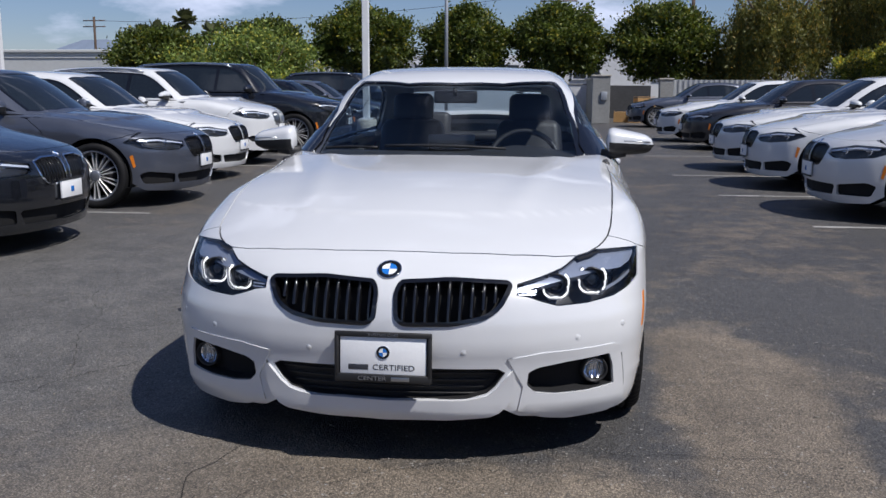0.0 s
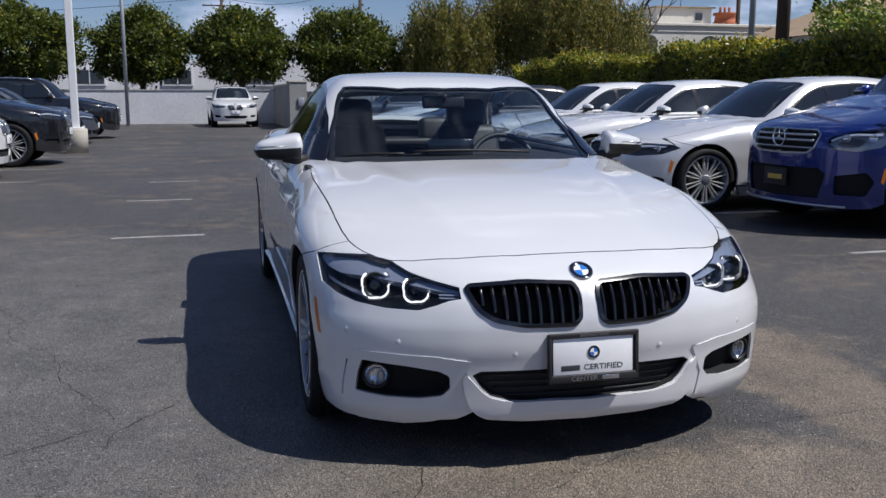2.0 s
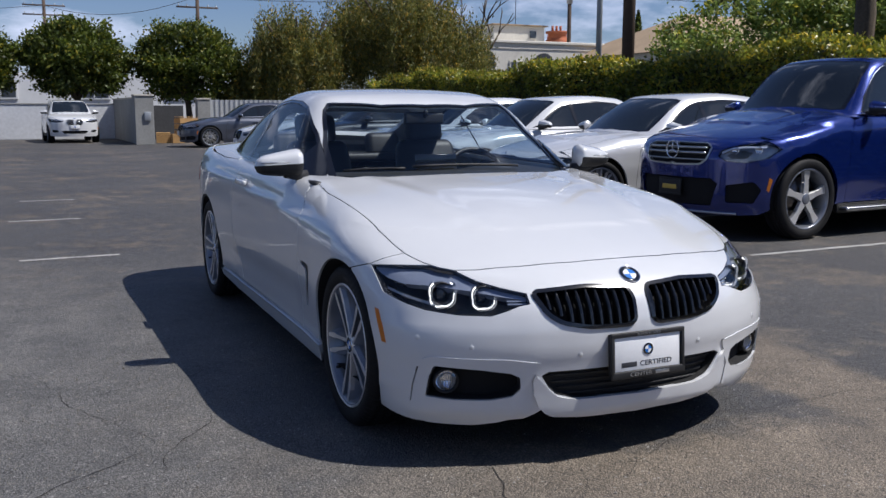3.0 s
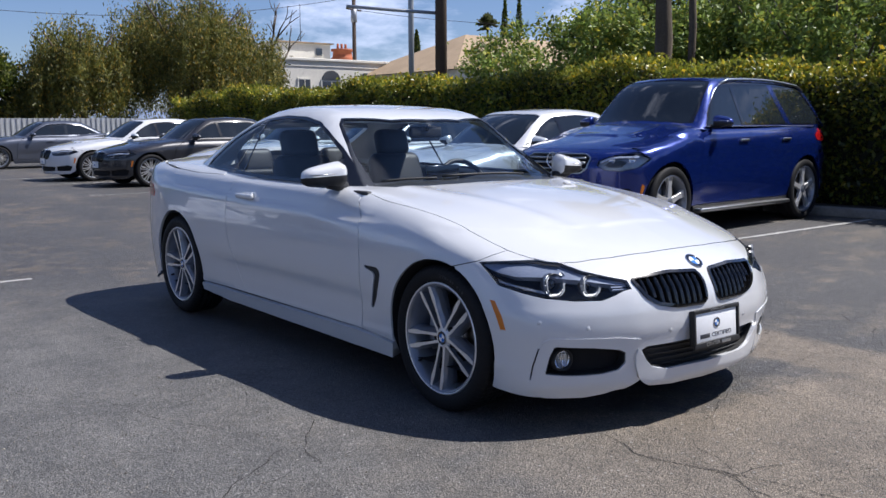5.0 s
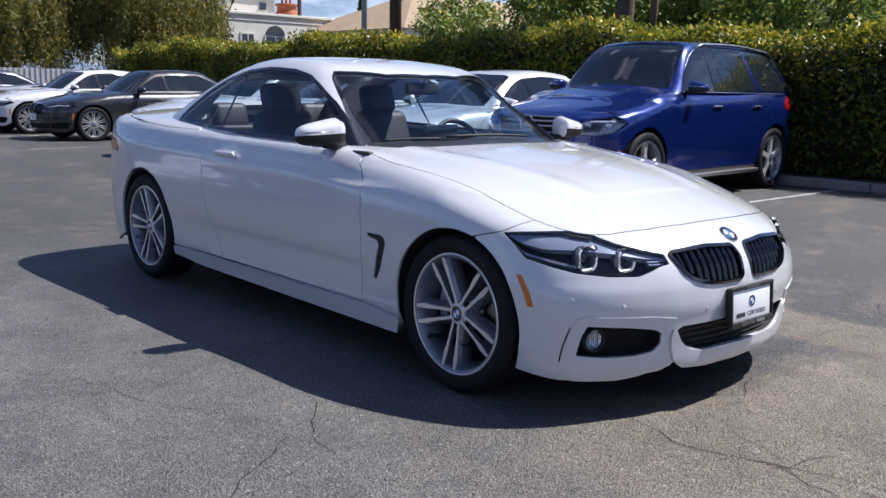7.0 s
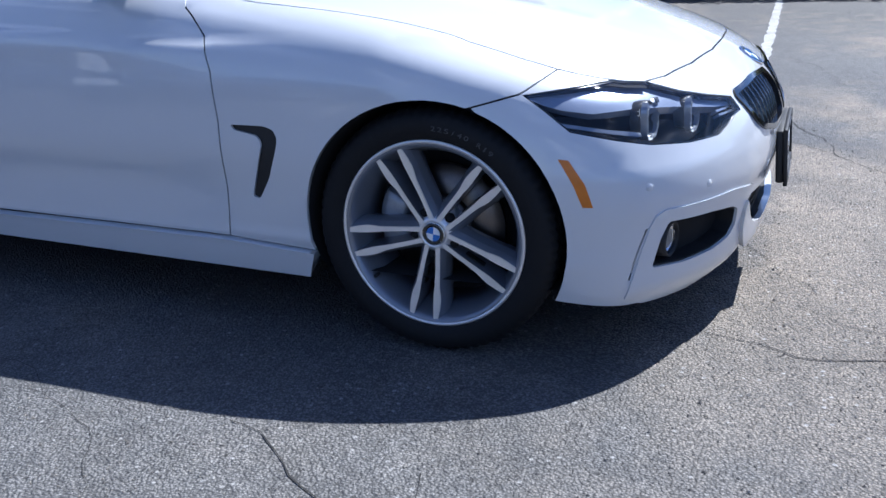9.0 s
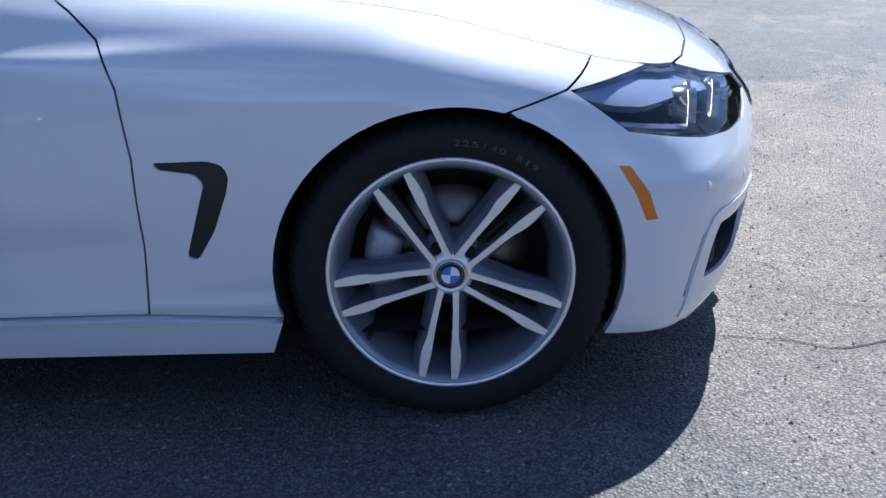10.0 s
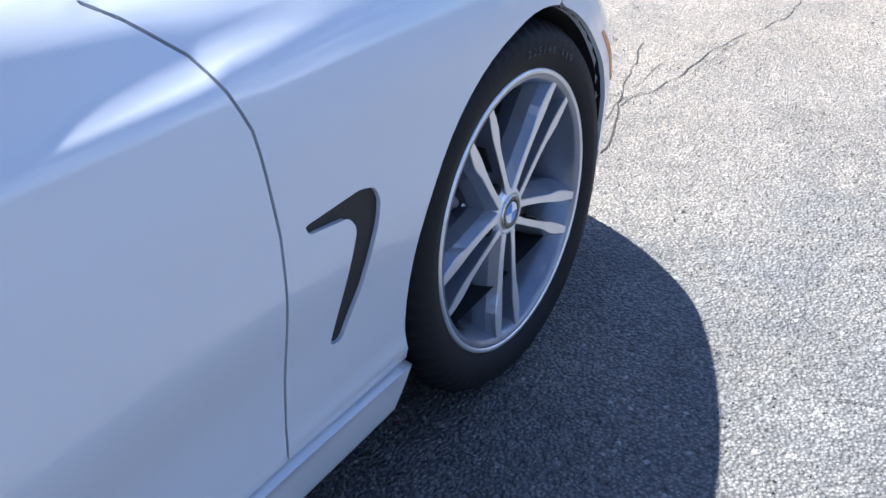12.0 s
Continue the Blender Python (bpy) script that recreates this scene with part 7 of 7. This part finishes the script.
def pepper(x, y, r, top, seed, n):
    """A weeping tree: hanging strands of narrow leaves."""
    t = new("tree")
    t.matrix_basis = Matrix.Translation((x, y, 0))
    tagged(t, "weeping pepper tree with hanging yellow-green leaves", "tree")
    rng = np.random.default_rng(seed)
    part("trunk", tube([(0, 0, 0), (0.2, 0.1, top * 0.25), (0, 0, top * 0.5)], 0.28, 8, 0.6), M_BARK, t)
    for k in range(7):
        a = k * 0.9
        part("limb", tube([(0, 0, top * 0.3), (r * 0.4 * math.cos(a), r * 0.4 * math.sin(a), top * 0.66), (r * 0.75 * math.cos(a), r * 0.75 * math.sin(a), top * 0.82)], 0.11, 6, 0.3), M_BARK, t)
    k = 420
    d = rng.normal(size=(k, 3))
    d[:, 2] = np.abs(d[:, 2]) * 0.8 - 0.15
    d /= np.linalg.norm(d, axis=1, keepdims=True)
    rad = rng.uniform(0.45, 1.0, k) * (1 + 0.18 * np.sin(d[:, 0] * 6 + seed) * np.cos(d[:, 1] * 5))
    start = np.column_stack([d[:, 0] * r * rad, d[:, 1] * r * rad, top * 0.60 + d[:, 2] * top * 0.38 * rad])
    ln = rng.uniform(0.5, 1.0, k) * top * 0.42
    i = rng.integers(0, k, n)
    u = rng.random(n)
    p = start[i].copy()
    p[:, 2] -= u * ln[i]
    p[:, :2] *= (1 + 0.06 * u)[:, None]
    p += rng.normal(size=(n, 3)) * (0.05 + 0.03 * r) * np.array([1, 1, 1.2])
    p[:, 2] = np.maximum(p[:, 2], 0.5)
    leaf_mesh("crown", p, 0.17, M_PEPPER, seed, t, "hanging narrow leaves", droop=1.6, thin=0.32)
    return t


pepper(10.6, 40.2, 2.45, 6.5, 5, 44000)
pepper(16.0, 40.5, 3.8, 8.4, 6, 84000)
pepper(20.6, 44.0, 2.4, 7.0, 8, 20000)


def hedge():
    """A clipped hedge of small leaves over a solid core coloured as inner shade."""
    rng = np.random.default_rng(21)
    h = new("hedge")
    tagged(h, "tall clipped green hedge, its sunlit top coloured yellow-green", "hedge")
    y0, y1 = -14.0, 27.0
    top = lambda y: 2.17 + 0.10 * np.sin(y * 0.9) + 0.07 * np.sin(y * 2.3 + 1) - 0.20 * np.clip((7 - y) / 6, 0, 1)
    face = lambda y, z: 9.22 + 0.07 * np.sin(y * 1.7 + z * 2) + 0.05 * np.sin(y * 4.1 - z * 3)
    n = 80000
    y = y0 + (y1 - y0) * rng.random(n) ** 0.9
    z = top(y) * rng.uniform(0.04, 1.0, n) ** 0.85
    x = face(y, z) + np.abs(rng.normal(size=n)) * 0.13
    A = np.column_stack([x, y, z])
    m = 40000
    y = rng.uniform(y0, y1, m)
    xt = rng.uniform(9.15, 10.6, m)
    B = np.column_stack([xt, y, top(y) + rng.normal(size=m) * 0.06 + 0.08 * np.sin(xt * 5 + y * 3)])
    leaf_mesh("leaves", A, 0.085, M_HEDGE, 22, h, "small glossy leaves", out=np.tile([-0.7, 0, 0.35], (n, 1)), thin=0.6)
    leaf_mesh("top_leaves", B, 0.085, M_HEDGETOP, 23, h, "yellow-green top leaves, coloured lighter for sunlight", out=np.tile([-0.25, 0, 0.9], (m, 1)), thin=0.6)
    # solid near-black filler: the shade between the leaves, put into a colour
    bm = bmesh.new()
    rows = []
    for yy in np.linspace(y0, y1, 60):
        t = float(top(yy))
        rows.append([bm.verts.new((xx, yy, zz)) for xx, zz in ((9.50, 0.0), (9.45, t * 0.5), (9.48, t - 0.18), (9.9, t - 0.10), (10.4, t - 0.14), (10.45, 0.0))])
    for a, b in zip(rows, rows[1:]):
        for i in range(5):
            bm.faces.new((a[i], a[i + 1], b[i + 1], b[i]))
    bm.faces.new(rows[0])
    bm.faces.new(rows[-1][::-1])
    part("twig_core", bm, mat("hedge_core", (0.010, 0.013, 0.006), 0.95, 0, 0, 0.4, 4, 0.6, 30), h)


hedge()
# shrubs and trees behind the hedge
for i, (x, y, r, top, n) in enumerate(((14.6, 13.2, 1.5, 4.4, 5200), (14.8, 10.4, 1.6, 4.2, 6200), (15.0, 17.0, 1.4, 3.9, 3600), (17.0, 12.5, 2.2, 5.4, 7000), (13.8, 6.6, 1.7, 4.4, 5600), (15.5, 8.6, 1.9, 5.0, 5600), (16.5, 4.5, 2.0, 5.2, 5200), (13.4, 2.8, 1.3, 3.7, 3600), (20.5, 17.0, 2.4, 5.4, 5200))):
    open_bush(x, y, r, top, 60 + i, n, M_FICUS if i in (3, 6) else M_BUSH, 0.13, "leafy tree behind the hedge", 1.2)


# ---- back wall, gate, fences ----
def wall_block(name, x0, x1, y0, y1, h, m, cap=None, label=""):
    ob = bm_object(name, boxes(((x0 + x1) / 2, (y0 + y1) / 2, h / 2, x1 - x0, y1 - y0, h, 0.015)), m, smooth=False)
    tagged(ob, label, kind="structure")
    if cap:
        part("coping", boxes(((x0 + x1) / 2, (y0 + y1) / 2, h + 0.03, x1 - x0 + 0.06, y1 - y0 + 0.06, 0.06, 0.012)), cap, ob, smooth=False)
    return ob


wall_block("wall_back", -30.0, 2.3, 39.0, 39.2, 1.42, M_WALLW, M_BLOCK, "painted white block wall at the back of the lot")
wall_block("wall_gate_side", 2.3, 2.75, 32.0, 39.2, 1.62, M_BLOCK, M_CONC, "grey block wall beside the gate")
wall_block("gate_pillar", 2.18, 2.82, 31.3, 31.95, 1.70, M_BLOCK, M_CONC, "grey block gate pillar")
wall_block("wall_gate_end", 5.0, 5.5, 34.8, 35.3, 1.62, M_BLOCK, M_CONC, "grey block pillar at the fence end")
wall_block("wall_gate_back", 2.75, 5.0, 38.0, 38.2, 1.40, mat("gate_dark", (0.05, 0.05, 0.052), 0.8, 0, 0, 0.2, 1.2, 0.2, 30), None, "dark screen in the gateway")
box_ob = bm_object("meter_box", boxes((2.60, 31.27, 1.0, 0.22, 0.06, 0.30, 0.01)), M_GREY)
tagged(box_ob, "small grey metal box on the pillar", "box")


def ribbed_fence(x0, x1, y, h):
    f = new("corrugated_fence")
    tagged(f, "pale corrugated steel fence", "fence")
    k = int((x1 - x0) / 0.20)
    for i in range(k):
        a = x0 + i * 0.20
        bm = bmesh.new()
        prof = [(0, 0), (0.05, 0), (0.07, -0.035), (0.13, -0.035), (0.15, 0), (0.20, 0)]
        lo = [bm.verts.new((a + p, y + q, 0.05)) for p, q in prof]
        hi = [bm.verts.new((a + p, y + q, h)) for p, q in prof]
        for j in range(5):
            bm.faces.new((lo[j], lo[j + 1], hi[j + 1], hi[j]))
        part("steel_panel", bm, M_STEEL, f, smooth=False)
    part("top_rail", boxes(((x0 + x1) / 2, y + 0.03, h - 0.05, x1 - x0, 0.05, 0.05, 0.008)), M_GREY, f)
    for i in range(int((x1 - x0) / 2.4) + 1):
        part("fence_post", boxes((x0 + 2.4 * i, y + 0.06, h / 2, 0.07, 0.07, h, 0.008)), M_GREY, f)


ribbed_fence(5.5, 11.6, 35.2, 1.62)
wall_block("wall_dark_gate", 11.7, 16.5, 36.0, 36.15, 1.55, mat("dark_slats", (0.02, 0.02, 0.021), 0.7, 0, 0, 0.2, 2, 0.2, 20), None, "dark slatted gate")
wall_block("wall_behind_fence", 16.5, 30.0, 36.5, 36.7, 1.6, M_BLOCK, None, "block wall behind the trees")


def crate(x, y, z, sx, sy, sz, turn, label):
    c = new("crate")
    c.matrix_basis = Matrix.Translation((x, y, z)) @ Matrix.Rotation(radians(turn), 4, "Z")
    tagged(c, label, "crate", "crates by the gate")
    for s in (-1, 1):
        for k in range(4):
            zz = sz * (0.14 + 0.24 * k)
            part("board", boxes((0, s * (sy / 2 - 0.01), zz, sx, 0.02, sz * 0.20, 0.004)), M_CARD, c, smooth=False)
            part("board", boxes((s * (sx / 2 - 0.01), 0, zz, 0.02, sy - 0.045, sz * 0.20, 0.004)), M_CARD, c, smooth=False)
    part("lid", boxes((0, 0, sz + 0.005, sx, sy, 0.02, 0.004)), M_CARD, c, smooth=False)


crate(4.25, 33.2, 0, 0.7, 0.6, 0.95, 12, "tall brown wooden crate by the gate")
crate(3.35, 32.9, 0, 0.5, 0.5, 0.38, -8, "small brown crate by the gate")
crate(3.80, 32.6, 0, 0.42, 0.4, 0.32, 5, "small brown crate by the gate")


# ---- lamp posts, poles ----
def lamp_post(x, y, h, r, base, m, label, head=True):
    p = new("lamp_post")
    p.matrix_basis = Matrix.Translation((x, y, 0))
    tagged(p, label, "lamp post")
    z = 0
    if base:
        part("footing", lathe([(0, 0.0), (0.0, 0.235), (0.50, 0.235), (0.53, 0.215), (0.53, 0.0)], 32, "z"), M_CONC, p, "round pale concrete footing")
        part("base_plate", boxes((0, 0, 0.545, 0.30, 0.30, 0.03, 0.006)), M_POST, p)
        z = 0.53
    part("pole", boxes((0, 0, (h + z) / 2, 2 * r, 2 * r, h - z, 0.012)) if base else tube([(0, 0, 0), (0, 0, h)], r, 12), m, p, smooth=not base)
    if head:
        part("lamp_head", boxes((0.45, 0, h, 0.7, 0.32, 0.12, 0.02), (0.1, 0, h, 0.3, 0.06, 0.06, 0.01)), m, p)
    return p


lamp_post(-3.70, 18.75, 7.5, 0.075, True, M_POST, "white square lamp post on a round concrete footing")
lamp_post(-3.80, 37.4, 8.0, 0.075, False, M_GREY, "grey round lamp post before the back wall")
lamp_post(-15.1, 22.5, 7.5, 0.075, True, M_POST, "white square lamp post in the far row")


def utility_pole(x, y, h, r, m, arms=(), label="brown wooden utility pole", can=False):
    p = new("utility_pole")
    p.matrix_basis = Matrix.Translation((x, y, 0))
    tagged(p, label, "pole")
    part("pole", tube([(0, 0, 0), (0, 0, h * 0.5), (0, 0, h)], r, 12, 0.85), m, p)
    for z, w, ang in arms:
        c, s = math.cos(radians(ang)), math.sin(radians(ang))
        part("crossarm", tube([(-w * c, -w * s, z), (w * c, w * s, z)], 0.06, 6), m, p)
        for t in (-0.9, -0.5, 0.5, 0.9):
            part("insulator", tube([(w * t * c, w * t * s, z), (w * t * c, w * t * s, z + 0.18)], 0.035, 6), M_GREY, p)
    if can:
        part("transformer", lathe([(h - 2.4, 0.0), (h - 2.4, 0.22), (h - 1.5, 0.22), (h - 1.4, 0.0)], 16, "z"), M_GREY, p)
    return p


big_pole = utility_pole(12.9, 17.5, 11.0, 0.17, M_BROWN, (), "thick dark brown wooden pole behind the hedge")
part("side_arm", tube([(0, 0, 4.28), (-1.1, 1.0, 4.40), (-1.9, 1.75, 4.50)], 0.045, 8), M_GREY, big_pole)
utility_pole(12.95, 18.9, 9.0, 0.085, M_GREY, (), "slim grey steel pole behind the hedge")
utility_pole(35.5, 55.0, 11.2, 0.16, M_BROWN, ((10.6, 1.2, 20), (9.7, 0.9, 20)), "wooden utility pole with crossarms", True)
utility_pole(9.6, 58.0, 8.6, 0.13, M_BROWN, ((8.2, 1.3, 0), (7.6, 1.3, 0)), "wooden utility pole with crossarms")
utility_pole(1.4, 75.0, 9.4, 0.14, M_BROWN, ((9.0, 1.5, 0), (8.3, 1.5, 0)), "wooden utility pole with crossarms")
utility_pole(-46.0, 90.0, 8.4, 0.14, M_BROWN, ((8.0, 1.2, 0), (7.4, 1.2, 0)), "wooden utility pole with crossarms")
for i, (a, b) in enumerate((((-46, 90, 8.0), (1.4, 75, 9.0)), ((1.4, 75, 9.0), (9.6, 58, 8.3)), ((9.6, 58, 8.3), (35.5, 55, 10.6)), ((35.5, 55, 10.6), (12.9, 17.5, 10.4)), ((35.5, 55, 9.7), (60, 40, 9.5)), ((12.9, 17.5, 10.0), (14.5, -30, 10.0)))):
    A, B = Vector(a), Vector(b)
    pts = [A.lerp(B, t) - Vector((0, 0, 0.9 * 4 * t * (1 - t))) for t in np.linspace(0, 1, 14)]
    tagged(bm_object("wire", tube(pts, 0.018, 5), M_WIRE), "thin black overhead wire", "wire", "overhead wires")


# ---- buildings ----
def house(name, label, x0, x1, y0, y1, h, m, windows=(), cornice=True, roof=None):
    b = new(name)
    b.matrix_basis = Matrix.Translation(((x0 + x1) / 2, y0, 0))
    tagged(b, label, "building")
    w, d = x1 - x0, y1 - y0
    part("wall", boxes((0, d / 2, h / 2, w, d, h, 0.02)), m, b, smooth=False)
    if cornice:
        part("cornice", boxes((0, d / 2, h - 0.12, w + 0.35, d + 0.35, 0.18, 0.03), (0, d / 2, h - 0.55, w + 0.12, d + 0.12, 0.10, 0.02)), m, b, smooth=False)
    for x, z, ww, hh, arched in windows:
        win = new("window")
        win.parent = b
        part("frame", boxes((x, -0.04, z, ww + 0.24, 0.10, hh + 0.24, 0.02)), m, win, smooth=False)
        part("pane", boxes((x, -0.075, z, ww, 0.06, hh, 0.005)), M_PANE, win, smooth=False)
        if arched:
            bm = lathe([(-0.13, 0.0), (-0.13, ww * 0.5), (-0.02, ww * 0.5)], 32, "y")
            for v in bm.verts:
                v.co = Vector((x + v.co.x, v.co.y, z + hh / 2 + 0.10 + max(0, v.co.z) * 0.9))
            part("arch_pane", bm, M_PANE, win, smooth=False)
        part("mullion", boxes((x, -0.11, z, 0.06, 0.03, hh, 0.005)), m, win, smooth=False)
    if roof:
        bm = bmesh.new()
        rh = roof
        vs = [bm.verts.new(v) for v in ((-w / 2 - 0.4, -0.4, h), (w / 2 + 0.4, -0.4, h), (w / 2 + 0.4, d + 0.4, h), (-w / 2 - 0.4, d + 0.4, h), (-w / 2 + d / 2, d / 2, h + rh), (w / 2 - d / 2, d / 2, h + rh))]
        for f in ((0, 1, 5, 4), (1, 2, 5), (2, 3, 4, 5), (3, 0, 4)):
            bm.faces.new([vs[i] for i in f])
        part("roof", bm, M_TAN, b, smooth=False)
    return b


cream = house("cream_building", "cream two-storey building with arched windows and a cornice", 25.8, 38.5, 54.0, 66.0, 6.0, M_STUCCO, [(-3.9, 4.3, 1.2, 0.5, True), (0.6, 4.2, 1.5, 0.4, True), (-1.6, 3.9, 0.9, 1.2, False), (3.6, 4.2, 1.2, 0.5, True)])
part("roof_house", boxes((-0.2, 4.0, 6.6, 4.2, 4.0, 1.2, 0.03)), M_STUCCO, cream, smooth=False)
part("roof_house_cap", boxes((-0.2, 4.0, 7.22, 4.6, 4.4, 0.10, 0.02)), M_TAN, cream, smooth=False)
part("stair_window", boxes((0.9, 1.96, 6.6, 0.5, 0.08, 0.5, 0.01)), M_PANE, cream, smooth=False)
part("chimney", lathe([(5.9, 0.0), (5.9, 0.75), (6.35, 0.85), (6.4, 0.75), (6.8, 0.70), (6.85, 0.85), (7.0, 0.85), (7.0, 0.0)], 20, "z"), M_TERRA, cream, "round terracotta chimney")
bpy.data.objects["chimney"].location = (3.6, 3.0, 0)
for k in range(3):
    part("chimney_pot", tube([(3.2 + 0.35 * k, 3.0, 6.9), (3.2 + 0.35 * k, 3.0, 7.4)], 0.09, 8), M_TERRA, cream)
part("antenna", tube([(0.6, 4.0, 7.2), (0.6, 4.0, 10.2)], 0.025, 5), M_WIRE, cream)
house("tan_roof_house", "house with a tan hipped roof behind the hedge", 36.0, 62.0, 44.0, 56.0, 4.9, M_STUCCO, [(-6, 3.4, 1.2, 1.0, False), (2, 3.4, 1.2, 1.0, False)], False, 3.0)
house("white_building", "plain white low building behind the clipped trees", -16.0, 16.0, 56.0, 70.0, 3.3, mat("far_white", (0.62, 0.63, 0.64), 0.85, 0, 0, 0.08, 0.3), [(x, 2.3, 1.6, 0.8, False) for x in (-12, -7, -2, 3, 8, 12)], False)
house("flat_roof_building", "long pale flat-roofed building across the lot", -62.0, -27.0, 60.0, 80.0, 3.85, mat("far_grey_white", (0.50, 0.51, 0.50), 0.85, 0, 0, 0.08, 0.3), [], True)
house("white_side_building", "small white building with a dark eave", -27.0, -24.6, 60.0, 66.0, 3.75, M_STUCCO, [(0.2, 2.4, 0.9, 0.8, False)], True)
house("grey_balcony_building", "grey building with dark windows behind trees", 24.0, 34.0, 5.0, 17.0, 9.0, M_STUCCO, [], True)
for z in (3.4, 6.0):
    for y in (7.0, 9.5, 12.0):
        tagged(bm_object("far_window", boxes((23.96, y, z, 0.1, 1.2, 1.4, 0.02)), M_PANE, bpy.data.objects["grey_balcony_building"], smooth=False))
for o in [o for o in bpy.data.objects if o.name.startswith("far_window") and o.type == "MESH"]:
    o.location = (-29.0, -5.0, 0)


# ---- palms, cypress, bare tree, hills ----
def palm(x, y, h, seed, r=0.16, crown=1.5):
    p = new("palm_tree")
    p.matrix_basis = Matrix.Translation((x, y, 0))
    tagged(p, "tall fan palm with a shaggy crown", "palm")
    rng = np.random.default_rng(seed)
    part("trunk", tube([(0, 0, 0), (0.1, 0, h * 0.4), (0, 0.05, h * 0.75), (0, 0, h)], r, 8, 0.75), M_BARK, p)
    for k in range(22):
        a, e = rng.uniform(0, 6.28), rng.uniform(-0.9, 1.2)
        d = Vector((math.cos(a) * math.cos(e), math.sin(a) * math.cos(e), math.sin(e)))
        c = Vector((0, 0, h)) + d * crown * 0.35
        tip = c + d * crown * 0.7 - Vector((0, 0, 0.2))
        bm = bmesh.new()
        s = d.cross(Vector((0, 0, 1)))
        s = s.normalized() if s.length > 0.1 else Vector((1, 0, 0))
        v0 = bm.verts.new(Vector((0, 0, h)))
        fan = [bm.verts.new(c + d * crown * 0.62 * math.cos(t) + s * crown * 0.5 * math.sin(t) - Vector((0, 0, 0.18 * t * t)) - (d * 0.25 if i % 2 else Vector())) for i, t in enumerate(np.linspace(-1.2, 1.2, 13))]
        for q, w in zip(fan, fan[1:]):
            bm.faces.new((v0, q, w))
        part("frond", bm, M_PALM, p, smooth=False)


for i, (x, y, h) in enumerate(((-36.3, 90, 8.0), (-38.2, 92, 6.6), (-39.9, 91, 7.0), (-34.6, 93, 7.0), (-40.6, 90, 6.6), (66.0, 74.0, 12.2))):
    palm(x, y, h, 100 + i)
palm(12.4, 9.77, 7.5, 120, 0.20, 1.7)
palm(12.4, 9.07, 8.0, 121, 0.085, 1.5)
for x, y, h in ((78.0, 84.0, 17.5), (80.5, 84.0, 18.0), (53.0, 70.0, 10.5)):
    t = new("cypress_tree")
    t.matrix_basis = Matrix.Translation((x, y, 0))
    tagged(t, "slim dark cypress far behind the roofs", "tree")
    part("trunk", tube([(0, 0, 0), (0, 0, h * 0.5), (0, 0, h * 0.9)], 0.2, 6, 0.3), M_BARK, t)
    rng = np.random.default_rng(int(x))
    u = rng.random(1800)
    a = rng.uniform(0, 6.28, 1800)
    rr = 0.75 * np.sin(np.pi * np.clip(u * 0.9 + 0.1, 0, 1)) * rng.uniform(0.5, 1, 1800)
    leaf_mesh("crown", np.column_stack([rr * np.cos(a), rr * np.sin(a), 1 + u * (h - 1)]), 0.4, M_FICUS, 7, t)


def bare_tree(x, y, h, seed):
    t = new("bare_tree")
    t.matrix_basis = Matrix.Translation((x, y, 0))
    tagged(t, "bare tree with dark leafless branches", "tree")
    rng = random.Random(seed)

    def grow(p, d, ln, r, depth):
        q = p + d * ln
        mid = p.lerp(q, 0.5) + Vector((rng.uniform(-1, 1), rng.uniform(-1, 1), rng.uniform(-1, 1))) * ln * 0.08
        part("branch" if depth else "trunk", tube([p, mid, q], r, 5, 0.65), M_BARK, t)
        if depth < 4:
            for _ in range(2 + (depth == 0)):
                n = (d + Vector((rng.uniform(-1, 1), rng.uniform(-1, 1), rng.uniform(-0.3, 0.8))) * 0.75).normalized()
                grow(q, n, ln * rng.uniform(0.62, 0.8), r * 0.62, depth + 1)
    grow(Vector((0, 0, 0)), Vector((0.12, 0, 1)).normalized(), h * 0.36, 0.20, 0)


bare_tree(23.3, 46.0, 8.2, 3)
bm = bmesh.new()
rng = np.random.default_rng(9)
prev = None
for i, x in enumerate(np.linspace(-900, 1500, 90)):
    hgt = 26 + 18 * math.exp(-((x + 480) / 90) ** 2) + 8 * math.sin(x * 0.012) + 5 * math.sin(x * 0.037 + 1)
    a, b = bm.verts.new((x, 900, 0)), bm.verts.new((x, 960, hgt))
    if prev:
        bm.faces.new((prev[0], a, b, prev[1]))
    prev = (a, b)
tagged(bm_object("backdrop_hills", bm, M_HILL), "hazy blue hills on the horizon", kind="structure")
# closing the lot behind the camera
wall_block("wall_behind", -30.0, 30.0, -22.0, -21.8, 2.2, M_WALLW, None, "plain white wall closing the lot")
